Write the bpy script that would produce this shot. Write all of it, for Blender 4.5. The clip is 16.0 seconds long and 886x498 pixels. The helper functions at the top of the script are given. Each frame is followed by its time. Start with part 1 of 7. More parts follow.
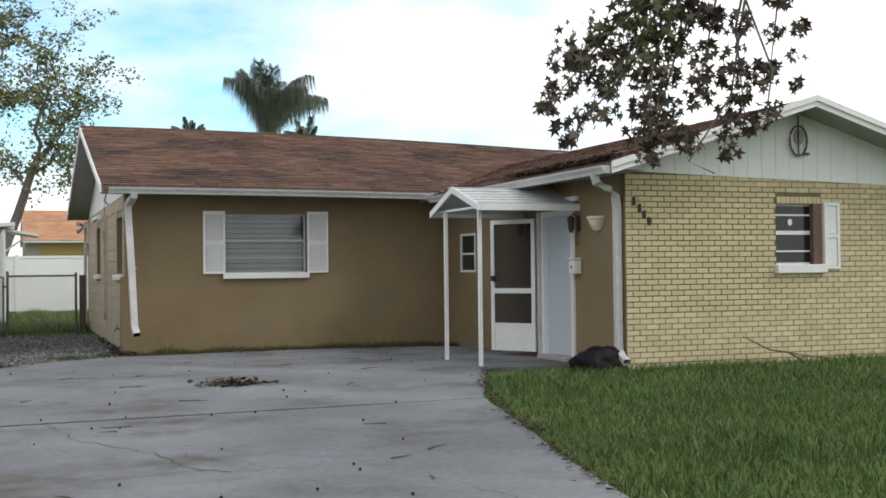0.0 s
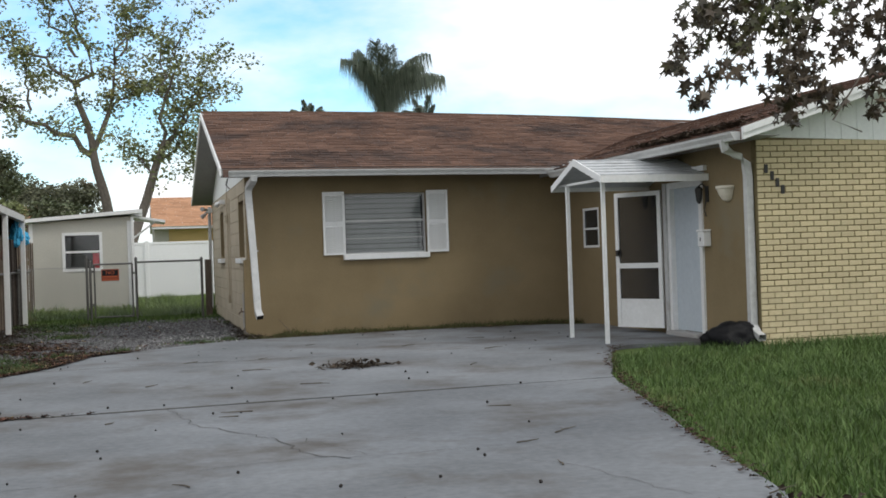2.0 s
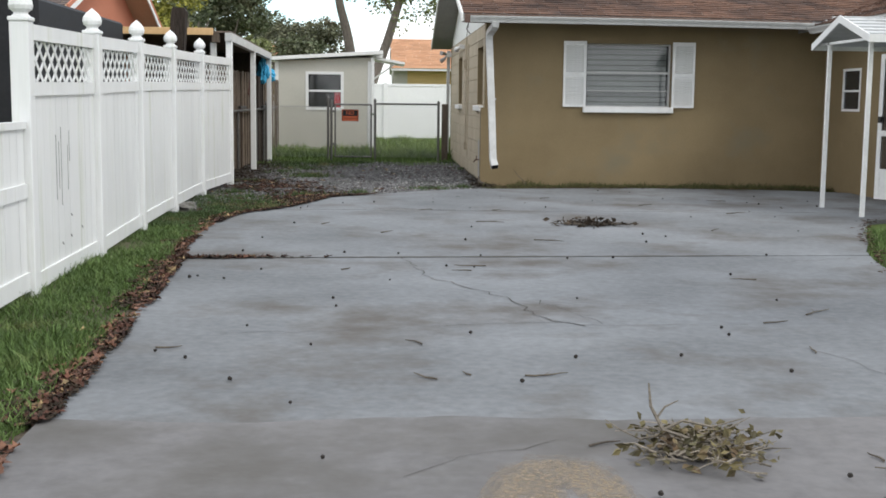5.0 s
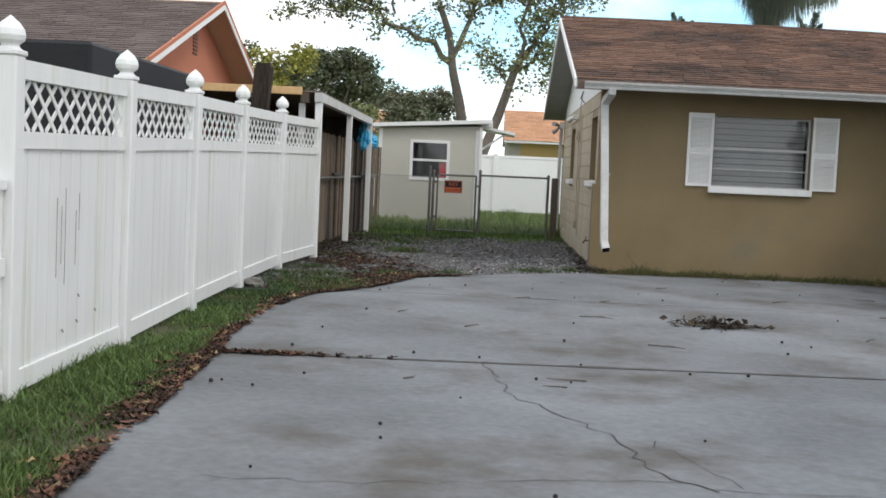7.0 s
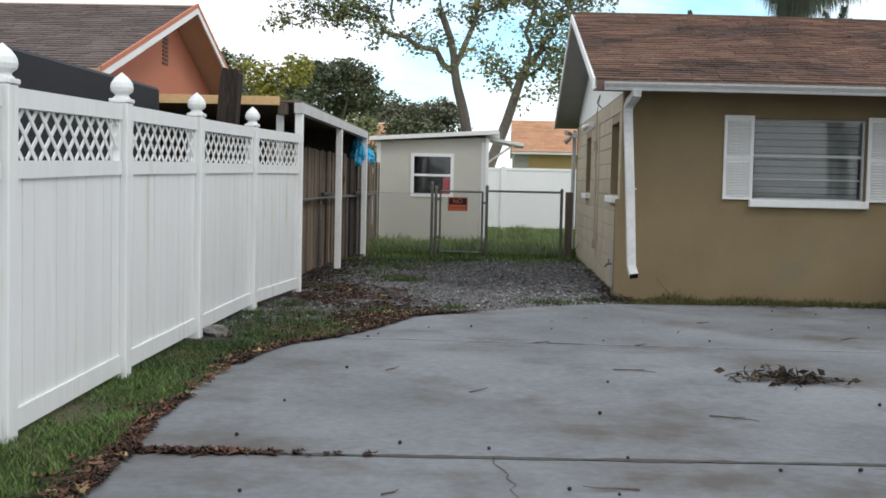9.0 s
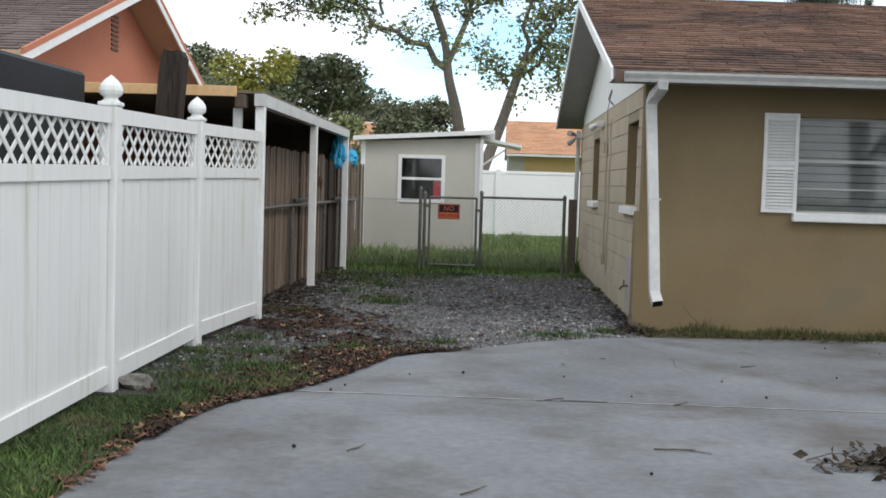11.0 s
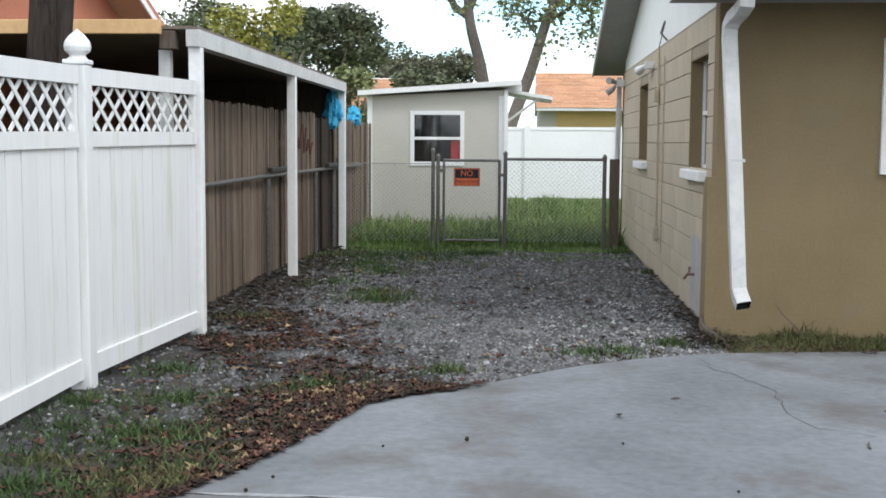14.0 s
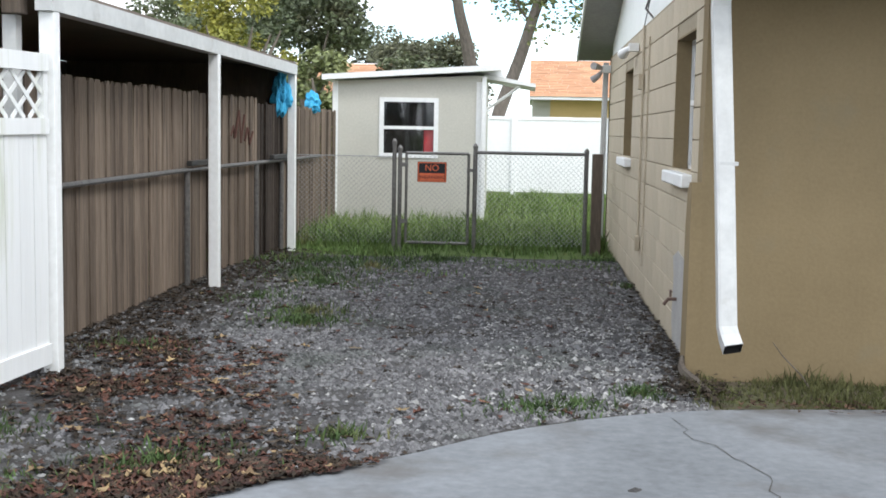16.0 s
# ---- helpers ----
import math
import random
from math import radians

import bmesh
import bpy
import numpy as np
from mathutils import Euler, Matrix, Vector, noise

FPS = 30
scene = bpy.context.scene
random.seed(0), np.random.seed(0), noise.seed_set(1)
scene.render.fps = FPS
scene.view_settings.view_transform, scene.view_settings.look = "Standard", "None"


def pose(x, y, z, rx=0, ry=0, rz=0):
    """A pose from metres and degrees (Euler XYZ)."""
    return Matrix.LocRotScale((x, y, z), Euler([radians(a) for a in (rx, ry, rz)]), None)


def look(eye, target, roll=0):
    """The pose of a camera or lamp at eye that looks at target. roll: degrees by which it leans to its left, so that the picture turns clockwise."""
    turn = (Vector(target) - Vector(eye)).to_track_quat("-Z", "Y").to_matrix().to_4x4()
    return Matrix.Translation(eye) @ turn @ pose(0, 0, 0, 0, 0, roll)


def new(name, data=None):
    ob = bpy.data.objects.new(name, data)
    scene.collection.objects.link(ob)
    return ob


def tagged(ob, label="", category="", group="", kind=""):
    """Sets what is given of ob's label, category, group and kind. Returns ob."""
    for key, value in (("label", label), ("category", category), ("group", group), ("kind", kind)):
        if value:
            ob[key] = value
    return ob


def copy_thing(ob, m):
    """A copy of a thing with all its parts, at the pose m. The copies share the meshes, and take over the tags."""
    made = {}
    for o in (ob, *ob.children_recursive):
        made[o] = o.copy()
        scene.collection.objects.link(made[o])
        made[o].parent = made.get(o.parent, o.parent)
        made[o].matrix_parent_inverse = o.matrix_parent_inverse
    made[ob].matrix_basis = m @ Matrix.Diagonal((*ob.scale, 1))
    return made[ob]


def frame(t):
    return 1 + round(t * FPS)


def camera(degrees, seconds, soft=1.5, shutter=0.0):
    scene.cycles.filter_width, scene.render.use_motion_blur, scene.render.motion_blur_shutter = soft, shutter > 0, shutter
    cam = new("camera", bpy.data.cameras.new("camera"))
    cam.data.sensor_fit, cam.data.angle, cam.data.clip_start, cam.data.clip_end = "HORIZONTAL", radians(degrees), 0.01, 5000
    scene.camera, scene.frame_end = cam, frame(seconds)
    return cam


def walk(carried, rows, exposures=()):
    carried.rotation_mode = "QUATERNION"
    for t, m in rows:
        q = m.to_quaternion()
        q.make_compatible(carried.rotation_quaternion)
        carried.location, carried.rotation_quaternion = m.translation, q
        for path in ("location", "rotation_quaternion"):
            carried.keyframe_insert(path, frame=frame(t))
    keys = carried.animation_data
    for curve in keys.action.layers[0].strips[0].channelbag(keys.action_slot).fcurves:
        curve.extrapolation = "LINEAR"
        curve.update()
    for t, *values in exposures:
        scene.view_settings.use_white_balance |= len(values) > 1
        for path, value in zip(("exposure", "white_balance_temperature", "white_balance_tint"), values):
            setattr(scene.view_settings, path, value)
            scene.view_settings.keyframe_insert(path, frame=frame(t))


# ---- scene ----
cam = camera(41.18, 16.0, soft=1.7)
PATH = [
    (0, (-1.725, -18.704, 1.216), (-1.030, -16.829, 1.252), -0.63),
    (0.5, (-1.640, -18.648, 1.215), (-0.957, -16.769, 1.281), 0.17),
    (1, (-1.611, -18.615, 1.200), (-0.835, -16.774, 1.276), -0.46),
    (1.5, (-1.603, -18.553, 1.191), (-0.900, -16.682, 1.244), -1.41),
    (2, (-1.612, -18.363, 1.200), (-1.114, -16.426, 1.204), -1.95),
    (2.5, (-1.645, -18.257, 1.204), (-1.196, -16.312, 1.089), -0.64),
    (3, (-1.692, -18.369, 1.254), (-1.393, -16.401, 1.061), 0.24),
    (3.5, (-1.670, -18.367, 1.262), (-1.503, -16.388, 1.018), 0.46),
    (3.7, (-1.663, -18.352, 1.263), (-1.527, -16.373, 1.008), 0.38),
    (5.8, (-1.551, -17.445, 1.250), (-1.465, -15.460, 1.023), 0.94),
    (6, (-1.521, -17.236, 1.249), (-1.529, -15.247, 1.042), 1.18),
    (6.5, (-1.493, -16.731, 1.251), (-1.557, -14.737, 1.104), 3.10),
    (7, (-1.419, -16.236, 1.246), (-1.500, -14.242, 1.114), 2.61),
    (7.5, (-1.421, -15.692, 1.260), (-1.570, -13.702, 1.134), 0.74),
    (8, (-1.408, -15.195, 1.263), (-1.505, -13.199, 1.163), 1.72),
    (8.2, (-1.401, -14.997, 1.282), (-1.503, -13.002, 1.185), 1.13),
    (10.3, (-1.489, -12.729, 1.344), (-1.584, -10.737, 1.203), 1.76),
    (10.5, (-1.490, -12.517, 1.363), (-1.591, -10.524, 1.227), 1.81),
    (11, (-1.493, -11.970, 1.379), (-1.577, -9.975, 1.270), 1.72),
    (11.5, (-1.459, -11.444, 1.379), (-1.581, -9.451, 1.273), 0.97),
    (12, (-1.434, -10.927, 1.398), (-1.601, -8.937, 1.280), 0.72),
    (12.5, (-1.415, -10.381, 1.393), (-1.536, -8.388, 1.278), -1.28),
    (13, (-1.441, -9.874, 1.403), (-1.571, -7.881, 1.294), 0.41),
    (13.5, (-1.442, -9.401, 1.400), (-1.531, -7.406, 1.284), -0.67),
    (14, (-1.414, -8.907, 1.414), (-1.553, -6.920, 1.234), 0.35),
    (14.5, (-1.370, -8.426, 1.426), (-1.451, -6.438, 1.227), -0.94),
    (15, (-1.272, -7.938, 1.442), (-1.405, -5.952, 1.251), -0.50),
    (15.5, (-1.168, -7.498, 1.457), (-1.282, -5.508, 1.288), 1.12),
    (16, (-1.031, -7.116, 1.452), (-1.174, -5.131, 1.252), 1.08),
]
EXPOSURES = [(0, -0.12, 6500, 10), (1, -0.28, 6500, 10), (2, -0.18, 6450, 10), (2.5, 0.0, 6450, 10), (3.5, 0.26, 6400, 10), (6, 0.24, 6450, 10), (6.5, 0.17, 6450, 10), (8, -0.05, 6320, 10), (10.5, 0.05, 6300, 10), (12.5, 0.18, 6250, 10), (14, 0.45, 6150, 10), (15, 0.66, 6150, 10), (16, 0.76, 6150, 10)]
walk(cam, [(t, look(eye, target, roll)) for t, eye, target, roll in PATH], EXPOSURES)

# ---------------------------------------------------------------- light
world = bpy.data.worlds.new("world")
scene.world = world
world.use_nodes = True
wn, wl = world.node_tree.nodes, world.node_tree.links
wn.clear()
SUN_EL, SUN_AZ = 48.0, 128.0          # degrees; azimuth clockwise from +y
sky = wn.new("ShaderNodeTexSky")
sky.sky_type, sky.sun_disc = "NISHITA", False
sky.sun_elevation, sky.sun_rotation = radians(SUN_EL), radians(SUN_AZ)
sky.dust_density, sky.ozone_density = 1.0, 1.6
sky_gain = wn.new("ShaderNodeVectorMath")
sky_gain.operation = "SCALE"
sky_gain.inputs["Scale"].default_value = 0.26
coord = wn.new("ShaderNodeTexCoord")
stretch = wn.new("ShaderNodeMapping")
stretch.inputs["Scale"].default_value = (1.0, 1.0, 2.6)
stretch.inputs["Location"].default_value = (0.35, 0.1, 0.2)
clouds = wn.new("ShaderNodeTexNoise")
clouds.inputs["Scale"].default_value, clouds.inputs["Detail"].default_value = 2.6, 7.0
clouds.inputs["Roughness"].default_value = 0.55
cover = wn.new("ShaderNodeValToRGB")
cover.color_ramp.elements[0].position, cover.color_ramp.elements[1].position = 0.40, 0.60
cloud_mix = wn.new("ShaderNodeMix")
cloud_mix.data_type = "RGBA"
cloud_mix.inputs[7].default_value = (1.36, 1.37, 1.38, 1)
back = wn.new("ShaderNodeBackground")
back.inputs["Strength"].default_value = 1.0
w_out = wn.new("ShaderNodeOutputWorld")
wl.new(sky.outputs[0], sky_gain.inputs[0])
wl.new(coord.outputs["Generated"], stretch.inputs[0])
wl.new(stretch.outputs[0], clouds.inputs["Vector"])
# thinner cloud towards one open part of the sky
opening = wn.new("ShaderNodeVectorMath")
opening.operation = "DISTANCE"
opening.inputs[1].default_value = Vector((0.20, 0.93, 0.30))
thin = wn.new("ShaderNodeMapRange")
thin.inputs["From Min"].default_value, thin.inputs["From Max"].default_value = 0.05, 0.45
thin.inputs["To Min"].default_value, thin.inputs["To Max"].default_value = -0.07, 0.12
cloud_sum = wn.new("ShaderNodeMath")
wl.new(coord.outputs["Generated"], opening.inputs[0])
wl.new(opening.outputs["Value"], thin.inputs["Value"])
wl.new(clouds.outputs[0], cloud_sum.inputs[0])
wl.new(thin.outputs[0], cloud_sum.inputs[1])
wl.new(cloud_sum.outputs[0], cover.inputs[0])
# haze thickens towards the horizon
split = wn.new("ShaderNodeSeparateXYZ")
haze = wn.new("ShaderNodeMapRange")
haze.inputs["From Min"].default_value, haze.inputs["From Max"].default_value = 0.0, 0.14
haze.inputs["To Min"].default_value, haze.inputs["To Max"].default_value = 0.75, 0.0
whiten = wn.new("ShaderNodeMath")
whiten.operation = "MAXIMUM"
wl.new(coord.outputs["Generated"], split.inputs[0])
wl.new(split.outputs["Z"], haze.inputs["Value"])
wl.new(haze.outputs[0], whiten.inputs[0])
wl.new(cover.outputs[0], whiten.inputs[1])
wl.new(whiten.outputs[0], cloud_mix.inputs[0])
sky_tint = wn.new("ShaderNodeVectorMath")
sky_tint.operation = "MULTIPLY"
sky_tint.inputs[1].default_value = (0.72, 1.0, 1.06)
wl.new(sky_gain.outputs[0], sky_tint.inputs[0])
wl.new(sky_tint.outputs[0], cloud_mix.inputs[6])
wl.new(cloud_mix.outputs[2], back.inputs[0])
wl.new(back.outputs[0], w_out.inputs[0])

lamp = bpy.data.lights.new("sun", "SUN")
lamp.energy, lamp.angle, lamp.color = 1.1, radians(16), (1.0, 0.95, 0.87)
sun = new("sun", lamp)
a, e = radians(SUN_AZ), radians(SUN_EL)
sun.matrix_world = look((math.sin(a) * math.cos(e) * 40, math.cos(a) * math.cos(e) * 40, math.sin(e) * 40), (0, 0, 0))


# ---------------------------------------------------------------- materials
def mat(name, c1, c2, rough=0.7, big=1.2, fine=30.0, bump=0.15, metal=0.0, each=0.0, mark=None, mark_scale=3.0,
        mark_from=0.6, squash=(1, 1, 1), island=0.0, spec=0.5, grain=0.55):
    """Two-scale surface: c1 to c2 by broad and fine noise, patches of mark, brightness per object (each) or per piece (island)."""
    m = bpy.data.materials.new(name)
    m.use_nodes = True
    n, l = m.node_tree.nodes, m.node_tree.links
    bsdf = n["Principled BSDF"]
    tc, mp = n.new("ShaderNodeTexCoord"), n.new("ShaderNodeMapping")
    mp.inputs["Scale"].default_value = squash
    l.new(tc.outputs["Object"], mp.inputs[0])

    def noise_tex(scale, detail, rough_=0.6):
        t = n.new("ShaderNodeTexNoise")
        t.inputs["Scale"].default_value, t.inputs["Detail"].default_value, t.inputs["Roughness"].default_value = scale, detail, rough_
        l.new(mp.outputs[0], t.inputs["Vector"])
        return t.outputs[0]

    nb, nf = noise_tex(big, 5), noise_tex(fine, 4)
    add = n.new("ShaderNodeMath")
    add.operation = "MULTIPLY_ADD"
    add.inputs[1].default_value = grain
    l.new(nf, add.inputs[0])
    half = n.new("ShaderNodeMath")
    half.operation = "MULTIPLY"
    half.inputs[1].default_value = 1 - grain
    l.new(nb, half.inputs[0])
    l.new(half.outputs[0], add.inputs[2])
    ramp = n.new("ShaderNodeValToRGB")
    ramp.color_ramp.elements[0].position, ramp.color_ramp.elements[1].position = 0.36, 0.64
    ramp.color_ramp.elements[0].color, ramp.color_ramp.elements[1].color = (*c1, 1), (*c2, 1)
    l.new(add.outputs[0], ramp.inputs[0])
    col = ramp.outputs[0]
    if mark:
        nm = noise_tex(mark_scale, 6, 0.65)
        mr = n.new("ShaderNodeValToRGB")
        mr.color_ramp.elements[0].position, mr.color_ramp.elements[1].position = mark_from, mark_from + 0.16
        l.new(nm, mr.inputs[0])
        mx = n.new("ShaderNodeMix")
        mx.data_type = "RGBA"
        mx.inputs[7].default_value = (*mark, 1)
        l.new(mr.outputs[0], mx.inputs[0])
        l.new(col, mx.inputs[6])
        col = mx.outputs[2]
    if each or island:
        src = n.new("ShaderNodeObjectInfo").outputs["Random"] if each else n.new("ShaderNodeNewGeometry").outputs["Random Per Island"]
        amount = each or island
        mrg = n.new("ShaderNodeMapRange")
        mrg.inputs["To Min"].default_value, mrg.inputs["To Max"].default_value = 1 - amount, 1 + amount
        l.new(src, mrg.inputs["Value"])
        hsv = n.new("ShaderNodeHueSaturation")
        l.new(mrg.outputs[0], hsv.inputs["Value"])
        l.new(col, hsv.inputs["Color"])
        col = hsv.outputs[0]
    l.new(col, bsdf.inputs["Base Color"])
    bsdf.inputs["Roughness"].default_value, bsdf.inputs["Metallic"].default_value = rough, metal
    bsdf.inputs["Specular IOR Level"].default_value = spec
    if bump:
        b = n.new("ShaderNodeBump")
        b.inputs["Strength"].default_value, b.inputs["Distance"].default_value = bump, 0.01
        l.new(nf, b.inputs["Height"])
        l.new(b.outputs[0], bsdf.inputs["Normal"])
    return m


STUCCO = mat("stucco", (0.190, 0.1435, 0.080), (0.244, 0.187, 0.106), 0.9, 0.7, 45, 0.16, mark=(0.205, 0.172, 0.112), mark_scale=0.8, mark_from=0.56, spec=0.2, grain=0.3)
BLOCK = mat("painted_block", (0.40, 0.345, 0.255), (0.50, 0.435, 0.33), 0.85, 1.5, 60, 0.4, each=0.06, mark=(0.40, 0.36, 0.30), mark_scale=1.4, spec=0.2)
JOINT = mat("block_joint", (0.27, 0.23, 0.165), (0.34, 0.295, 0.215), 0.9, spec=0.2)
PATCH = mat("bare_cement", (0.30, 0.29, 0.28), (0.40, 0.39, 0.37), 0.9, 5, 50, 0.3)
BRICK = mat("cream_brick", (0.50, 0.415, 0.245), (0.63, 0.54, 0.335), 0.75, 4, 60, 0.3, each=0.09, mark=(0.46, 0.35, 0.18), mark_scale=2.5, mark_from=0.66)
BRICK_FAR = mat("cream_brick_joined", (0.50, 0.415, 0.245), (0.63, 0.54, 0.335), 0.75, 4, 60, 0.3, island=0.09, mark=(0.46, 0.35, 0.18), mark_scale=2.5, mark_from=0.66)
MORTAR = mat("mortar", (0.15, 0.118, 0.062), (0.22, 0.18, 0.098), 0.95, spec=0.1)
SHINGLE = mat("brown_shingle", (0.088, 0.053, 0.041), (0.19, 0.112, 0.080), 0.95, 1.2, 40, 0.5, island=0.24, mark=(0.070, 0.049, 0.042), mark_scale=0.9, mark_from=0.47, spec=0.1)
SHINGLE_GREY = mat("grey_brown_shingle", (0.10, 0.078, 0.072), (0.16, 0.13, 0.12), 0.95, 1.2, 40, 0.4, island=0.12, spec=0.1)
SHINGLE_TAN = mat("orange_tan_shingle", (0.40, 0.215, 0.125), (0.53, 0.305, 0.185), 0.95, 2.0, 20, 0.4, island=0.14, spec=0.1)
WHITE = mat("white_paint", (0.70, 0.70, 0.68), (0.80, 0.80, 0.79), 0.5, 2, 20, 0.06, mark=(0.58, 0.56, 0.52), mark_scale=4, mark_from=0.68)
GUTTER = mat("white_gutter", (0.44, 0.44, 0.43), (0.55, 0.55, 0.535), 0.45, 2, 15, 0.05, mark=(0.34, 0.32, 0.29), mark_scale=3, mark_from=0.60)
SIDING = mat("white_siding", (0.74, 0.765, 0.74), (0.82, 0.845, 0.82), 0.7, 2, 25, 0.08)
SOFFIT = mat("grey_soffit", (0.30, 0.29, 0.29), (0.38, 0.37, 0.36), 0.85, 2, 25, 0.15)
VINYL = mat("white_vinyl", (0.68, 0.685, 0.68), (0.76, 0.765, 0.76), 0.35, 1.0, 12, 0.02, mark=(0.53, 0.55, 0.46), mark_scale=1.0, mark_from=0.565, squash=(5, 5, 0.35), grain=0.3)
# greyer than the boards, so the grooves between them show
GROOVE = mat("groove_grey_vinyl", (0.34, 0.345, 0.33), (0.46, 0.465, 0.45), 0.6, 2, 15, 0.02)
SCRAPE = mat("dark_scrape", (0.14, 0.14, 0.13), (0.30, 0.30, 0.28), 0.9)
CONCRETE = mat("driveway_concrete", (0.115, 0.1205, 0.127), (0.206, 0.216, 0.227), 0.85, 0.6, 16, 0.25, mark=(0.098, 0.090, 0.083), mark_scale=0.75, mark_from=0.495, spec=0.25, grain=0.34)
# a slightly darker, warmer grey for the street end of the driveway
DARKER_CONCRETE = mat("darker_driveway_concrete", (0.108, 0.104, 0.105), (0.186, 0.181, 0.183), 0.85, 0.7, 14, 0.2, mark=(0.10, 0.094, 0.088), mark_scale=0.6, mark_from=0.5, spec=0.25, grain=0.3)
CRACK = mat("crack_dirt", (0.028, 0.025, 0.022), (0.07, 0.062, 0.052), 0.95)
EARTH = mat("soil", (0.06, 0.048, 0.036), (0.12, 0.098, 0.075), 0.95, 1.5, 25, 0.8, mark=(0.07, 0.085, 0.035), mark_scale=1.0, mark_from=0.5, spec=0.1)
TURF = mat("turf_soil", (0.065, 0.095, 0.028), (0.11, 0.15, 0.05), 0.95, 0.6, 30, 0.8, spec=0.1)
GRAVEL_BED = mat("gravel_bed", (0.030, 0.028, 0.027), (0.085, 0.081, 0.079), 0.95, 3.0, 70, 1.0, mark=(0.045, 0.038, 0.03), mark_scale=1.2, mark_from=0.52, spec=0.15)
STONE = mat("gravel_stone", (0.062, 0.060, 0.062), (0.160, 0.156, 0.158), 0.85, 8, 60, 0.2, island=0.62, mark=(0.06, 0.067, 0.058), mark_scale=1.0, mark_from=0.52)
BLADE = mat("grass_blade", (0.056, 0.100, 0.026), (0.120, 0.178, 0.052), 0.6, 0.5, 3, 0, island=0.45, mark=(0.20, 0.20, 0.08), mark_scale=1.1, mark_from=0.58, spec=0.25)
BLADE_DRY = mat("weed_blade", (0.045, 0.056, 0.019), (0.10, 0.098, 0.038), 0.7, 0.8, 4, 0, island=0.35, spec=0.2)
DEAD = mat("dead_leaf", (0.028, 0.016, 0.012), (0.095, 0.053, 0.035), 0.8, 3, 12, 0, island=0.6, mark=(0.27, 0.20, 0.11), mark_scale=6, mark_from=0.60, spec=0.2)
TWIG = mat("twig_bark", (0.05, 0.040, 0.031), (0.15, 0.124, 0.095), 0.9, 6, 60, 0.3)
BALL = mat("seed_ball", (0.009, 0.007, 0.006), (0.026, 0.020, 0.016), 0.9, 20, 80, 0.3)
BARK = mat("grey_bark", (0.115, 0.098, 0.083), (0.215, 0.185, 0.158), 0.95, 3, 25, 0.8, squash=(1, 1, 0.3), spec=0.1)
LEAF = mat("green_leaf", (0.112, 0.138, 0.050), (0.225, 0.245, 0.10), 0.6, 0.4, 2, 0, island=0.45, mark=(0.30, 0.25, 0.07), mark_scale=0.4, mark_from=0.54)
LEAF_DARK = mat("dark_leaf", (0.082, 0.104, 0.052), (0.155, 0.18, 0.092), 0.6, 0.3, 2, 0, island=0.45, mark=(0.10, 0.075, 0.04), mark_scale=0.5, mark_from=0.55)
LEAF_RUST = mat("rusty_leaf", (0.075, 0.086, 0.046), (0.15, 0.148, 0.082), 0.6, 0.3, 2, 0, island=0.45, mark=(0.13, 0.085, 0.06), mark_scale=0.6, mark_from=0.56)
LEAF_GOLD = mat("yellow_green_leaf", (0.17, 0.19, 0.03), (0.30, 0.27, 0.04), 0.6, 0.4, 2, 0, island=0.35)
LEAF_GUM = mat("purple_green_leaf", (0.042, 0.030, 0.020), (0.080, 0.056, 0.032), 0.55, 2, 8, 0, island=0.45, mark=(0.07, 0.09, 0.02), mark_scale=1.6, mark_from=0.52)
PALM = mat("palm_leaflet", (0.075, 0.10, 0.068), (0.17, 0.195, 0.14), 0.55, 0.6, 3, 0, island=0.35)
WOOD = mat("weathered_board", (0.098, 0.073, 0.055), (0.236, 0.185, 0.142), 0.9, 1.1, 14, 0.6, each=0.32, squash=(8, 8, 0.35), mark=(0.052, 0.040, 0.032), mark_scale=0.9, mark_from=0.53, spec=0.15, grain=0.45)
# near-black brown for one stretch of boards and the timber post
NEAR_BLACK_WOOD = mat("black_brown_board", (0.022, 0.017, 0.014), (0.075, 0.058, 0.047), 0.9, 1.5, 12, 0.5, each=0.35, squash=(7, 7, 0.5), spec=0.15)
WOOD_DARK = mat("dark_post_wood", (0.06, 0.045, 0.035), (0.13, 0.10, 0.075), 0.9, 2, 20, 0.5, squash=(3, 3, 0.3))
STEEL = mat("dull_galvanised_pipe", (0.10, 0.095, 0.09), (0.19, 0.18, 0.17), 0.6, 3, 30, 0.1, metal=0.5)
WIRE = mat("galvanised_wire", (0.26, 0.26, 0.26), (0.36, 0.36, 0.36), 0.5, metal=0.6)
TANBEAM = mat("tan_fascia", (0.50, 0.31, 0.14), (0.60, 0.39, 0.19), 0.7, 2, 20, 0.1)
ORANGE = mat("orange_stucco", (0.43, 0.165, 0.100), (0.52, 0.21, 0.132), 0.9, 1, 40, 0.25, spec=0.2)
BEIGE = mat("beige_stucco", (0.46, 0.30, 0.19), (0.54, 0.37, 0.24), 0.9, 1, 40, 0.2)
YELLOW = mat("yellow_stucco", (0.56, 0.40, 0.17), (0.65, 0.47, 0.22), 0.9, 1, 40, 0.2)
SHED = mat("grey_beige_panel", (0.44, 0.425, 0.37), (0.52, 0.50, 0.44), 0.8, 1.2, 30, 0.15)
BLACK = mat("black_panel", (0.010, 0.010, 0.012), (0.018, 0.018, 0.021), 0.65, 2, 20, 0.03, spec=0.3)
DARK = mat("interior_shade_black", (0.010, 0.010, 0.010), (0.02, 0.018, 0.016), 0.9)
BAG = mat("black_plastic_bag", (0.006, 0.006, 0.007), (0.012, 0.012, 0.013), 0.45, 5, 30, 0.3, spec=0.08)
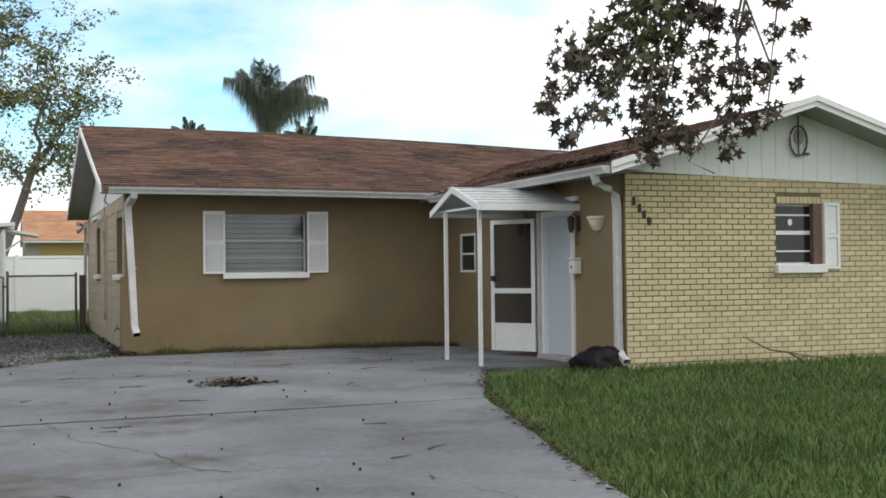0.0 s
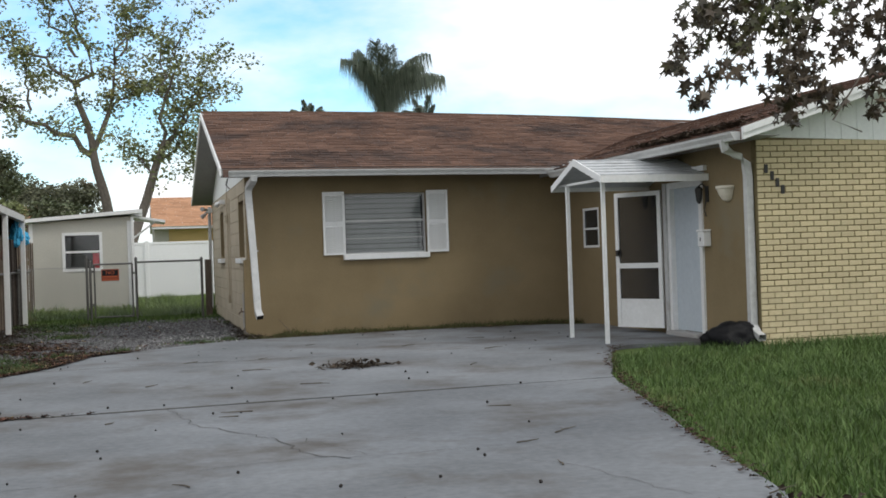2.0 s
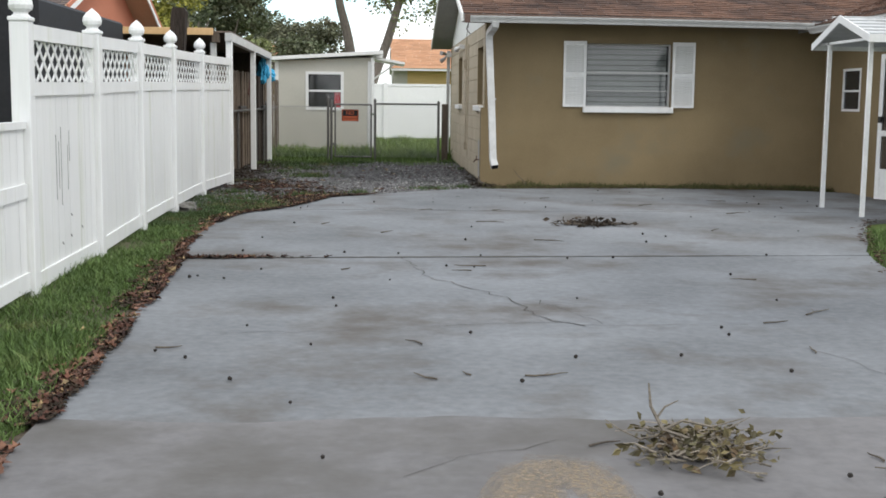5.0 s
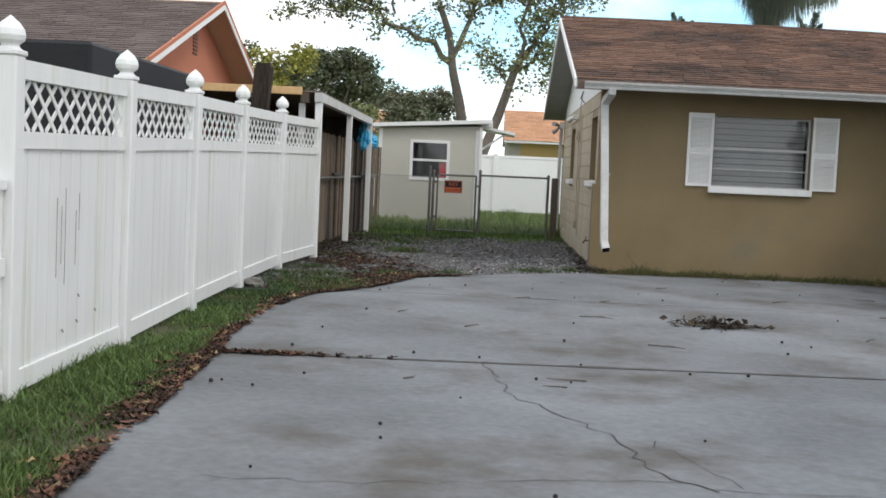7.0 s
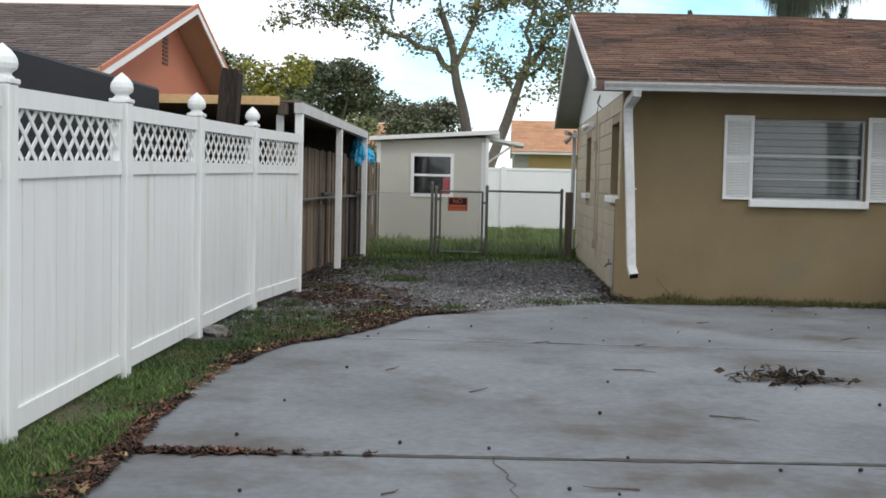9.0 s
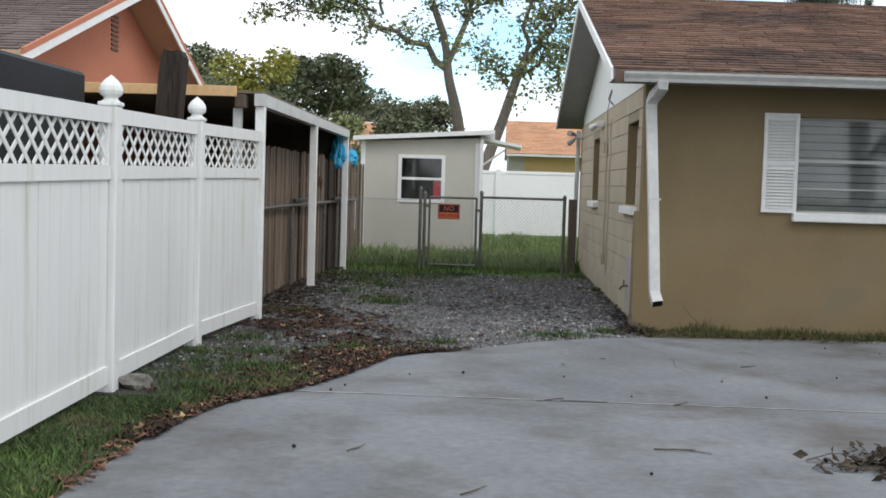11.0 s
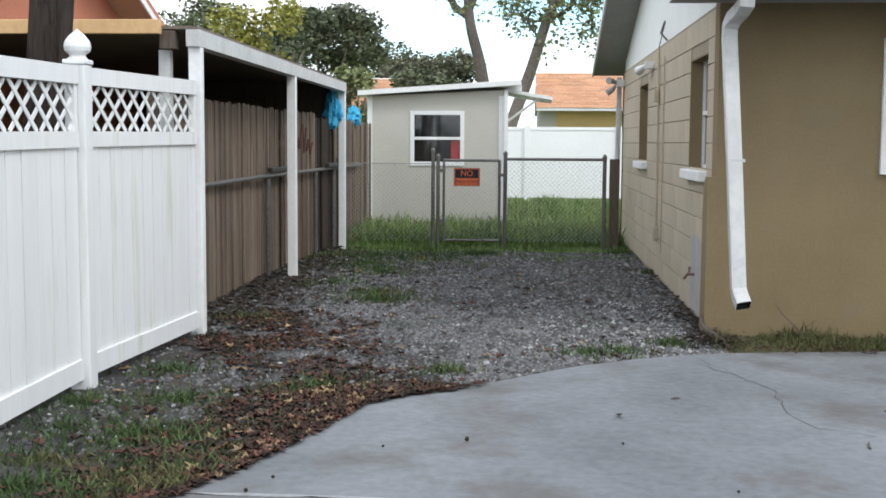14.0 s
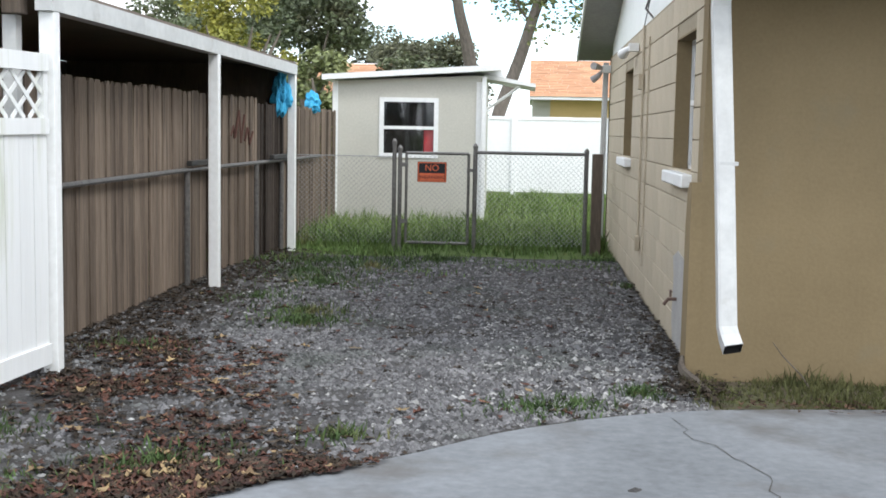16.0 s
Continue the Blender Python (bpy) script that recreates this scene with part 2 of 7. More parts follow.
DOORPAINT = mat("pale_blue_white_door", (0.44, 0.49, 0.53), (0.52, 0.57, 0.61), 0.5, 1, 20, 0.05)
BROWN = mat("dark_brown_trim", (0.10, 0.06, 0.045), (0.16, 0.10, 0.08), 0.8, 3, 30, 0.2)
BLIND = mat("pale_blind", (0.26, 0.27, 0.265), (0.36, 0.37, 0.36), 0.8, 2, 20, 0.05)
BLUE = mat("blue_cloth", (0.03, 0.30, 0.55), (0.08, 0.45, 0.70), 0.8, 8, 60, 0.2)
RED = mat("red_cloth", (0.5, 0.02, 0.03), (0.6, 0.04, 0.05), 0.8)
ORANGE_INK = mat("orange_ink", (0.50, 0.10, 0.035), (0.60, 0.13, 0.045), 0.6)
IRON = mat("black_iron", (0.012, 0.011, 0.010), (0.03, 0.028, 0.025), 0.6)
CREAM = mat("cream_ceramic", (0.62, 0.57, 0.46), (0.70, 0.65, 0.54), 0.4)
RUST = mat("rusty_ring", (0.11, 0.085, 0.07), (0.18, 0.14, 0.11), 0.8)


def glass_mat(name, tint, rough=0.05, alpha=0.35):
    m = bpy.data.materials.new(name)
    m.use_nodes = True
    b = m.node_tree.nodes["Principled BSDF"]
    b.inputs["Base Color"].default_value = (*tint, 1)
    b.inputs["Roughness"].default_value = rough
    b.inputs["Transmission Weight"].default_value = alpha
    b.inputs["IOR"].default_value = 1.45
    return m


GLASS = glass_mat("window_glass", (0.80, 0.82, 0.82), 0.03, 1.0)
GLASS_DARK = glass_mat("dark_glass", (0.03, 0.032, 0.034), 0.06, 0.2)


def screen_mat():
    m = bpy.data.materials.new("insect_screen")
    m.use_nodes = True
    n, l = m.node_tree.nodes, m.node_tree.links
    b = n["Principled BSDF"]
    b.inputs["Base Color"].default_value = (0.03, 0.028, 0.026, 1)
    b.inputs["Roughness"].default_value = 0.8
    b.inputs["Alpha"].default_value = 0.55
    return m


SCREEN = screen_mat()


# ---------------------------------------------------------------- helpers
def box(bm, x0, x1, y0, y1, z0, z1, bev=0.0):
    v = [bm.verts.new((x, y, z)) for x in (x0, x1) for y in (y0, y1) for z in (z0, z1)]
    fs = [bm.faces.new([v[i] for i in q]) for q in ((0, 1, 3, 2), (4, 6, 7, 5), (0, 4, 5, 1), (2, 3, 7, 6), (0, 2, 6, 4), (1, 5, 7, 3))]
    if bev:
        bmesh.ops.bevel(bm, geom=list({e for f in fs for e in f.edges}), offset=bev, segments=1, affect="EDGES")
    return bm


def prism(bm, poly, axis, a0, a1):
    """A polygon of (u, v) pairs pushed along axis from a0 to a1; u, v are the two other axes in order."""
    def at(u, v, w):
        return {"x": (w, u, v), "y": (u, w, v), "z": (u, v, w)}[axis]
    lo, hi = [bm.verts.new(at(u, v, a0)) for u, v in poly], [bm.verts.new(at(u, v, a1)) for u, v in poly]
    k = len(poly)
    bm.faces.new(lo), bm.faces.new(hi)
    for i in range(k):
        bm.faces.new((lo[i], lo[(i + 1) % k], hi[(i + 1) % k], hi[i]))
    bmesh.ops.recalc_face_normals(bm, faces=bm.faces)
    return bm


def tube(bm, pts, radii, n=8, caps=True):
    pts = [Vector(p) for p in pts]
    if not isinstance(radii, (list, tuple)):
        radii = [radii] * len(pts)
    rings = []
    up = Vector((0.13, 0.07, 1)).normalized()
    for i, p in enumerate(pts):
        d = (pts[min(i + 1, len(pts) - 1)] - pts[max(i - 1, 0)]).normalized()
        s = d.cross(up)
        if s.length < 0.08:
            s = d.cross(Vector((1, 0.2, 0)))
        s.normalize()
        w = s.cross(d)
        rings.append([bm.verts.new(p + (s * math.cos(2 * math.pi * k / n) + w * math.sin(2 * math.pi * k / n)) * radii[i]) for k in range(n)])
    for r0, r1 in zip(rings, rings[1:]):
        for k in range(n):
            bm.faces.new((r0[k], r0[(k + 1) % n], r1[(k + 1) % n], r1[k]))
    if caps:
        bm.faces.new(rings[0][::-1]), bm.faces.new(rings[-1])
    return bm


def lathe(bm, prof, x, y, n=12):
    """A turned shape: (radius, z) pairs round a vertical axis."""
    rings = [[bm.verts.new((x + r * math.cos(2 * math.pi * k / n), y + r * math.sin(2 * math.pi * k / n), z)) for k in range(n)] for r, z in prof]
    for r0, r1 in zip(rings, rings[1:]):
        for k in range(n):
            bm.faces.new((r0[k], r0[(k + 1) % n], r1[(k + 1) % n], r1[k]))
    bm.faces.new(rings[0][::-1]), bm.faces.new(rings[-1])
    return bm


WORLD_OF = {}


def thing(name, label, category, at=(0, 0, 0), group="", kind=""):
    ob = new(name)
    ob.empty_display_size = 0.1
    ob.matrix_basis = Matrix.Translation(at)
    WORLD_OF[ob.name] = ob.matrix_basis.copy()
    return tagged(ob, label, category, group, kind)


def hang(ob, parent):
    ob.parent = parent
    ob.matrix_parent_inverse = WORLD_OF.get(parent.name, Matrix()).inverted()
    return ob


def mesh_of(name, bm, material):
    me = bpy.data.meshes.new(name)
    bm.to_mesh(me)
    bm.free()
    me.materials.append(material)
    return me


def part(name, bm, material, parent, label=""):
    ob = new(name, mesh_of(name, bm, material))
    hang(ob, parent)
    return tagged(ob, label) if label else ob


def solo(name, bm, material, label, category, kind="", group=""):
    return tagged(new(name, mesh_of(name, bm, material)), label, category, group, kind)


def raw(name, verts, faces, material):
    me = bpy.data.meshes.new(name)
    me.from_pydata(verts, [], faces)
    me.materials.append(material)
    return new(name, me)


def B():
    return bmesh.new()


def smooth_line(pts, steps=6, closed=False):
    out, k = [], len(pts)
    for i in range(k if closed else k - 1):
        p = [Vector(pts[(i + j) % k] if closed else pts[min(max(i + j, 0), k - 1)]) for j in (-1, 0, 1, 2)]
        for s in range(steps):
            t = s / steps
            out.append(0.5 * (2 * p[1] + (p[2] - p[0]) * t + (2 * p[0] - 5 * p[1] + 4 * p[2] - p[3]) * t * t + (3 * p[1] - p[0] - 3 * p[2] + p[3]) * t ** 3))
    if not closed:
        out.append(Vector(pts[-1]))
    return out


rng = random.Random(7)

# ---------------------------------------------------------------- ground and driveway
g = B()
g.faces.new([g.verts.new(p) for p in ((-400, -400, -0.05), (400, -400, -0.05), (400, 400, -0.05), (-400, 400, -0.05))])
solo("ground", g, TURF, "dark green turf and soil around the houses", "ground", "structure")

RIGHT_EDGE = smooth_line([(0.4, -26), (0.75, -18), (1.0, -14.8), (1.37, -13.14), (1.72, -11.59), (2.28, -9.45), (2.75, -7.9), (3.5, -5.95), (4.02, -5.15), (5.24, -5.3)], 5)
BACK_EDGE = smooth_line([(5.24, -1.2), (4.2, -0.75), (2.26, -0.56), (0.8, -0.74), (-0.2, -0.93), (-1.0, -1.40), (-1.62, -2.04), (-2.3, -2.65)], 5)
LEFT_EDGE = smooth_line([(-2.3, -2.65), (-2.68, -4.05), (-3.2, -5.1), (-3.3, -6.55), (-3.29, -8.0), (-3.18, -8.8), (-3.14, -9.7), (-3.04, -11.3), (-2.95, -13.5), (-2.9, -15), (-2.9, -18), (-2.9, -26)], 5)
OUTLINE = [(p.x, p.y) for p in RIGHT_EDGE] + [(p.x, p.y) for p in BACK_EDGE] + [(p.x, p.y) for p in LEFT_EDGE[1:]]


def clip_y(poly, y, keep_above):
    out = []
    for (ax, ay), (bx, by) in zip(poly, poly[1:] + poly[:1]):
        ia, ib = (ay >= y) == keep_above, (by >= y) == keep_above
        if ia:
            out.append((ax, ay))
        if ia != ib:
            t = (y - ay) / (by - ay)
            out.append((ax + (bx - ax) * t, y))
    return out


def ragged(poly, y):
    """Wander along the straight edge that lies at y."""
    out = []
    for (ax, ay), (bx, by) in zip(poly, poly[1:] + poly[:1]):
        out.append((ax, ay))
        if abs(ay - y) < 1e-6 and abs(by - y) < 1e-6 and abs(bx - ax) > 0.5:
            for k in range(1, 60):
                x = ax + (bx - ax) * k / 60
                out.append((x, y + 0.09 * noise.noise(Vector((x * 1.1, 3, 0))) + 0.03 * noise.noise(Vector((x * 5, 8, 0)))))
    return out


driveway = thing("driveway", "grey stained concrete driveway with cracks and joints", "driveway", (0, -8, 0), kind="structure")
for y0, y1 in ((-26, -13.45), (-13.45, -8.56), (-8.515, -4.36), (-4.34, 0)):
    poly = ragged(clip_y(clip_y(OUTLINE, y0, True), y1, False), -13.45)
    b = B()
    top = [b.verts.new((x + (rng.uniform(-0.012, 0.012) if abs(y + 13.45) > 0.2 else 0), y, 0.0)) for x, y in poly]
    low = [b.verts.new((x, y, -0.1)) for x, y in poly]
    b.faces.new(top)
    for i in range(len(poly)):
        b.faces.new((top[i], low[i], low[(i + 1) % len(poly)], top[(i + 1) % len(poly)]))
    bmesh.ops.recalc_face_normals(b, faces=b.faces)
    for v in b.verts:          # the main joint runs slightly askew
        v.co.y += 0.062 * (v.co.x + 1.3) * math.exp(-((v.co.y + 8.5375) / 0.9) ** 2)
    part("slab", b, DARKER_CONCRETE if y1 < -12 else CONCRETE, driveway)


def jagged(pts, wide, z, seed, rough=0.035):
    r = random.Random(seed)
    line = []
    for (ax, ay), (bx, by) in zip(pts, pts[1:]):
        k = max(2, int(math.hypot(bx - ax, by - ay) / 0.09))
        for i in range(k):
            line.append((ax + (bx - ax) * i / k + r.uniform(-rough, rough), ay + (by - ay) * i / k + r.uniform(-rough, rough)))
    line.append(pts[-1])
    b = B()
    row = []
    for i, (x, y) in enumerate(line):
        (px, py), (qx, qy) = line[max(i - 1, 0)], line[min(i + 1, len(line) - 1)]
        d = math.hypot(qx - px, qy - py) or 1
        w = wide * r.uniform(0.25, 1.1) * 0.5
        nx, ny = -(qy - py) / d * w, (qx - px) / d * w
        row.append((b.verts.new((x + nx, y + ny, z)), b.verts.new((x - nx, y - ny, z))))
    for (p, q), (s, u) in zip(row, row[1:]):
        b.faces.new((p, q, u, s))
    return b


CRACKS = [
    ([(-1.46, -8.55), (-1.4, -8.75), (-1.28, -9.64), (-1.05, -10.05), (-0.77, -10.58), (-0.71, -10.97), (-0.64, -11.34), (-0.45, -11.5)], 0.022),
    ([(-2.5, -11.7), (-1.70, -11.62), (-1.16, -11.46), (-0.68, -11.36), (-0.35, -11.49), (0.0, -11.47), (0.5, -11.45)], 0.014),
    ([(-0.62, -10.65), (-0.48, -11.0), (-0.34, -11.42)], 0.016),
    ([(-0.25, -1.1), (-0.2, -1.5), (-0.05, -1.9), (0.02, -2.06), (-0.03, -2.58), (0.01, -2.92), (0.3, -3.15)], 0.014),
    ([(1.3, -8.5), (1.6, -8.45), (1.7, -8.75), (2.3, -8.5)], 0.02),
    ([(-1.55, -14.2), (-1.3, -13.95), (-0.95, -13.75)], 0.010),
    ([(0.45, -11.9), (0.7, -12.3), (0.8, -12.9), (0.9, -13.2)], 0.010),
]
for i, (pts, w) in enumerate(CRACKS):
    part("crack", jagged(pts, w * 0.42, 0.003, i), CRACK, driveway)
SEAM = mat("pale_seam", (0.20, 0.205, 0.21), (0.29, 0.295, 0.30), 0.9, 3, 30, 0.1)
part("seam", jagged([(-2.72, -4.35), (-1.2, -4.35), (0.8, -4.35), (4.4, -4.35)], 0.04, 0.003, 40, 0.008), SEAM, driveway, "pale filled joint")
part("crack", jagged([(-1.02, -4.36), (-0.9, -4.352), (-0.72, -4.356)], 0.035, 0.0045, 41, 0.006), CRACK, driveway)
part("joint_dirt", jagged([(-3.2, -8.656), (-1.5, -8.55), (0.4, -8.432), (1.5, -8.364)], 0.075, 0.003, 31, 0.006), CRACK, driveway, "dark soil packed into the joint")


def worn(m, scale, low, high):
    """Let the surface below show through in fine patches."""
    n, l = m.node_tree.nodes, m.node_tree.links
    tc, t, r = n.new("ShaderNodeTexCoord"), n.new("ShaderNodeTexNoise"), n.new("ShaderNodeMapRange")
    t.inputs["Scale"].default_value, t.inputs["Detail"].default_value, t.inputs["Roughness"].default_value = scale, 6, 0.7
    r.inputs["From Min"].default_value, r.inputs["From Max"].default_value = low, high
    l.new(tc.outputs["Object"], t.inputs["Vector"])
    l.new(t.outputs[0], r.inputs["Value"])
    l.new(r.outputs[0], n["Principled BSDF"].inputs["Alpha"])
    return m


STAINS = [worn(mat("sandy_stain_%s" % q, (0.30, 0.235, 0.16), (0.23, 0.19, 0.145), 0.9, 5, 40, 0.1), 42, lo, hi) for q, lo, hi in (("faint", 0.45, 0.95), ("middle", 0.38, 0.85), ("dense", 0.30, 0.75))]
for (wide, z), stain_mat in zip(((0.19, 0.003), (0.15, 0.0035), (0.11, 0.004)), STAINS):
    b = B()
    row = []
    for k in range(25):
        t = math.pi * (1.0 - 0.92 * k / 24)
        w = wide * (1.0 if k < 16 else 1.0 - 0.5 * (k - 16) / 8) * rng.uniform(0.85, 1.15)
        cx, cy = -1.01 + 0.15 * math.cos(t), -14.75 + 0.62 * math.sin(t) ** 0.8
        row.append((b.verts.new((cx + w * math.cos(t), cy + w * math.sin(t), z)), b.verts.new((cx - w * 0.9 * math.cos(t), cy - w * math.sin(t), z))))
    for (p, q), (s, u) in zip(row, row[1:]):
        b.faces.new((p, q, u, s))
    part("sandy_stain", b, stain_mat, driveway, "pale tan sandy stain")

# gravel side yard and bare soil along the driveway
b = B()
NX, NY = 40, 120
grid = {}
for i in range(NX + 1):
    for j in range(NY + 1):
        x, y = -4.5 + 4.5 * i / NX, -4.6 + 11.2 * j / NY
        grid[i, j] = b.verts.new((x, y, -0.018 + 0.022 * noise.noise(Vector((x * 0.9, y * 0.9, 0))) + 0.012 * noise.noise(Vector((x * 6, y * 6, 3)))))
for i in range(NX):
    for j in range(NY):
        b.faces.new((grid[i, j], grid[i + 1, j], grid[i + 1, j + 1], grid[i, j + 1]))
solo("gravel_ground", b, GRAVEL_BED, "grey gravel and soil side yard between fence and house", "gravel", "structure")
b = B()
for x0, x1, y0, y1 in ((-4.1, -2.6, -26, -4.6), (0.0, 5.24, -0.95, 0.0)):
    k = 12
    n_ = int((y1 - y0) / 0.4) + 1
    vs = {}
    for i in range(k + 1):
        for j in range(n_ + 1):
            x, y = x0 + (x1 - x0) * i / k, y0 + (y1 - y0) * j / n_
            vs[i, j] = b.verts.new((x, y, -0.026 + 0.018 * noise.noise(Vector((x * 2, y * 2, 5)))))
    for i in range(k):
        for j in range(n_):
            b.faces.new((vs[i, j], vs[i + 1, j], vs[i + 1, j + 1], vs[i, j + 1]))
solo("soil_strip", b, EARTH, "bare soil strips along the fence and the house wall", "soil", "structure")


# ---------------------------------------------------------------- house
WX, BY = 5.24, -6.22            # return wall of the wing, brick front of the wing
EAVE_Y, EAVE_Z, RIDGE_Y, RIDGE_Z, RAKE_X = -0.62, 2.535, 4.4, 3.975, -0.40
WING_RIDGE_X, WING_RIDGE_Z, WING_EAVE_X, WING_FRONT = 7.60, 3.29, 4.79, -6.75
WING_EAVE_Z, WING_END_X = 2.43, 10.41
house = thing("house", "single-storey tan stucco house with brown shingle roof and cream brick wing", "house", (4, 0, 0))


def wall_with_hole(bm, axis, a0, a1, t0, t1, z0, z1, holes):
    """A wall along x or y from a0 to a1, between t0 and t1 in depth, with openings (b0, b1, h0, h1)."""
    us = sorted({a0, a1, *(h[0] for h in holes), *(h[1] for h in holes)})
    zs = sorted({z0, z1, *(h[2] for h in holes), *(h[3] for h in holes)})
    for p0, p1 in zip(us, us[1:]):
        for q0, q1 in zip(zs, zs[1:]):
            if not any(h[0] < (p0 + p1) / 2 < h[1] and h[2] < (q0 + q1) / 2 < h[3] for h in holes):
                box(bm, *((p0, p1, t0, t1) if axis == "x" else (t0, t1, p0, p1)), q0, q1)
    bmesh.ops.remove_doubles(bm, verts=bm.verts, dist=1e-5)
    bm.verts.index_update()
    seen = {}
    for f in bm.faces:
        seen.setdefault(frozenset(v.index for v in f.verts), []).append(f)
    bmesh.ops.delete(bm, geom=[f for fs in seen.values() if len(fs) > 1 for f in fs], context="FACES_ONLY")
    return bm


front_wall = part("front_wall", wall_with_hole(B(), "x", -0.006, WX, 0, 0.2, -0.12, 2.46, [(1.53, 2.85, 1.2, 2.16)]), STUCCO, house)
SIDE_HOLES = [(0.55, 1.55, 1.2, 2.13), (5.15, 6.15, 1.2, 2.13)]
side_wall = part("side_wall", wall_with_hole(B(), "y", 0.2, 8.8, 0.012, 0.2, -0.12, 2.46, SIDE_HOLES), JOINT, house, "painted concrete block wall")
part("return_wall", wall_with_hole(B(), "y", BY + 0.12, 0, WX, WX + 0.2, -0.12, 2.46, [(-1.40, -0.75, 1.18, 1.80), (-4.80, -3.96, 0.02, 1.94)]), STUCCO, house)
brick_wall = part("brick_wall", wall_with_hole(B(), "x", WX, 10.26, BY + 0.012, BY + 0.12, -0.12, 2.38, [(7.39, 8.08, 1.24, 2.01)]), MORTAR, house, "cream painted brick wall")
part("back_wall", box(B(), 0, 13, 8.6, 8.8, -0.12, 2.46), STUCCO, house)
part("east_wall", box(B(), 10.16, 10.26, BY + 0.12, 0, -0.12, 2.46), STUCCO, house)
# thickened stucco at the corner foot
b = B()
prism(b, [(-0.005, -0.12), (0.24, -0.12), (0.22, 0.9), (0.17, 1.12), (0.10, 1.17), (-0.005, 1.17)], "x", -0.065, 0.011)
part("corner_foot", b, STUCCO, house, "chipped stucco corner thickening")
b = B()
prism(b, [(0.26, -0.02), (1.16, 0.02), (1.24, 0.18), (1.20, 0.46), (1.27, 0.60), (1.02, 0.66), (0.6, 0.63), (0.26, 0.67)], "x", -0.004, 0.010)
part("cement_patch", b, PATCH, house, "bare grey cement patch")

# gable siding over the side wall, and vertical siding over the brick
b = B()
prism(b, [(0.0, 2.46), (8.8, 2.46), (8.8, 2.62), (4.4, 3.90), (0.0, 2.62)], "x", 0.03, 0.18)
part("side_gable", b, SIDING, house, "white painted gable panel")
b = B()
prism(b, [(WX - 0.05, 2.385), (10.3, 2.235), (10.3, 2.44), (WING_RIDGE_X, WING_RIDGE_Z - 0.08), (WX - 0.05, 2.44)], "y", BY - 0.01, BY + 0.1)
gable = part("wing_gable", b, SIDING, house, "white vertical board gable")
for i in range(24):
    x = WX + 0.05 + 0.21 * i
    top = 2.44 + (WING_RIDGE_Z - 2.52) * (1 - abs(x - WING_RIDGE_X) / 2.55)
    if top > 2.5:
        part("batten", box(B(), x, x + 0.012, BY - 0.016, BY - 0.0105, 2.39 - 0.0296 * (x - WX), top), SIDING, gable)
b = B()
for k in range(9):
    box(b, 0.0, 0.03, 3.9, 4.3, 3.0 + 0.045 * k, 3.03 + 0.045 * k)
part("gable_vent", b, SOFFIT, house)

# roofs
b = B()
prism(b, [(EAVE_Y, EAVE_Z - 0.09), (EAVE_Y, EAVE_Z), (RIDGE_Y, RIDGE_Z), (9.42, EAVE_Z), (9.42, EAVE_Z - 0.09), (RIDGE_Y, RIDGE_Z - 0.10)], "x", RAKE_X, 13.2)
roof = part("roof", b, SOFFIT, house, "brown asphalt shingle roof over grey soffit")
b = B()
prism(b, [(WING_EAVE_X, WING_EAVE_Z - 0.08), (WING_EAVE_X, WING_EAVE_Z), (WING_RIDGE_X, WING_RIDGE_Z), (WING_END_X, WING_EAVE_Z), (WING_END_X, WING_EAVE_Z - 0.08), (WING_RIDGE_X, WING_RIDGE_Z - 0.09)], "y", WING_FRONT, 2.6)
wing_roof = part("wing_roof", b, SOFFIT, house, "brown asphalt shingle roof of the wing")
b = B()
box(b, RAKE_X + 0.02, WX, EAVE_Y + 0.02, -0.002, 2.445, 2.451)
box(b, WING_EAVE_X + 0.02, WX - 0.002, WING_FRONT, -0.6, 2.352, 2.358)
part("soffit", b, SOFFIT, house)


def shingles(name, parent, origin, u, v, nrm, width, length, inside, seed, material, tab=0.305, show=0.142):
    r = random.Random(seed)
    o, u, v, nrm = Vector(origin), Vector(u).normalized(), Vector(v).normalized(), Vector(nrm).normalized()
    verts, faces = [], []
    for j in range(int(length / show)):
        s = -r.uniform(0, tab)
        while s < width:
            w = tab * r.choice((0.5, 0.75, 1, 1, 1.2))
            a0, a1 = max(s, 0), min(s + w - 0.006, width)
            v0 = j * show + r.uniform(-0.006, 0.006)
            if a1 - a0 > 0.03 and inside((a0 + a1) / 2, v0):
                h = r.uniform(0.010, 0.018)
                base = len(verts)
                for (a_, b_, c_) in ((a0, v0, 0.001), (a1, v0, 0.001), (a0, v0, h), (a1, v0, h), (a0, v0 + show + 0.02, 0.003), (a1, v0 + show + 0.02, 0.003)):
                    verts.append(o + u * a_ + v * b_ + nrm * c_)
                faces += [(base, base + 1, base + 3, base + 2), (base + 2, base + 3, base + 5, base + 4)]
            s += w
    ob = raw(name, verts, faces, material)
    hang(ob, parent)
    return tagged(ob, kind="stuff")


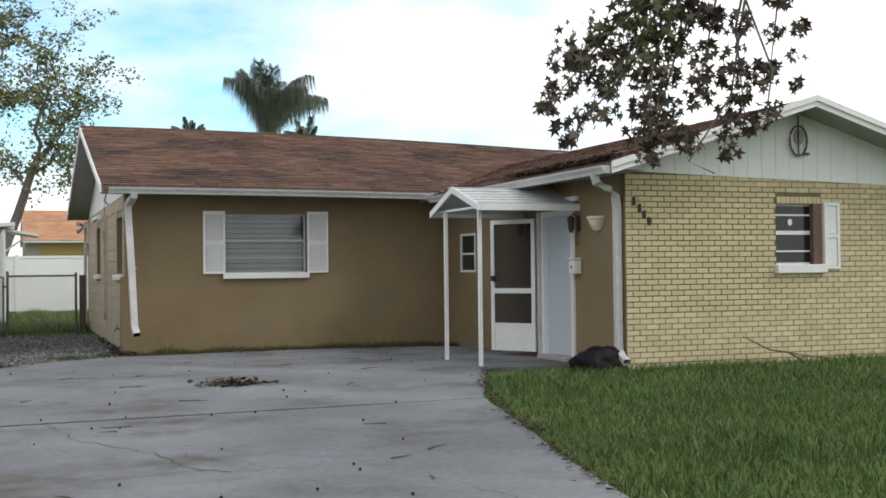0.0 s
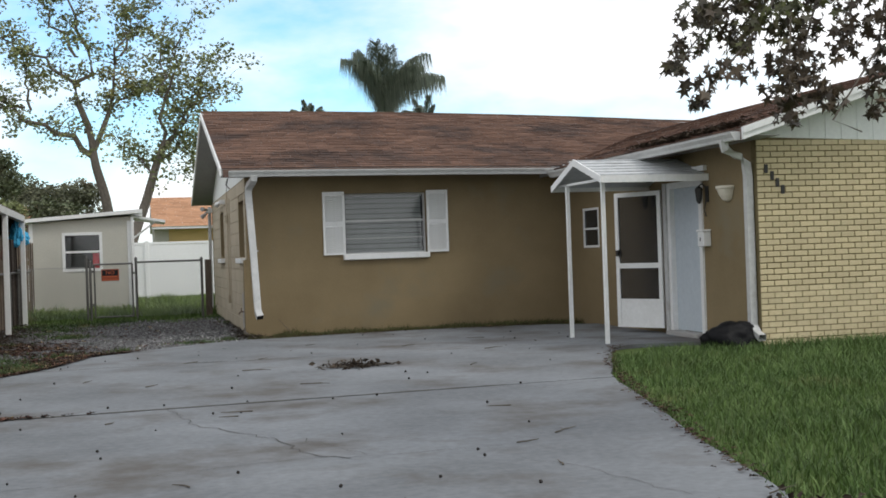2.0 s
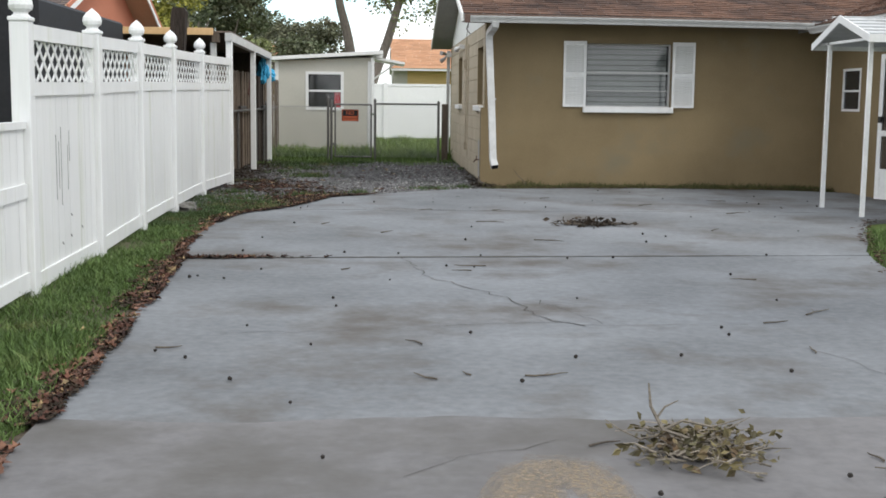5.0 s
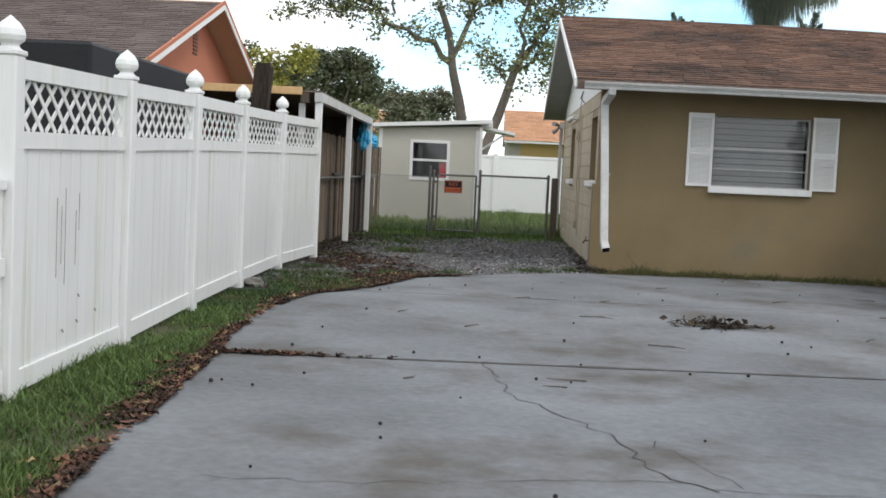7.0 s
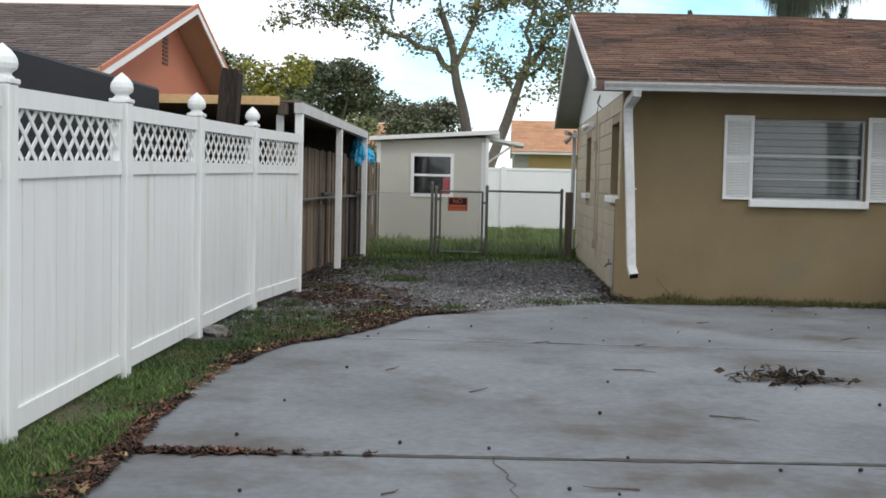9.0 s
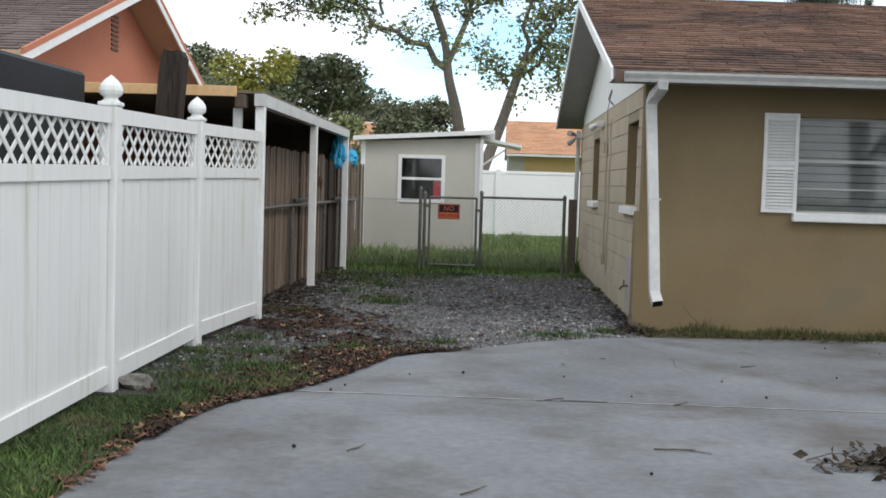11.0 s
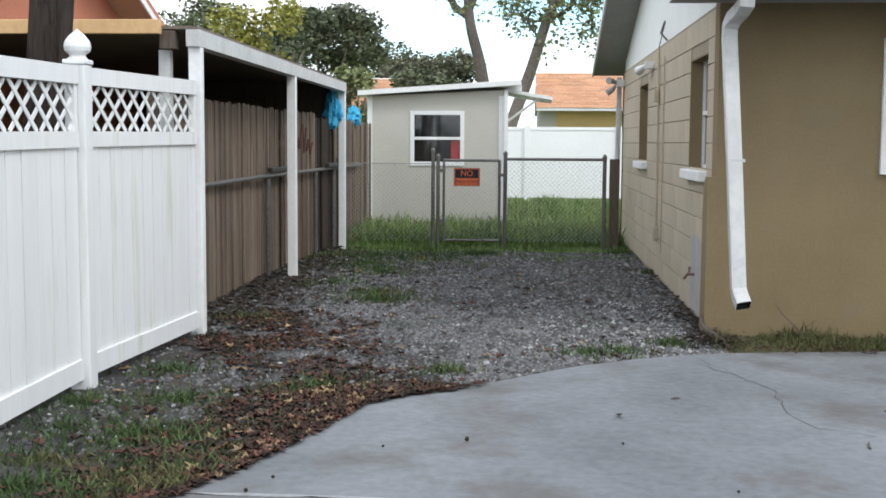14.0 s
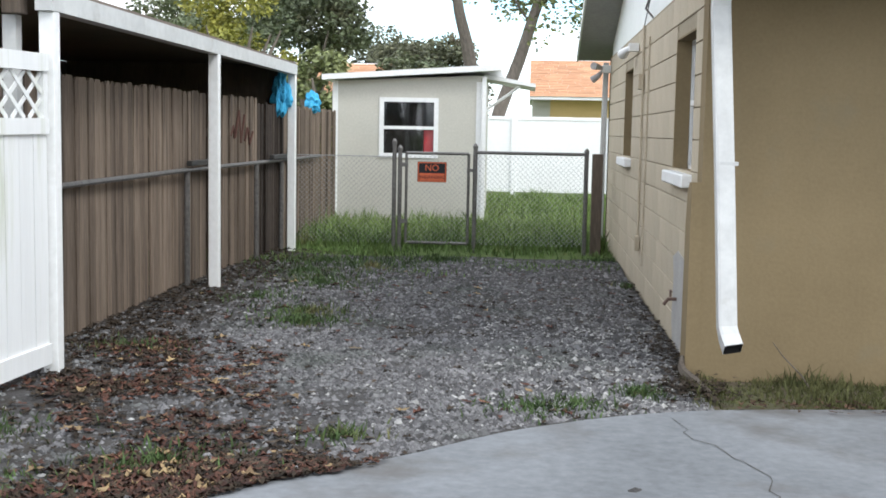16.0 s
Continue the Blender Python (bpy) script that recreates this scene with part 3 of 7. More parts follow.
rise = RIDGE_Z - EAVE_Z
run = RIDGE_Y - EAVE_Y
slope_len = math.hypot(rise, run)
main_shingles = shingles("shingles", roof, (RAKE_X, EAVE_Y - 0.02, EAVE_Z), (1, 0, 0), (0, run, rise), (0, -rise, run), 13.4, slope_len,
         lambda s, t: not (s + RAKE_X > WING_EAVE_X + 0.3 and t * run / slope_len + EAVE_Y < -0.5 + (s + RAKE_X - WING_EAVE_X - 0.3) * 0.9), 3, SHINGLE)
w_rise, w_run = WING_RIDGE_Z - WING_EAVE_Z, WING_RIDGE_X - WING_EAVE_X
w_len = math.hypot(w_rise, w_run)
shingles("shingles", wing_roof, (WING_EAVE_X - 0.02, WING_FRONT, WING_EAVE_Z), (0, 1, 0), (w_run, 0, w_rise), (-w_rise, 0, w_run), 9.3, w_len,
         lambda s, t: s + WING_FRONT < -0.6 + t * 1.05, 5, SHINGLE)
shingles("shingles", wing_roof, (WING_END_X + 0.02, WING_FRONT, WING_EAVE_Z), (0, 1, 0), (-w_run, 0, w_rise), (w_rise, 0, w_run), 6.5, w_len, lambda s, t: True, 6, SHINGLE)
b = B()
tube(b, [(RAKE_X, RIDGE_Y, RIDGE_Z - 0.02), (13.2, RIDGE_Y, RIDGE_Z - 0.02)], 0.06, 6)
ridge_cap = part("ridge_cap", b, SHINGLE, roof)

# rake boards, fascia and gutters
def rake(bm, x0, x1, ya, za, yb, zb, deep, axis="x"):
    poly = [(ya, za - deep), (ya, za), (yb, zb), (yb, zb - deep)]
    prism(bm, poly, axis, x0, x1)


b = B()
rake(b, RAKE_X - 0.025, RAKE_X - 0.002, EAVE_Y - 0.02, EAVE_Z + 0.002, RIDGE_Y, RIDGE_Z + 0.002, 0.11)
part("rake_board", b, WHITE, house)
b = B()
rake(b, RAKE_X - 0.025, RAKE_X - 0.002, RIDGE_Y + 0.002, RIDGE_Z + 0.002, 9.42, EAVE_Z + 0.002, 0.11)
part("rake_board", b, WHITE, house)
for xa, xb in ((WING_EAVE_X - 0.02, WING_RIDGE_X), (WING_RIDGE_X + 0.002, WING_END_X + 0.02)):
    za, zb = (WING_EAVE_Z + 0.01, WING_RIDGE_Z + 0.02) if xa < WING_RIDGE_X else (WING_RIDGE_Z + 0.02, WING_EAVE_Z + 0.01)
    b = B()
    rake(b, WING_FRONT - 0.03, WING_FRONT - 0.002, xa, za, xb, zb, 0.135, "y")
    rake(b, WING_FRONT - 0.055, WING_FRONT - 0.032, xa, za + 0.004, xb, zb + 0.004, 0.07, "y")
    part("rake_board", b, WHITE, house, "white painted rake board")
GUT = [(0, 0), (0, 0.092), (-0.12, 0.092), (-0.115, 0.07), (-0.085, 0.03), (-0.075, 0)]
b = B()
prism(b, [(EAVE_Y - 0.022 + u, 2.405 + v) for u, v in GUT], "x", -0.30, WING_EAVE_X - 0.02)
front_gutter = part("gutter", b, GUTTER, house, "white aluminium gutter with dirt streaks")
b = B()
prism(b, [(WING_EAVE_X - 0.022 + u, WING_EAVE_Z - 0.125 + v) for u, v in GUT], "y", WING_FRONT + 0.02, EAVE_Y - 0.14)
part("gutter", b, GUTTER, house, "white aluminium gutter")


# dark brown strips paint the shadow under the shingle overhang
b = B()
box(b, RAKE_X + 0.02, WING_EAVE_X - 0.02, EAVE_Y - 0.02, EAVE_Y - 0.002, 2.40, 2.525)
front_shadow_strip = part("drip_edge", b, BROWN, house, "dark edge strip above the gutter with the shingle shadow painted in")
b = B()
box(b, WING_EAVE_X - 0.02, WING_EAVE_X - 0.002, WING_FRONT, EAVE_Y - 0.03, WING_EAVE_Z - 0.13, WING_EAVE_Z - 0.01)
part("drip_edge", b, BROWN, house, "dark edge strip above the gutter with the shingle shadow painted in")


def bend_to_view(ob):
    """Lowers the roof towards the wing, the ridge more than the eave, to fit the camera's view."""
    bm = bmesh.new()
    bm.from_mesh(ob.data)
    if len(bm.verts) < 100:
        for k in range(1, 12):
            bmesh.ops.bisect_plane(bm, geom=bm.verts[:] + bm.edges[:] + bm.faces[:], plane_co=(k, 0, 0), plane_no=(1, 0, 0))
    for v in bm.verts:
        along = min(max(v.co.x - RAKE_X, 0.0), 10.0)
        up = min(max(1 - abs(v.co.y - RIDGE_Y) / (RIDGE_Y - EAVE_Y), 0.0), 1.0)
        v.co.z -= along * along * (0.0013 + 0.0010 * up)
    bm.to_mesh(ob.data)
    bm.free()


for ob in (roof, main_shingles, ridge_cap, front_gutter, front_shadow_strip):
    bend_to_view(ob)


def duct(bm, pts, w, d):
    """A square pipe along pts."""
    pts = [Vector(p) for p in pts]
    rings = []
    for i, p in enumerate(pts):
        t = (pts[min(i + 1, len(pts) - 1)] - pts[max(i - 1, 0)]).normalized()
        s = Vector((1, 0, 0)) if abs(t.x) < 0.75 else Vector((0, 1, 0))
        s = (s - t * s.dot(t)).normalized()
        q = s.cross(t)
        rings.append([bm.verts.new(p + s * a * w / 2 + q * c * d / 2) for a, c in ((-1, -1), (-0.7, -1.12), (0.7, -1.12), (1, -1), (1, 1), (-1, 1))])
    for r0, r1 in zip(rings, rings[1:]):
        for k in range(6):
            bm.faces.new((r0[k], r0[(k + 1) % 6], r1[(k + 1) % 6], r1[k]))
    bm.faces.new(rings[0])
    return bm


ds = part("downspout", duct(B(), [(0.06, -0.70, 2.42), (0.06, -0.69, 2.37), (0.045, -0.60, 2.33), (0.02, -0.44, 2.29), (0.005, -0.38, 2.24), (0.005, -0.37, 2.16), (0.04, -0.53, 1.20), (0.06, -0.68, 0.42), (0.07, -0.705, 0.365), (0.085, -0.755, 0.31)], 0.10, 0.08), GUTTER, house, "white downspout leaning out from the wall")
# near-black plug stands in for the shade inside the pipe mouth
b = duct(B(), [(0.0785, -0.733, 0.334), (0.086, -0.758, 0.307)], 0.092, 0.072)
part("open_end", b, DARK, ds)
b = B()
box(b, 0.006, 0.106, -0.56, -0.46, 1.29, 1.31)
part("strap", b, GUTTER, ds)
part("downspout", duct(B(), [(WING_EAVE_X - 0.08, -6.45, 2.33), (WING_EAVE_X - 0.07, -6.45, 2.24), (5.02, -6.2, 2.17), (5.16, -6.12, 2.09), (5.18, -6.12, 1.95), (5.18, -6.12, 0.24), (5.17, -6.22, 0.14), (5.16, -6.36, 0.10)], 0.09, 0.07), GUTTER, house, "white corner downspout with elbows")


ROOF_LEAF = mat("roof_leaf_litter", (0.03, 0.024, 0.018), (0.085, 0.062, 0.042), 0.9, 3, 12, 0, island=0.5, spec=0.15)
lit = random.Random(77)
verts, faces = [], []
for _ in range(700):
    lx, ly = WING_EAVE_X + abs(lit.gauss(0.08, 0.20)), lit.uniform(-6.6, -3.6) if lit.random() < 0.6 else lit.gauss(-5.0, 0.6)
    lz, a_, q_ = WING_EAVE_Z + (lx - WING_EAVE_X) * w_rise / w_run + 0.02 + lit.uniform(0, 0.05), lit.uniform(0, 6.283), lit.uniform(0.03, 0.065)
    base = len(verts)
    for du, dv, dz in ((-1, 0, 0), (0, 0.45, 0.3), (1, 0, 0.1), (0, -0.45, 0.35)):
        verts.append((lx + (du * math.cos(a_) - dv * math.sin(a_)) * q_, ly + (du * math.sin(a_) + dv * math.cos(a_)) * q_, lz + dz * q_ * lit.uniform(0.3, 1.2)))
    faces.append((base, base + 1, base + 2, base + 3))
tagged(raw("roof_leaves", verts, faces, ROOF_LEAF), "brown leaf litter lying on the wing roof edge", "leaves", kind="stuff")


# windows
def frame_ring(bm, axis, a0, a1, t0, t1, z0, z1, w):
    for p0, p1, q0, q1 in ((a0, a1, z1 - w, z1), (a0, a1, z0, z0 + w), (a0, a0 + w, z0 + w, z1 - w), (a1 - w, a1, z0 + w, z1 - w)):
        box(bm, *((p0, p1, t0, t1) if axis == "x" else (t0, t1, p0, p1)), q0, q1)
    return bm


def spread(axis, a0, a1, t0, t1, z0, z1):
    return (a0, a1, t0, t1, z0, z1) if axis == "x" else (t0, t1, a0, a1, z0, z1)


def window(parent, axis, a0, a1, face, into, z0, z1, rails, label, blind=True, glass=None, frame_w=0.04, frame_mat=None, depth=0.10):
    """A framed window set back in its opening; into is +1 or -1 along the depth."""
    lo = lambda d0, d1: sorted((face + into * d0, face + into * d1))
    fm = frame_mat or WHITE
    win = part("window", frame_ring(B(), axis, a0, a1, *lo(depth, depth + 0.05), z0, z1, frame_w), fm, parent, label)
    for zr, wr in rails:
        part("rail", box(B(), *spread(axis, a0 + frame_w, a1 - frame_w, *lo(depth - 0.005, depth + 0.045), zr, zr + wr)), fm, win)
    zs = sorted([z0 + frame_w] + [z for z, _ in rails] + [z1 - frame_w])
    for q0, q1 in zip(zs, zs[1:]):
        pane = part("pane", box(B(), *spread(axis, a0 + frame_w, a1 - frame_w, *lo(depth + 0.02, depth + 0.025), q0, q1)), glass or GLASS, win)
        pane.visible_shadow = False
    if blind:
        b = B()
        k = int((z1 - z0) / 0.075)
        for i in range(k):
            z = z0 + (z1 - z0) * (i + 0.5) / k
            box(b, *spread(axis, a0 + 0.05, a1 - 0.05, *lo(depth + 0.075, depth + 0.085), z - 0.0345, z + 0.0355))
        part("blind", b, BLIND, win, "pale closed blind")
    # near-black sheets put the unlit room's darkness behind the panes
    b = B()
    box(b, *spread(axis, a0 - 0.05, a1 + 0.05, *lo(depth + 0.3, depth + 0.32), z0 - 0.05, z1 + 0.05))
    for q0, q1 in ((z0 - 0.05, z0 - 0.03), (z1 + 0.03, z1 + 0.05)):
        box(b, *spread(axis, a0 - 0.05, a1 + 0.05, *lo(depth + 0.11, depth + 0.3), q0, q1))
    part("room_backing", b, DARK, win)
    return win


w = window(house, "x", 1.53, 2.85, 0.0, 1, 1.2, 2.16, [(1.71, 0.03), (1.44, 0.015)], "wide aluminium window with pale blinds", frame_w=0.025, frame_mat=GUTTER)
part("sill", box(B(), 1.49, 2.88, -0.07, 0.1, 1.115, 1.205, 0.008), WHITE, w)
for (y0, y1, z0, z1) in SIDE_HOLES:
    w = window(house, "y", y0, y1, 0.0, 1, z0, z1, [(1.66, 0.035)], "white sash window set deep in block wall", blind=False, glass=GLASS_DARK, depth=0.11)
    part("sill", box(B(), -0.07, 0.1, y0 - 0.05, y1 + 0.05, z0 - 0.085, z0, 0.008), WHITE, w)
    part("reveal", frame_ring(B(), "y", y0 - 0.001, y1 + 0.001, 0.002, 0.105, z0, z1 + 0.002, 0.012), STUCCO, w)
w = window(house, "y", -1.40, -0.75, WX, 1, 1.18, 1.80, [(1.46, 0.03)], "small white sash window", blind=False, glass=GLASS_DARK, frame_w=0.035, depth=-0.01)
w = window(house, "x", 7.39, 8.08, BY, 1, 1.24, 2.01, [(1.86, 0.02), (1.62, 0.05), (1.40, 0.02)], "aluminium window with dark panes", blind=False, glass=GLASS_DARK, frame_w=0.025, depth=0.07)
part("sill", box(B(), 7.36, 8.12, BY - 0.07, BY + 0.07, 1.13, 1.24, 0.008), WHITE, w)
part("reveal", box(B(), 7.95, 8.082, BY - 0.006, BY + 0.07, 1.242, 2.01), BROWN, w, "dark brown reveal board")
b = B()
b2 = [(0.035 * math.cos(2 * math.pi * k / 14) + 7.66, 0.035 * math.sin(2 * math.pi * k / 14) * 1.2 + 1.78) for k in range(14)]
prism(b, b2, "y", BY + 0.082, BY + 0.086)
part("sticker", b, WHITE, w, "round white sticker")


def shutter(parent, x0, x1, yf, z0, z1, label):
    """A louvred shutter proud of a wall that faces -y."""
    sh = part("shutter", frame_ring(B(), "x", x0, x1, yf - 0.035, yf - 0.001, z0, z1, 0.035), WHITE, parent, label)
    part("mid_rail", box(B(), x0 + 0.035, x1 - 0.035, yf - 0.034, yf - 0.002, (z0 + z1) / 2 - 0.02, (z0 + z1) / 2 + 0.02), WHITE, sh)
    part("backing", box(B(), x0 + 0.03, x1 - 0.03, yf - 0.012, yf - 0.002, z0 + 0.03, z1 - 0.03), WHITE, sh)
    slat = B()
    v = [slat.verts.new(p) for p in ((x0 + 0.035, -0.02, -0.012), (x1 - 0.035, -0.02, -0.012), (x1 - 0.035, 0.006, 0.014), (x0 + 0.035, 0.006, 0.014),
                                     (x0 + 0.035, -0.016, -0.016), (x1 - 0.035, -0.016, -0.016), (x1 - 0.035, 0.010, 0.010), (x0 + 0.035, 0.010, 0.010))]
    for q in ((0, 1, 2, 3), (7, 6, 5, 4), (0, 4, 5, 1), (2, 6, 7, 3)):
        slat.faces.new([v[i] for i in q])
    me = mesh_of("slat", slat, WHITE)
    z = z0 + 0.055
    while z < z1 - 0.045:
        if abs(z - (z0 + z1) / 2) > 0.03:
            s = new("slat", me)
            s.location = (0, yf - 0.016, z)
            hang(s, sh)
        z += 0.032
    return sh


def panel_shutter(parent, x0, x1, yf, z0, z1, label):
    sh = part("shutter", frame_ring(B(), "x", x0, x1, yf - 0.035, yf - 0.001, z0, z1, 0.04), WHITE, parent, label)
    zm = (z0 + z1) / 2
    part("mid_rail", box(B(), x0 + 0.04, x1 - 0.04, yf - 0.034, yf - 0.002, zm - 0.025, zm + 0.025), WHITE, sh)
    for q0, q1 in ((z0 + 0.04, zm - 0.025), (zm + 0.025, z1 - 0.04)):
        part("panel", box(B(), x0 + 0.04, x1 - 0.04, yf - 0.022, yf - 0.002, q0, q1, 0.008), WHITE, sh)
    return sh


shutter(house, 1.18, 1.525, 0.0, 1.20, 2.19, "white louvred shutter")
shutter(house, 2.855, 3.20, 0.0, 1.20, 2.19, "white louvred shutter")
panel_shutter(house, 8.105, 8.345, BY, 1.18, 2.03, "white two-panel shutter")

# entry in the return wall
door = part("front_door", box(B(), WX + 0.04, WX + 0.085, -4.79, -3.97, 0.06, 1.92), DOORPAINT, house, "pale blue-white flush entry door")
b = B()
for y0, y1 in ((-4.87, -4.79), (-3.97, -3.89)):
    box(b, WX - 0.03, WX + 0.14, y0, y1, 0.0, 1.92)
box(b, WX - 0.032, WX + 0.14, -4.87, -3.89, 1.92, 2.0)
part("door_frame", b, WHITE, door)
part("outer_jamb", box(B(), WX - 0.05, WX - 0.004, -3.885, -3.79, 0.0, 2.0), GUTTER, house, "grey-white storm door jamb")
part("threshold", box(B(), WX - 0.12, WX + 0.04, -4.82, -3.92, -0.02, 0.055, 0.006), PATCH, house)

# storm door, swung open
HX, HY, FX, FY = WX - 0.06, -3.76, 4.80, -3.09
ux, uy = (FX - HX), (FY - HY)
dl = math.hypot(ux, uy)
ux, uy = ux / dl, uy / dl


def leaf(bm, s0, s1, z0, z1, th=0.032):
    nx, ny = -uy * th / 2, ux * th / 2
    c = [(HX + ux * s + nx * k, HY + uy * s + ny * k) for s, k in ((s0, -1), (s1, -1), (s1, 1), (s0, 1))]
    prism(bm, c, "z", z0, z1)
    return bm


b = B()
for s0, s1, z0, z1 in ((0, 0.06, 0.07, 1.92), (dl - 0.06, dl, 0.07, 1.92), (0.06, dl - 0.06, 1.86, 1.92), (0.06, dl - 0.06, 0.88, 0.95), (0.06, dl - 0.06, 0.07, 0.10), (0.06, dl - 0.06, 0.42, 0.46)):
    leaf(b, s0, s1, z0, z1)
storm = part("storm_door", b, WHITE, house, "white screen door standing open")
part("kick_panel", leaf(B(), 0.06, dl - 0.06, 0.10, 0.42, 0.014), WHITE, storm)
part("screen", leaf(B(), 0.06, dl - 0.06, 0.95, 1.86, 0.004), SCREEN, storm, "dark insect screen")
part("screen", leaf(B(), 0.06, dl - 0.06, 0.46, 0.88, 0.004), SCREEN, storm, "dark insect screen")
part("handle", leaf(B(), dl - 0.06, dl - 0.02, 1.05, 1.13, 0.09), IRON, storm, "black latch")

# wall things at the entry
def lantern(y):
    t = thing("wall_lantern", "black iron wall lantern beside the entry", "lantern", (WX, y, 1.7), "entry lanterns")
    part("back_plate", box(B(), WX - 0.02, WX - 0.002, y - 0.04, y + 0.04, 1.70, 1.90, 0.004), IRON, t)
    part("arm", tube(B(), [(WX - 0.01, y, 1.86), (WX - 0.07, y, 1.93), (WX - 0.12, y, 1.90)], 0.009, 6), IRON, t)
    part("cage", lathe(B(), [(0.015, 1.90), (0.048, 1.87), (0.05, 1.85), (0.036, 1.72), (0.025, 1.70), (0.01, 1.68)], WX - 0.12, y, 8), IRON, t)
    part("tail", tube(B(), [(WX - 0.03, y, 1.72), (WX - 0.05, y, 1.60), (WX - 0.03, y, 1.52)], 0.008, 6), IRON, t)


lantern(-5.0)
lantern(-3.40)
mb = thing("mailbox", "white metal mailbox fixed to the tan wall", "mailbox", (WX, -4.97, 1.2))
part("box_body", box(B(), WX - 0.11, WX - 0.002, -5.06, -4.90, 1.15, 1.33, 0.01), WHITE, mb)
part("lid", box(B(), WX - 0.125, WX - 0.004, -5.07, -4.89, 1.332, 1.36, 0.008), WHITE, mb)
part("lock", box(B(), WX - 0.115, WX - 0.110, -4.99, -4.97, 1.22, 1.26), IRON, mb)
sc = thing("wall_sconce", "cream half-bowl wall sconce on tan stucco", "lamp", (WX, -5.54, 1.7))
b = B()
prof = [(0.02, 1.68), (0.07, 1.70), (0.11, 1.76), (0.135, 1.83), (0.15, 1.84), (0.15, 1.87), (0.14, 1.87)]
rings = [[b.verts.new((WX - 0.004 - r * math.sin(math.pi * k / 12), -5.54 + r * math.cos(math.pi * k / 12), z)) for k in range(13)] for r, z in prof]
for r0, r1 in zip(rings, rings[1:]):
    for k in range(12):
        b.faces.new((r0[k], r0[k + 1], r1[k + 1], r1[k]))
part("bowl", b, CREAM, sc)
part("back_plate", box(B(), WX - 0.008, WX - 0.002, -5.61, -5.47, 1.70, 1.84), CREAM, sc)

# house number as plain bars
hn = thing("house_number", "dark metal house number bars stepping down the brick", "sign", (WX + 0.2, BY, 2.0))
for i, (dx, dz) in enumerate(((0.0, 0.0), (0.075, -0.08), (0.14, -0.16), (0.205, -0.24))):
    part("digit", box(B(), WX + 0.09 + dx, WX + 0.135 + dx, BY - 0.016, BY - 0.002, 1.97 + dz, 2.07 + dz, 0.004), IRON, hn)

# round ornament on the wing gable
orn = thing("wall_ornament", "rusty metal ring ornament on the white gable", "ornament", (7.71, BY, 2.85))
b = B()
tube(b, [(7.71 + 0.13 * math.cos(t), BY - 0.05, 2.81 + 0.19 * math.sin(t)) for t in [2 * math.pi * k / 28 for k in range(29)]], 0.014, 6)
part("ring", b, RUST, orn)
b = B()
prism(b, [(7.71 + 0.075 * math.cos(2 * math.pi * k / 18) + 0.02, 2.86 + 0.10 * math.sin(2 * math.pi * k / 18)) for k in range(18)], "y", BY - 0.035, BY - 0.02)
part("disc", b, PATCH, orn, "grey disc")
part("pointer", tube(B(), [(7.71, BY - 0.05, 3.14), (7.71, BY - 0.05, 2.62)], 0.012, 6), RUST, orn)
part("foot", box(B(), 7.79, 7.87, BY - 0.06, BY - 0.02, 2.63, 2.66), RUST, orn)

# a greyer white than the trim, with darker patches
CANOPY = mat("grey_white_sheet", (0.42, 0.43, 0.44), (0.54, 0.55, 0.555), 0.5, 1.5, 12, 0.04, mark=(0.33, 0.33, 0.33), mark_scale=2.5, mark_from=0.58)
# entry canopy
can = thing("entry_canopy", "white sheet-metal gabled entry canopy on thin posts", "canopy", (4.5, -4.3, 0))
CF, CY0, CYA, CY1 = 3.82, -3.30, -4.143, -5.04
for i, (ya, za, yb, zb) in enumerate(((CYA, 2.31, CY0, 2.02), (CYA, 2.31, CY1, 2.04))):
    b = B()
    prism(b, [(ya, za), (yb, zb), (yb, zb - 0.02), (ya, za - 0.02)], "x", CF, WX)
    ribs = []
    for k in range(6):
        t = (k + 0.5) / 6
        y, z = ya + (yb - ya) * t, za + (zb - za) * t
        ribs.append((y, z))
    sheet = part("roof_sheet", b, CANOPY, can)
    for y, z in ribs:
        part("rib", box(B(), CF, WX - 0.02, y - 0.008, y + 0.008, z + 0.001, z + 0.012), CANOPY, sheet)
    b = B()
    prism(b, [(ya, za + 0.01), (yb, zb + 0.01), (yb, zb - 0.075), (ya, za - 0.075)], "x", CF - 0.02, CF - 0.002)
    part("gable_trim", b, WHITE, can)
    part("eave_trim", box(B(), CF - 0.02, WX - 0.01, min(yb, yb + (0.02 if yb > ya else -0.02)), max(yb, yb + (0.02 if yb > ya else -0.02)), zb - 0.075, zb + 0.012), WHITE, can)
for y in (-3.637, -4.861):
    p = part("post", box(B(), 3.88, 3.925, y - 0.022, y + 0.022, -0.02, 2.03), WHITE, can)
part("head_beam", box(B(), 3.88, 3.925, -4.98, -3.36, 2.00, 2.03), WHITE, can)
part("wall_plate", box(B(), WX - 0.05, WX - 0.003, -5.0, -3.35, 2.10, 2.16), WHITE, can)

# fittings on the block wall
cond = thing("conduit", "painted metal conduit with a junction box on the block wall", "conduit", (0, 3.8, 1.0))
part("pipe", tube(B(), [(-0.02, 3.9, 2.44), (-0.02, 3.88, 1.9), (-0.02, 3.85, 0.42)], 0.012, 6), BLOCK, cond)
part("pipe", tube(B(), [(-0.015, 3.4, 2.30), (-0.015, 3.42, 1.2), (-0.015, 3.45, 0.28)], 0.008, 6), BLOCK, cond)
part("junction_box", box(B(), -0.06, -0.002, 3.88, 3.98, 1.86, 2.0, 0.006), BLOCK, cond)
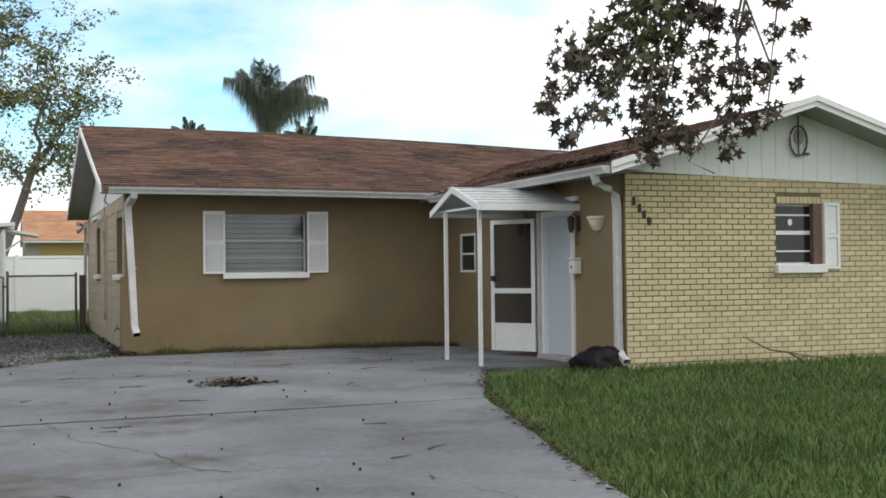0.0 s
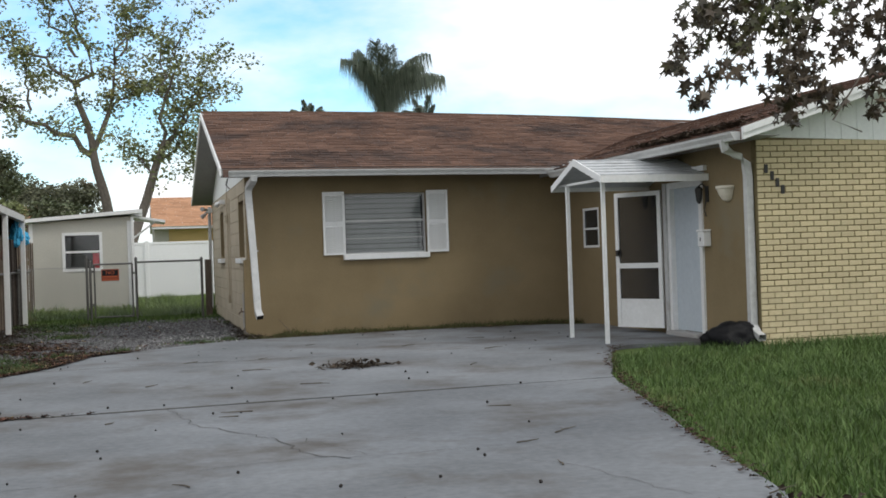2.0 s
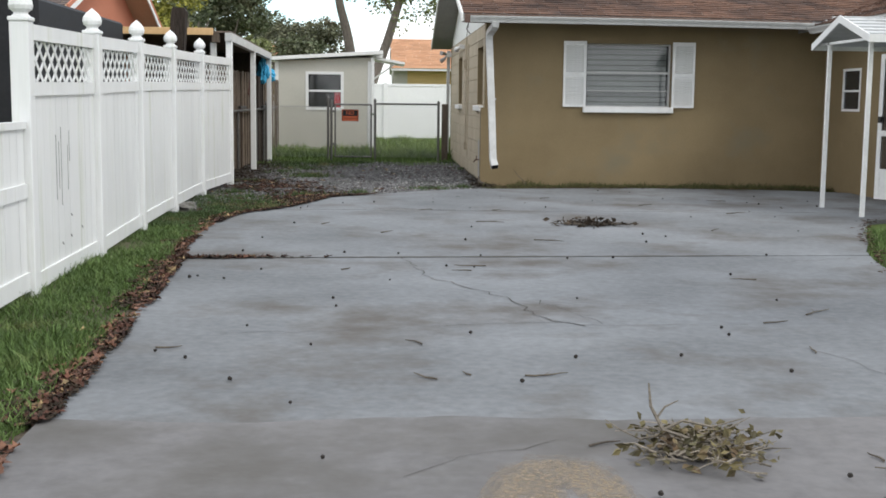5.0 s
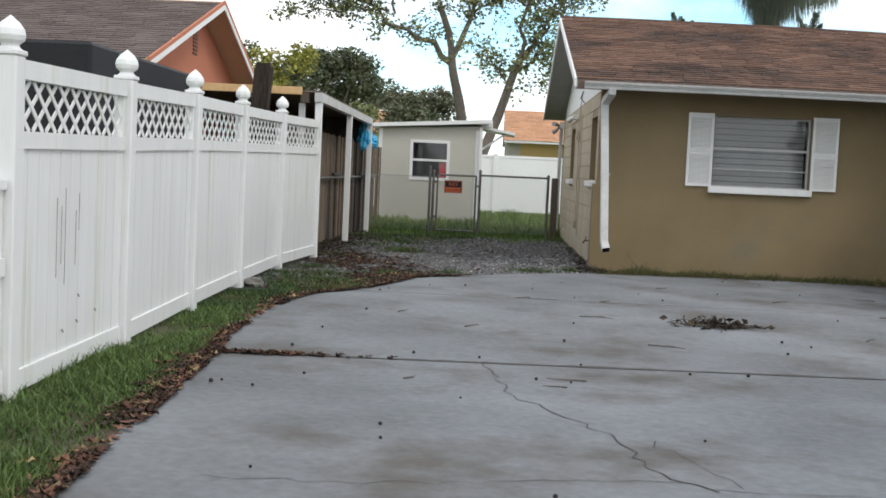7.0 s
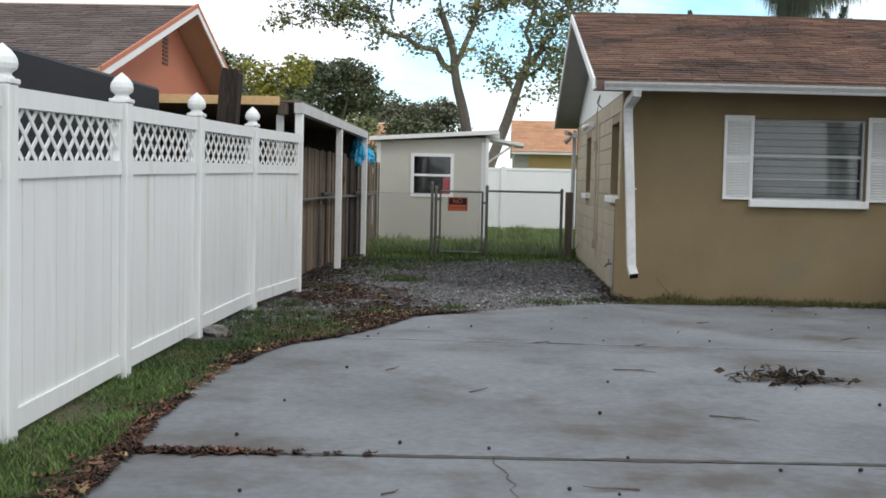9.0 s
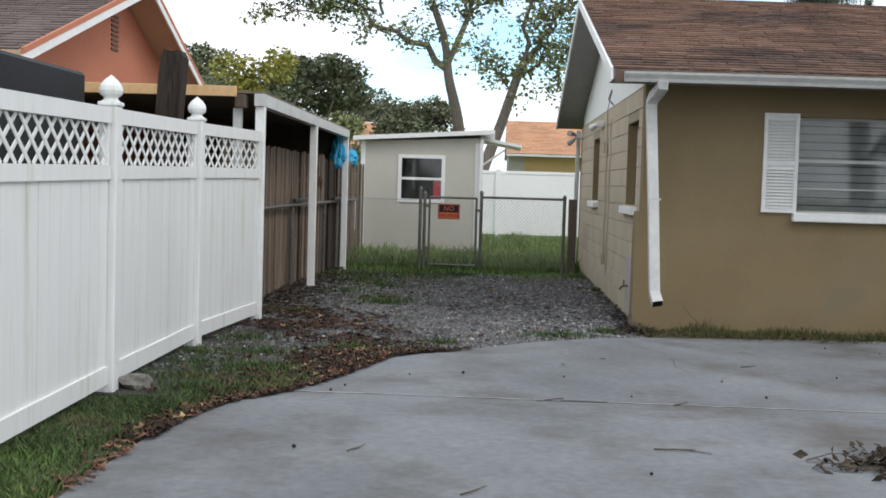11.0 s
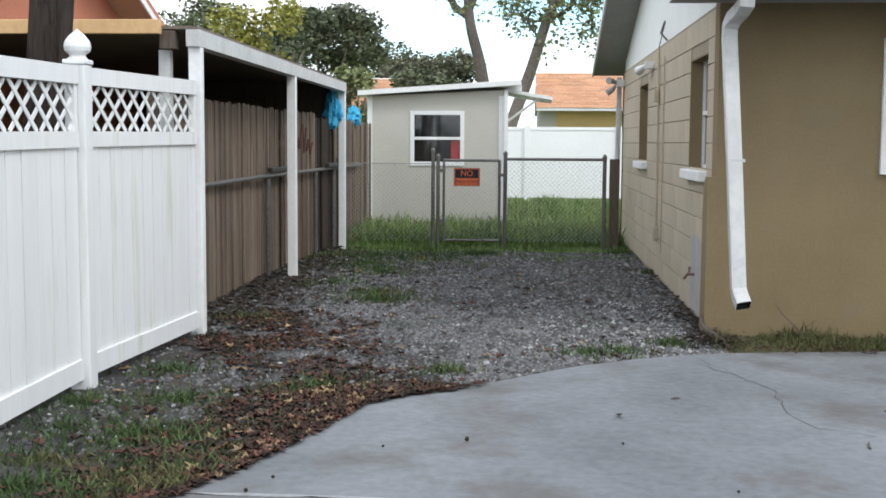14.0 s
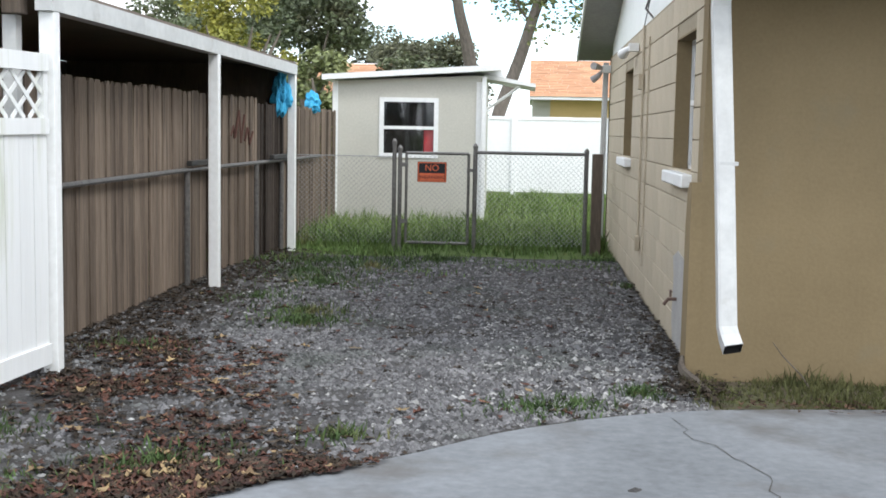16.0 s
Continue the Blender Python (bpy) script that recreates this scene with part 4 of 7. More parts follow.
part("junction_box", box(B(), -0.05, -0.002, 3.80, 3.90, 0.38, 0.52, 0.006), BLOCK, cond)
fl = thing("floodlight", "white twin floodlight under the eave", "lamp", (-0.1, 4.6, 2.3))
part("bracket", box(B(), -0.10, -0.002, 4.55, 4.65, 2.25, 2.33, 0.005), WHITE, fl)
part("lamp_head", tube(B(), [(-0.08, 4.6, 2.29), (-0.12, 4.85, 2.26), (-0.13, 4.95, 2.25)], [0.02, 0.045, 0.055], 10), WHITE, fl)
fl = thing("floodlight", "grey twin floodlight at the far wall corner", "lamp", (-0.1, 8.6, 2.3))
part("bracket", box(B(), -0.12, -0.002, 8.55, 8.65, 2.24, 2.34, 0.005), WHITE, fl)
for dy, dz in ((-0.12, 0.05), (0.04, -0.12)):
    part("lamp_head", tube(B(), [(-0.10, 8.6, 2.29), (-0.16, 8.6 + dy * 0.6, 2.28 + dz * 0.6), (-0.24, 8.6 + dy * 1.5, 2.27 + dz)], [0.015, 0.035, 0.05], 10), SOFFIT, fl)
part("downspout", duct(B(), [(-0.06, 8.72, 2.38), (-0.07, 8.7, 1.2), (-0.07, 8.7, 0.05)], 0.07, 0.06), GUTTER, house, "white far corner downspout")
sp = thing("garden_tap", "small brass garden tap low on the block wall", "tap", (-0.05, 1.0, 0.32))
part("spout", tube(B(), [(0.0, 1.0, 0.33), (-0.06, 1.0, 0.33), (-0.09, 1.0, 0.29)], 0.013, 6), BROWN, sp)
part("wheel", tube(B(), [(-0.045, 1.0, 0.345), (-0.045, 1.0, 0.38), (-0.045, 1.03, 0.385), (-0.045, 0.97, 0.385)], 0.009, 6), BROWN, sp)
sig = thing("cable_hook", "small metal cable bracket on the gable", "bracket", (-0.02, 3.6, 2.5))
part("hook", tube(B(), [(0.02, 3.5, 2.47), (-0.05, 3.5, 2.55), (-0.02, 3.4, 2.66)], 0.01, 6), STEEL, sig)
part("cable", tube(B(), [(-0.02, 3.4, 2.64), (-0.02, 3.7, 2.52), (-0.02, 3.9, 2.44)], 0.005, 5), IRON, sig)
bag = B()
bmesh.ops.create_icosphere(bag, subdivisions=4, radius=1)
for v in bag.verts:
    n1 = noise.noise(v.co * 1.6) * 0.28 + abs(noise.noise(v.co * 3.5)) * 0.28 + abs(noise.noise(v.co * 8)) * 0.12 - 0.1
    v.co = Vector((v.co.x * 0.36, v.co.y * 0.22, v.co.z * 0.24)) * (1 + n1 * 0.85)
    v.co += Vector((4.92, -6.10, 0.05))
    v.co.z = max(v.co.z, -0.03)
for f in bag.faces:
    f.smooth = True
solo("rubbish_bag", bag, BAG, "black plastic rubbish bag lying on the grass", "bag")


# ---------------------------------------------------------------- white vinyl fence
fence = thing("vinyl_fence", "white vinyl fence with lattice top and pointed post caps", "fence", (-3.9, -5, 0))
POSTS = [(-3.87, -10.38), (-3.88, -8.47), (-3.93, -6.50), (-3.96, -4.49), (-3.96, -2.31), (-3.81, -0.42)]
RISE = [-0.075, -0.05, -0.01, 0.015, 0.04, 0.055]      # how the top line climbs from post to post
T_RAIL, LAT0, LAT1, M_RAIL = 1.79, 1.425, 1.66, 1.335


def fence_post(x, y, top, capped):
    p = part("post", box(B(), x - 0.06, x + 0.06, y - 0.06, y + 0.06, -0.05, top, 0.006), VINYL, fence)
    if capped:
        b = B()
        box(b, x - 0.067, x + 0.067, y - 0.067, y + 0.067, top, top + 0.028, 0.006)
        lathe(b, [(0.062, top + 0.03), (0.045, top + 0.045), (0.045, top + 0.055), (0.07, top + 0.075), (0.076, top + 0.10), (0.07, top + 0.13), (0.045, top + 0.165), (0.02, top + 0.185), (0.003, top + 0.20)], x, y, 14)
        part("cap", b, VINYL, p)


def fence_panel(p0, p1, top, lattice=True, mid=M_RAIL, seed=0, g0=0.0, g1=0.0):
    (x0, y0), (x1, y1) = p0, p1
    L = math.hypot(x1 - x0, y1 - y0)
    d = ((x1 - x0) / L, (y1 - y0) / L)
    nrm = (d[1], -d[0])

    def slab(bm, u0, u1, z0, z1, t0, t1):
        def lift(u, z):
            return z + (g0 + (g1 - g0) * u / L) * min(1.0, 0.4 + 0.6 * z / 1.3)
        v = [bm.verts.new((x0 + d[0] * u + nrm[0] * t, y0 + d[1] * u + nrm[1] * t, lift(u, z))) for z in (z0, z1) for u, t in ((u0, t0), (u1, t0), (u1, t1), (u0, t1))]
        for f in ((3, 2, 1, 0), (4, 5, 6, 7), (0, 1, 5, 4), (1, 2, 6, 5), (2, 3, 7, 6), (3, 0, 4, 7)):
            bm.faces.new([v[i] for i in f])
        bmesh.ops.recalc_face_normals(bm, faces=bm.faces)
        return bm
    a, e_ = 0.07, L - 0.07
    r = random.Random(seed)
    part("rail", slab(B(), a, e_, 0.03, 0.145, -0.028, 0.028), VINYL, fence)
    part("rail", slab(B(), a, e_, mid, mid + 0.09, -0.028, 0.028), VINYL, fence)
    part("rail", slab(B(), a, e_, top - 0.10 if lattice else top - 0.045, top, -0.03, 0.03), VINYL, fence)
    if lattice:
        part("stile", slab(B(), a, a + 0.045, LAT0, top - 0.10, -0.02, 0.02), VINYL, fence)
        part("stile", slab(B(), e_ - 0.045, e_, LAT0, top - 0.10, -0.02, 0.02), VINYL, fence)
        b = B()
        u0, u1, z0, z1 = a + 0.045, e_ - 0.045, LAT0, top - 0.10
        for sign, t in ((0.78, 0.0), (-0.78, 0.006)):
            c = -4.0
            while c < 5.0:
                pts = []
                for u in (u0, u1):
                    z = sign * u + c
                    if z0 <= z <= z1:
                        pts.append((u, z))
                for z in (z0, z1):
                    u = (z - c) / sign
                    if u0 < u < u1:
                        pts.append((u, z))
                if len(pts) >= 2:
                    (ua, za), (ub, zb) = pts[0], pts[1]
                    q = math.hypot(ub - ua, zb - za)
                    if q > 0.03:
                        wx, wz = -(zb - za) / q * 0.0135, (ub - ua) / q * 0.0135
                        vs = [b.verts.new((x0 + d[0] * (u + k * wx) + nrm[0] * (t + s), y0 + d[1] * (u + k * wx) + nrm[1] * (t + s), z + k * wz))
                              for s in (-0.003, 0.003) for (u, z, k) in ((ua, za + g0 + (g1 - g0) * ua / L, -1), (ub, zb + g0 + (g1 - g0) * ub / L, -1), (ub, zb + g0 + (g1 - g0) * ub / L, 1), (ua, za + g0 + (g1 - g0) * ua / L, 1))]
                        for f in ((3, 2, 1, 0), (4, 5, 6, 7), (0, 1, 5, 4), (2, 3, 7, 6)):
                            b.faces.new([vs[i] for i in f])
                c += 0.148
        bmesh.ops.recalc_face_normals(b, faces=b.faces)
        part("lattice", b, VINYL, fence, "white diagonal lattice")
    n_ = 11
    bw = (e_ - a) / n_
    for zs in ((0.145, mid),) if lattice else ((0.145, mid), (mid + 0.09, top - 0.045)):
        for i in range(n_):
            t = r.uniform(-0.0015, 0.0015)
            part("board", slab(B(), a + bw * i + 0.003, a + bw * (i + 1) - 0.003, zs[0], zs[1], -0.011 + t, 0.011 + t), VINYL, fence)
        part("groove_backing", slab(B(), a, e_, zs[0], zs[1], -0.004, 0.004), GROOVE, fence)


for i, (p0, p1) in enumerate(zip(POSTS, POSTS[1:])):
    fence_panel(p0, p1, T_RAIL, seed=i, g0=RISE[i], g1=RISE[i + 1])
for i, (x, y) in enumerate(POSTS[:-1]):
    fence_post(x, y, 1.80 + RISE[i], True)
LOW = [(-3.80, -16.6), (-3.82, -14.4), (-3.84, -12.2), (-3.87, -10.38)]
for i, (p0, p1) in enumerate(zip(LOW, LOW[1:])):
    fence_panel(p0, p1, 1.10, lattice=False, mid=0.62, seed=20 + i)
    fence_post(*p0, 1.16, True)
for (y, z0, z1) in ((-9.75, 0.55, 1.0), (-9.62, 0.50, 1.05), (-9.68, 0.62, 0.95), (-9.45, 0.6, 0.92), (-9.40, 0.8, 1.02)):
    w_ = 0.0028
    part("scratch", box(B(), -3.8475, -3.8445, y, y + w_, z0, z1), SCRAPE, fence, "dark vertical scrape mark")
for (y, z) in ((-9.4, 0.42), (-9.42, 0.27), (-9.65, 0.24), (-9.1, 0.3)):
    part("chip", prism(B(), [(y, z), (y + 0.035, z - 0.02), (y + 0.04, z - 0.012), (y + 0.018, z + 0.006)], "x", -3.8475, -3.844), SCRAPE, fence, "small dark chip")

# ---------------------------------------------------------------- carport and board fence of the neighbour
CP = [(-3.81, -0.42), (-3.86, 3.34), (-3.92, 7.1)]
carport = thing("carport", "flat-roofed carport with white posts and tan front board", "carport", (-5, 3, 0))
for i, (x, y) in enumerate(CP):
    part("post", box(B(), x - 0.045, x + 0.045, y - 0.045, y + 0.045, -0.05, 2.09, 0.004), WHITE, carport)
b = B()
prism(b, [(CP[0][0] - 0.05, CP[0][1] - 0.08), (CP[0][0] + 0.05, CP[0][1] - 0.08), (CP[2][0] + 0.05, CP[2][1] + 0.06), (CP[2][0] - 0.05, CP[2][1] + 0.06)], "z", 2.09, 2.21)
part("side_beam", b, GUTTER, carport)
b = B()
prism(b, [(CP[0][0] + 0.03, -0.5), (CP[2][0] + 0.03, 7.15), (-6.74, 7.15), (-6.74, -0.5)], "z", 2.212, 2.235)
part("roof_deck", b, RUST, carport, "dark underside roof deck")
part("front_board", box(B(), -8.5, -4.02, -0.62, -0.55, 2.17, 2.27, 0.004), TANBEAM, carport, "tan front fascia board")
# made-up dark boards close the gaps and stand in for the carport's shade
part("back_wall", box(B(), -6.74, -4.05, 7.152, 7.2, -0.05, 2.25), WOOD_DARK, carport, "dark board added at the back to keep the carport dark")
part("side_wall", box(B(), -6.79, -6.742, 5.6, 7.2, -0.05, 2.21), WOOD_DARK, carport, "dark board added at the side to keep the carport dark")
part("bracket", box(B(), -4.05, -3.94, -0.52, -0.40, 2.07, 2.20, 0.006), WOOD_DARK, carport)
part("inner_post", box(B(), -4.08, -4.0, -0.44, -0.36, -0.05, 2.07), GUTTER, carport)

bf = thing("board_fence", "weathered brown dog-eared board fence under the carport", "fence", (-4.2, 4, 0))
y = -0.33
k = 0
while y < 11.2:
    wd = rng.choice((0.09, 0.115, 0.14, 0.14, 0.165)) * rng.uniform(0.95, 1.05)
    top = 1.775 + rng.uniform(-0.012, 0.012) - (0.05 if y > 6 else 0)
    x = -4.26 + rng.uniform(-0.013, 0.013) + (0.25 * (y - 4) / 3 if 4 < y < 7 else (0.25 if y >= 7 else 0)) * 0.55
    b = B()
    prism(b, [(y, -0.04), (y + wd - 0.009, -0.04), (y + wd - 0.009, top - 0.03), (y + wd - 0.032, top), (y + 0.026, top), (y, top - 0.03)], "x", x - 0.009, x + 0.009)
    part("board", b, NEAR_BLACK_WOOD if 6.0 < y < 7.2 else WOOD, bf)
    y += wd
    k += 1
part("rail", box(B(), -4.32, -4.28, -0.3, 7.0, 0.4, 0.48), WOOD, bf)
part("rail", box(B(), -4.32, -4.28, -0.3, 7.0, 1.35, 1.43), WOOD, bf)
part("top_pipe", tube(B(), [(-4.21, -0.35, 1.03), (-4.19, 3.3, 1.05), (-4.08, 6.9, 1.06), (-4.06, 9.5, 1.06)], 0.022, 8), STEEL, bf, "dark galvanised top pipe")
for y, x in ((3.45, -4.2), (5.85, -4.12), (7.0, -4.08)):
    part("pipe_post", tube(B(), [(x, y, -0.05), (x, y, 1.06)], 0.028, 8), STEEL, bf)
for y0, y1, x in ((3.4, 4.3, -4.17), (6.3, 7.5, -4.05)):
    part("gate_arm", box(B(), x - 0.02, x + 0.03, y0, y1, 1.085, 1.135, 0.006), IRON, bf, "black iron latch bar")
SCRAWL = mat("brown_paint_scrawl", (0.055, 0.022, 0.016), (0.10, 0.045, 0.032), 0.9, 6, 40, 0.1)
b = B()
for (ya, za), (yb, zb) in (((5.0, 1.36), (5.1, 1.46)), ((5.1, 1.46), (5.14, 1.33)), ((5.16, 1.34), (5.30, 1.62)), ((5.30, 1.62), (5.36, 1.28)), ((5.36, 1.28), (5.50, 1.58)), ((5.52, 1.3), (5.62, 1.44)), ((5.66, 1.42), (5.70, 1.26)), ((5.70, 1.26), (5.82, 1.40))):
    xa = -4.239 + 0.1375 * (ya - 4) / 3
    tube(b, [(xa, ya, za), (xa + 0.0458 * (yb - ya), yb, zb)], 0.013, 5)
part("scrawl", b, SCRAWL, bf, "brown painted scrawl on the boards")

bf.location.x += 0.055
cl = B()
bmesh.ops.create_icosphere(cl, subdivisions=4, radius=1)
for v in cl.verts:
    n1 = noise.noise(v.co * 2.5) * 0.5 + noise.noise(v.co * 7) * 0.22
    v.co = Vector((v.co.x * 0.09 * (1.2 - 0.5 * v.co.z), v.co.y * 0.10, v.co.z * 0.25)) * (1 + n1) + Vector((-4.03, 6.98, 1.86))
solo("hanging_cloth", cl, BLUE, "crumpled bright blue cloth hung at the carport post", "cloth")
cl = B()
bmesh.ops.create_icosphere(cl, subdivisions=3, radius=1)
for v in cl.verts:
    n1 = noise.noise(v.co * 2.5 + Vector((3, 1, 0))) * 0.5 + noise.noise(v.co * 7) * 0.22
    v.co = Vector((v.co.x * 0.10, v.co.y * 0.10, v.co.z * 0.14)) * (1 + n1) + Vector((-4.07, 9.3, 1.80))
solo("hanging_cloth", cl, BLUE, "crumpled bright blue cloth thrown over the board fence", "cloth")
pole = B()
prism(pole, [(-4.58, -0.05), (-4.38, -0.05), (-4.19, 2.40), (-4.22, 2.46), (-4.30, 2.45), (-4.36, 2.47), (-4.39, 2.38)], "y", -1.92, -1.72)
box(pole, -4.30, -4.24, -1.94, -1.90, 1.5, 2.1)
solo("timber_post", pole, NEAR_BLACK_WOOD, "weathered dark timber post behind the white fence", "post")

# black trailer behind the fence
tr = thing("box_trailer", "black enclosed box trailer parked behind the white fence", "trailer", (-6.3, -4, 0))
part("body", box(B(), -8.6, -5.0, -5.95, -2.0, 0.45, 2.24, 0.03), BLACK, tr)
part("chassis", box(B(), -8.4, -5.2, -6.6, -2.1, 0.32, 0.44), IRON, tr)
for y in (-4.4, -3.5):
    for x in (-5.06, -8.55):
        part("wheel", tube(B(), [(x - 0.1, y, 0.29), (x + 0.1, y, 0.29)], 0.34, 16), IRON, tr)

# neighbour's orange house
nb = thing("neighbour_house", "orange stucco house with grey-brown roof and white rake boards", "house", (-10, 2, 0))
NX_, NR_Y, NR_Z, NE_Y, NE_Z, NB_Y = -6.0, 3.22, 3.86, -0.95, 2.53, 6.65
b = B()
prism(b, [(NE_Y + 0.55, -0.05), (NB_Y - 0.55, -0.05), (NB_Y - 0.55, 2.66), (NR_Y, 3.74), (NE_Y + 0.55, 2.66)], "x", -18, NX_ - 0.42)
part("wall", b, ORANGE, nb)
b = B()
prism(b, [(NE_Y, NE_Z - 0.08), (NE_Y, NE_Z), (NR_Y, NR_Z), (NB_Y, NE_Z), (NB_Y, NE_Z - 0.08), (NR_Y, NR_Z - 0.10)], "x", -18.5, NX_)
nroof = part("roof", b, BEIGE, nb, "grey-brown shingle roof with tan soffit")
n_rise, n_run = NR_Z - NE_Z, NR_Y - NE_Y
shingles("shingles", nroof, (-18.5, NE_Y, NE_Z), (1, 0, 0), (0, n_run, n_rise), (0, -n_rise, n_run), 12.5, math.hypot(n_rise, n_run), lambda s, t: True, 9, SHINGLE_GREY)
for ya, za, yb, zb in ((NE_Y, NE_Z, NR_Y, NR_Z), (NR_Y + 0.002, NR_Z, NB_Y, NE_Z)):
    b = B()
    rake(b, NX_ + 0.002, NX_ + 0.03, ya, za + 0.02, yb, zb + 0.02, 0.06)
    part("rake_edge", b, ORANGE, nb)
    b = B()
    rake(b, NX_ + 0.002, NX_ + 0.025, ya, za - 0.042, yb, zb - 0.042, 0.09)
    part("rake_board", b, WHITE, nb)
b = B()
for k in range(8):
    box(b, NX_ - 0.43, NX_ - 0.405, 2.93, 3.19, 2.96 + 0.06 * k, 2.995 + 0.06 * k)
part("gable_vent", b, BROWN, nb)

# ---------------------------------------------------------------- chain-link gate line
def chain(bm, x0, x1, y, z0, z1, step=0.062):
    n_ = int((x1 - x0 + (z1 - z0)) / step)
    for i in range(n_):
        c = x0 - (z1 - z0) + i * step
        for flip in (0, 1):
            xa, za, xb, zb = c, z0, c + (z1 - z0), z1
            if xa < x0:
                za, xa = z0 + (x0 - xa), x0
            if xb > x1:
                zb, xb = z1 - (xb - x1), x1
            if xb - xa > 0.01:
                if flip:
                    xa, xb = x0 + x1 - xa, x0 + x1 - xb
                yy = y + (0.002 if flip else -0.002)
                tube(bm, [(xa, yy, za), (xb, yy, zb)], 0.0019, 3, False)
    return bm


GY = 7.42
clf = thing("chain_link_fence", "galvanised chain-link fence beside the gate", "fence", (-2, GY, 0))
for x, top in ((-2.70, 1.30), (-2.63, 1.22), (-1.70, 1.26), (-0.34, 1.22), (-4.02, 1.18)):
    p = part("post", tube(B(), [(x, GY, -0.05), (x, GY, top)], 0.028, 8), STEEL, clf)
    part("post_cap", lathe(B(), [(0.032, top - 0.02), (0.032, top + 0.01), (0.015, top + 0.035), (0.004, top + 0.045)], x, GY, 8), STEEL, p)
part("top_rail", tube(B(), [(-4.0, GY, 1.12), (-2.72, GY, 1.12)], 0.006, 6), WIRE, clf)
part("top_rail", tube(B(), [(-1.68, GY, 1.19), (-0.36, GY, 1.19)], 0.02, 8), STEEL, clf)
part("chain_link", chain(B(), -4.0, -2.72, GY, 0.05, 1.13), WIRE, clf)
part("chain_link", chain(B(), -1.67, -0.37, GY, 0.05, 1.18), WIRE, clf)
gate = thing("chain_link_gate", "closed chain-link garden gate with galvanised frame", "gate", (-2.1, GY, 0))
GX0, GX1 = -2.55, -1.78
for n_, pts in (("stile", [(GX0, GY, 0.06), (GX0, GY, 1.17)]), ("stile", [(GX1, GY, 0.06), (GX1, GY, 1.17)]), ("top_rail", [(GX0, GY, 1.17), (GX1, GY, 1.17)]), ("bottom_rail", [(GX0, GY, 0.06), (GX1, GY, 0.06)])):
    part(n_, tube(B(), pts, 0.019, 8), STEEL, gate)
part("chain_link", chain(B(), GX0 + 0.02, GX1 - 0.02, GY, 0.07, 1.16), WIRE, gate)
for z in (0.3, 1.0):
    part("hinge", box(B(), -2.63, GX0 + 0.02, GY - 0.03, GY + 0.03, z, z + 0.05), STEEL, gate)
part("latch", box(B(), GX1 - 0.02, -1.69, GY - 0.035, GY + 0.03, 0.95, 0.99), STEEL, gate)
sg = thing("warning_sign", "black and orange no-trespassing sign wired to the gate", "sign", (-2.22, GY, 0.94))
part("plate", box(B(), -2.41, -2.05, GY - 0.034, GY - 0.03, 0.815, 1.065), BLACK, sg)
part("border", frame_ring(B(), "x", -2.405, -2.055, GY - 0.037, GY - 0.0345, 0.82, 1.06, 0.012), ORANGE_INK, sg)


def word(text, x, z, size, y, parent, material):
    cu = bpy.data.curves.new("text", "FONT")
    cu.body, cu.size, cu.align_x, cu.extrude = text, size, "CENTER", 0.0006
    tmp = bpy.data.objects.new("text", cu)
    scene.collection.objects.link(tmp)
    me = bpy.data.meshes.new_from_object(tmp.evaluated_get(bpy.context.evaluated_depsgraph_get()))
    bpy.data.objects.remove(tmp)
    me.transform(pose(x, y, z, 90, 0, 0))
    me.materials.append(material)
    ob = new("lettering", me)
    hang(ob, parent)


word("NO", -2.23, 0.955, 0.11, GY - 0.037, sg, ORANGE_INK)
part("band", box(B(), -2.385, -2.075, GY - 0.0385, GY - 0.0345, 0.835, 0.925), ORANGE_INK, sg)
word("TRESPASSING", -2.23, 0.858, 0.052, GY - 0.041, sg, BLACK)
wp = B()
box(wp, -0.27, -0.14, GY - 0.05, GY + 0.05, -0.05, 1.2, 0.006)
solo("end_post", wp, WOOD_DARK, "dark timber post between gate and house wall", "post")

# ---------------------------------------------------------------- shed, far fence, far house
shed = thing("garden_shed", "grey-beige garden shed with lean-to roof and white trim", "shed", (-3, 12.5, 0))
SX0, SX1, SY = -4.17, -1.82, 11.6
b = wall_with_hole(B(), "x", SX0, SX1, SY, SY + 0.1, -0.1, 2.21, [(-3.43, -2.49, 1.01, 1.96)])
for v in b.verts:
    if v.co.z > 2.2:
        v.co.z += 0.11 * (v.co.x - SX0) / (SX1 - SX0)
part("wall", b, SHED, shed)
part("wall", box(B(), SX0, SX0 + 0.1, SY + 0.1, SY + 3, -0.1, 2.2), SHED, shed)
part("wall", box(B(), SX1 - 0.1, SX1, SY + 0.1, SY + 3, -0.1, 2.32), SHED, shed)
part("wall", box(B(), SX0, SX1, SY + 3, SY + 3.1, -0.1, 2.2), SHED, shed)
b = B()
prism(b, [(SX0 - 0.16, 2.215), (SX1 + 0.3, 2.40), (SX1 + 0.3, 2.49), (SX0 - 0.16, 2.30)], "y", SY - 0.18, SY + 3.3)
part("roof", b, WHITE, shed, "white lean-to roof with thick fascia")
for x in (SX0 - 0.012, SX1 - 0.075):
    part("corner_trim", box(B(), x, x + 0.087, SY - 0.014, SY - 0.002, -0.1, 2.22), WHITE, shed)
part("downpipe", duct(B(), [(SX1 + 0.05, SY - 0.05, 2.3), (SX1 + 0.05, SY - 0.05, 0.05)], 0.07, 0.06), WHITE, shed)
w = window(shed, "x", -3.43, -2.49, SY, 1, 1.01, 1.96, [(1.46, 0.05)], "white single-hung window with dark panes", blind=False, frame_w=0.07, depth=-0.02)
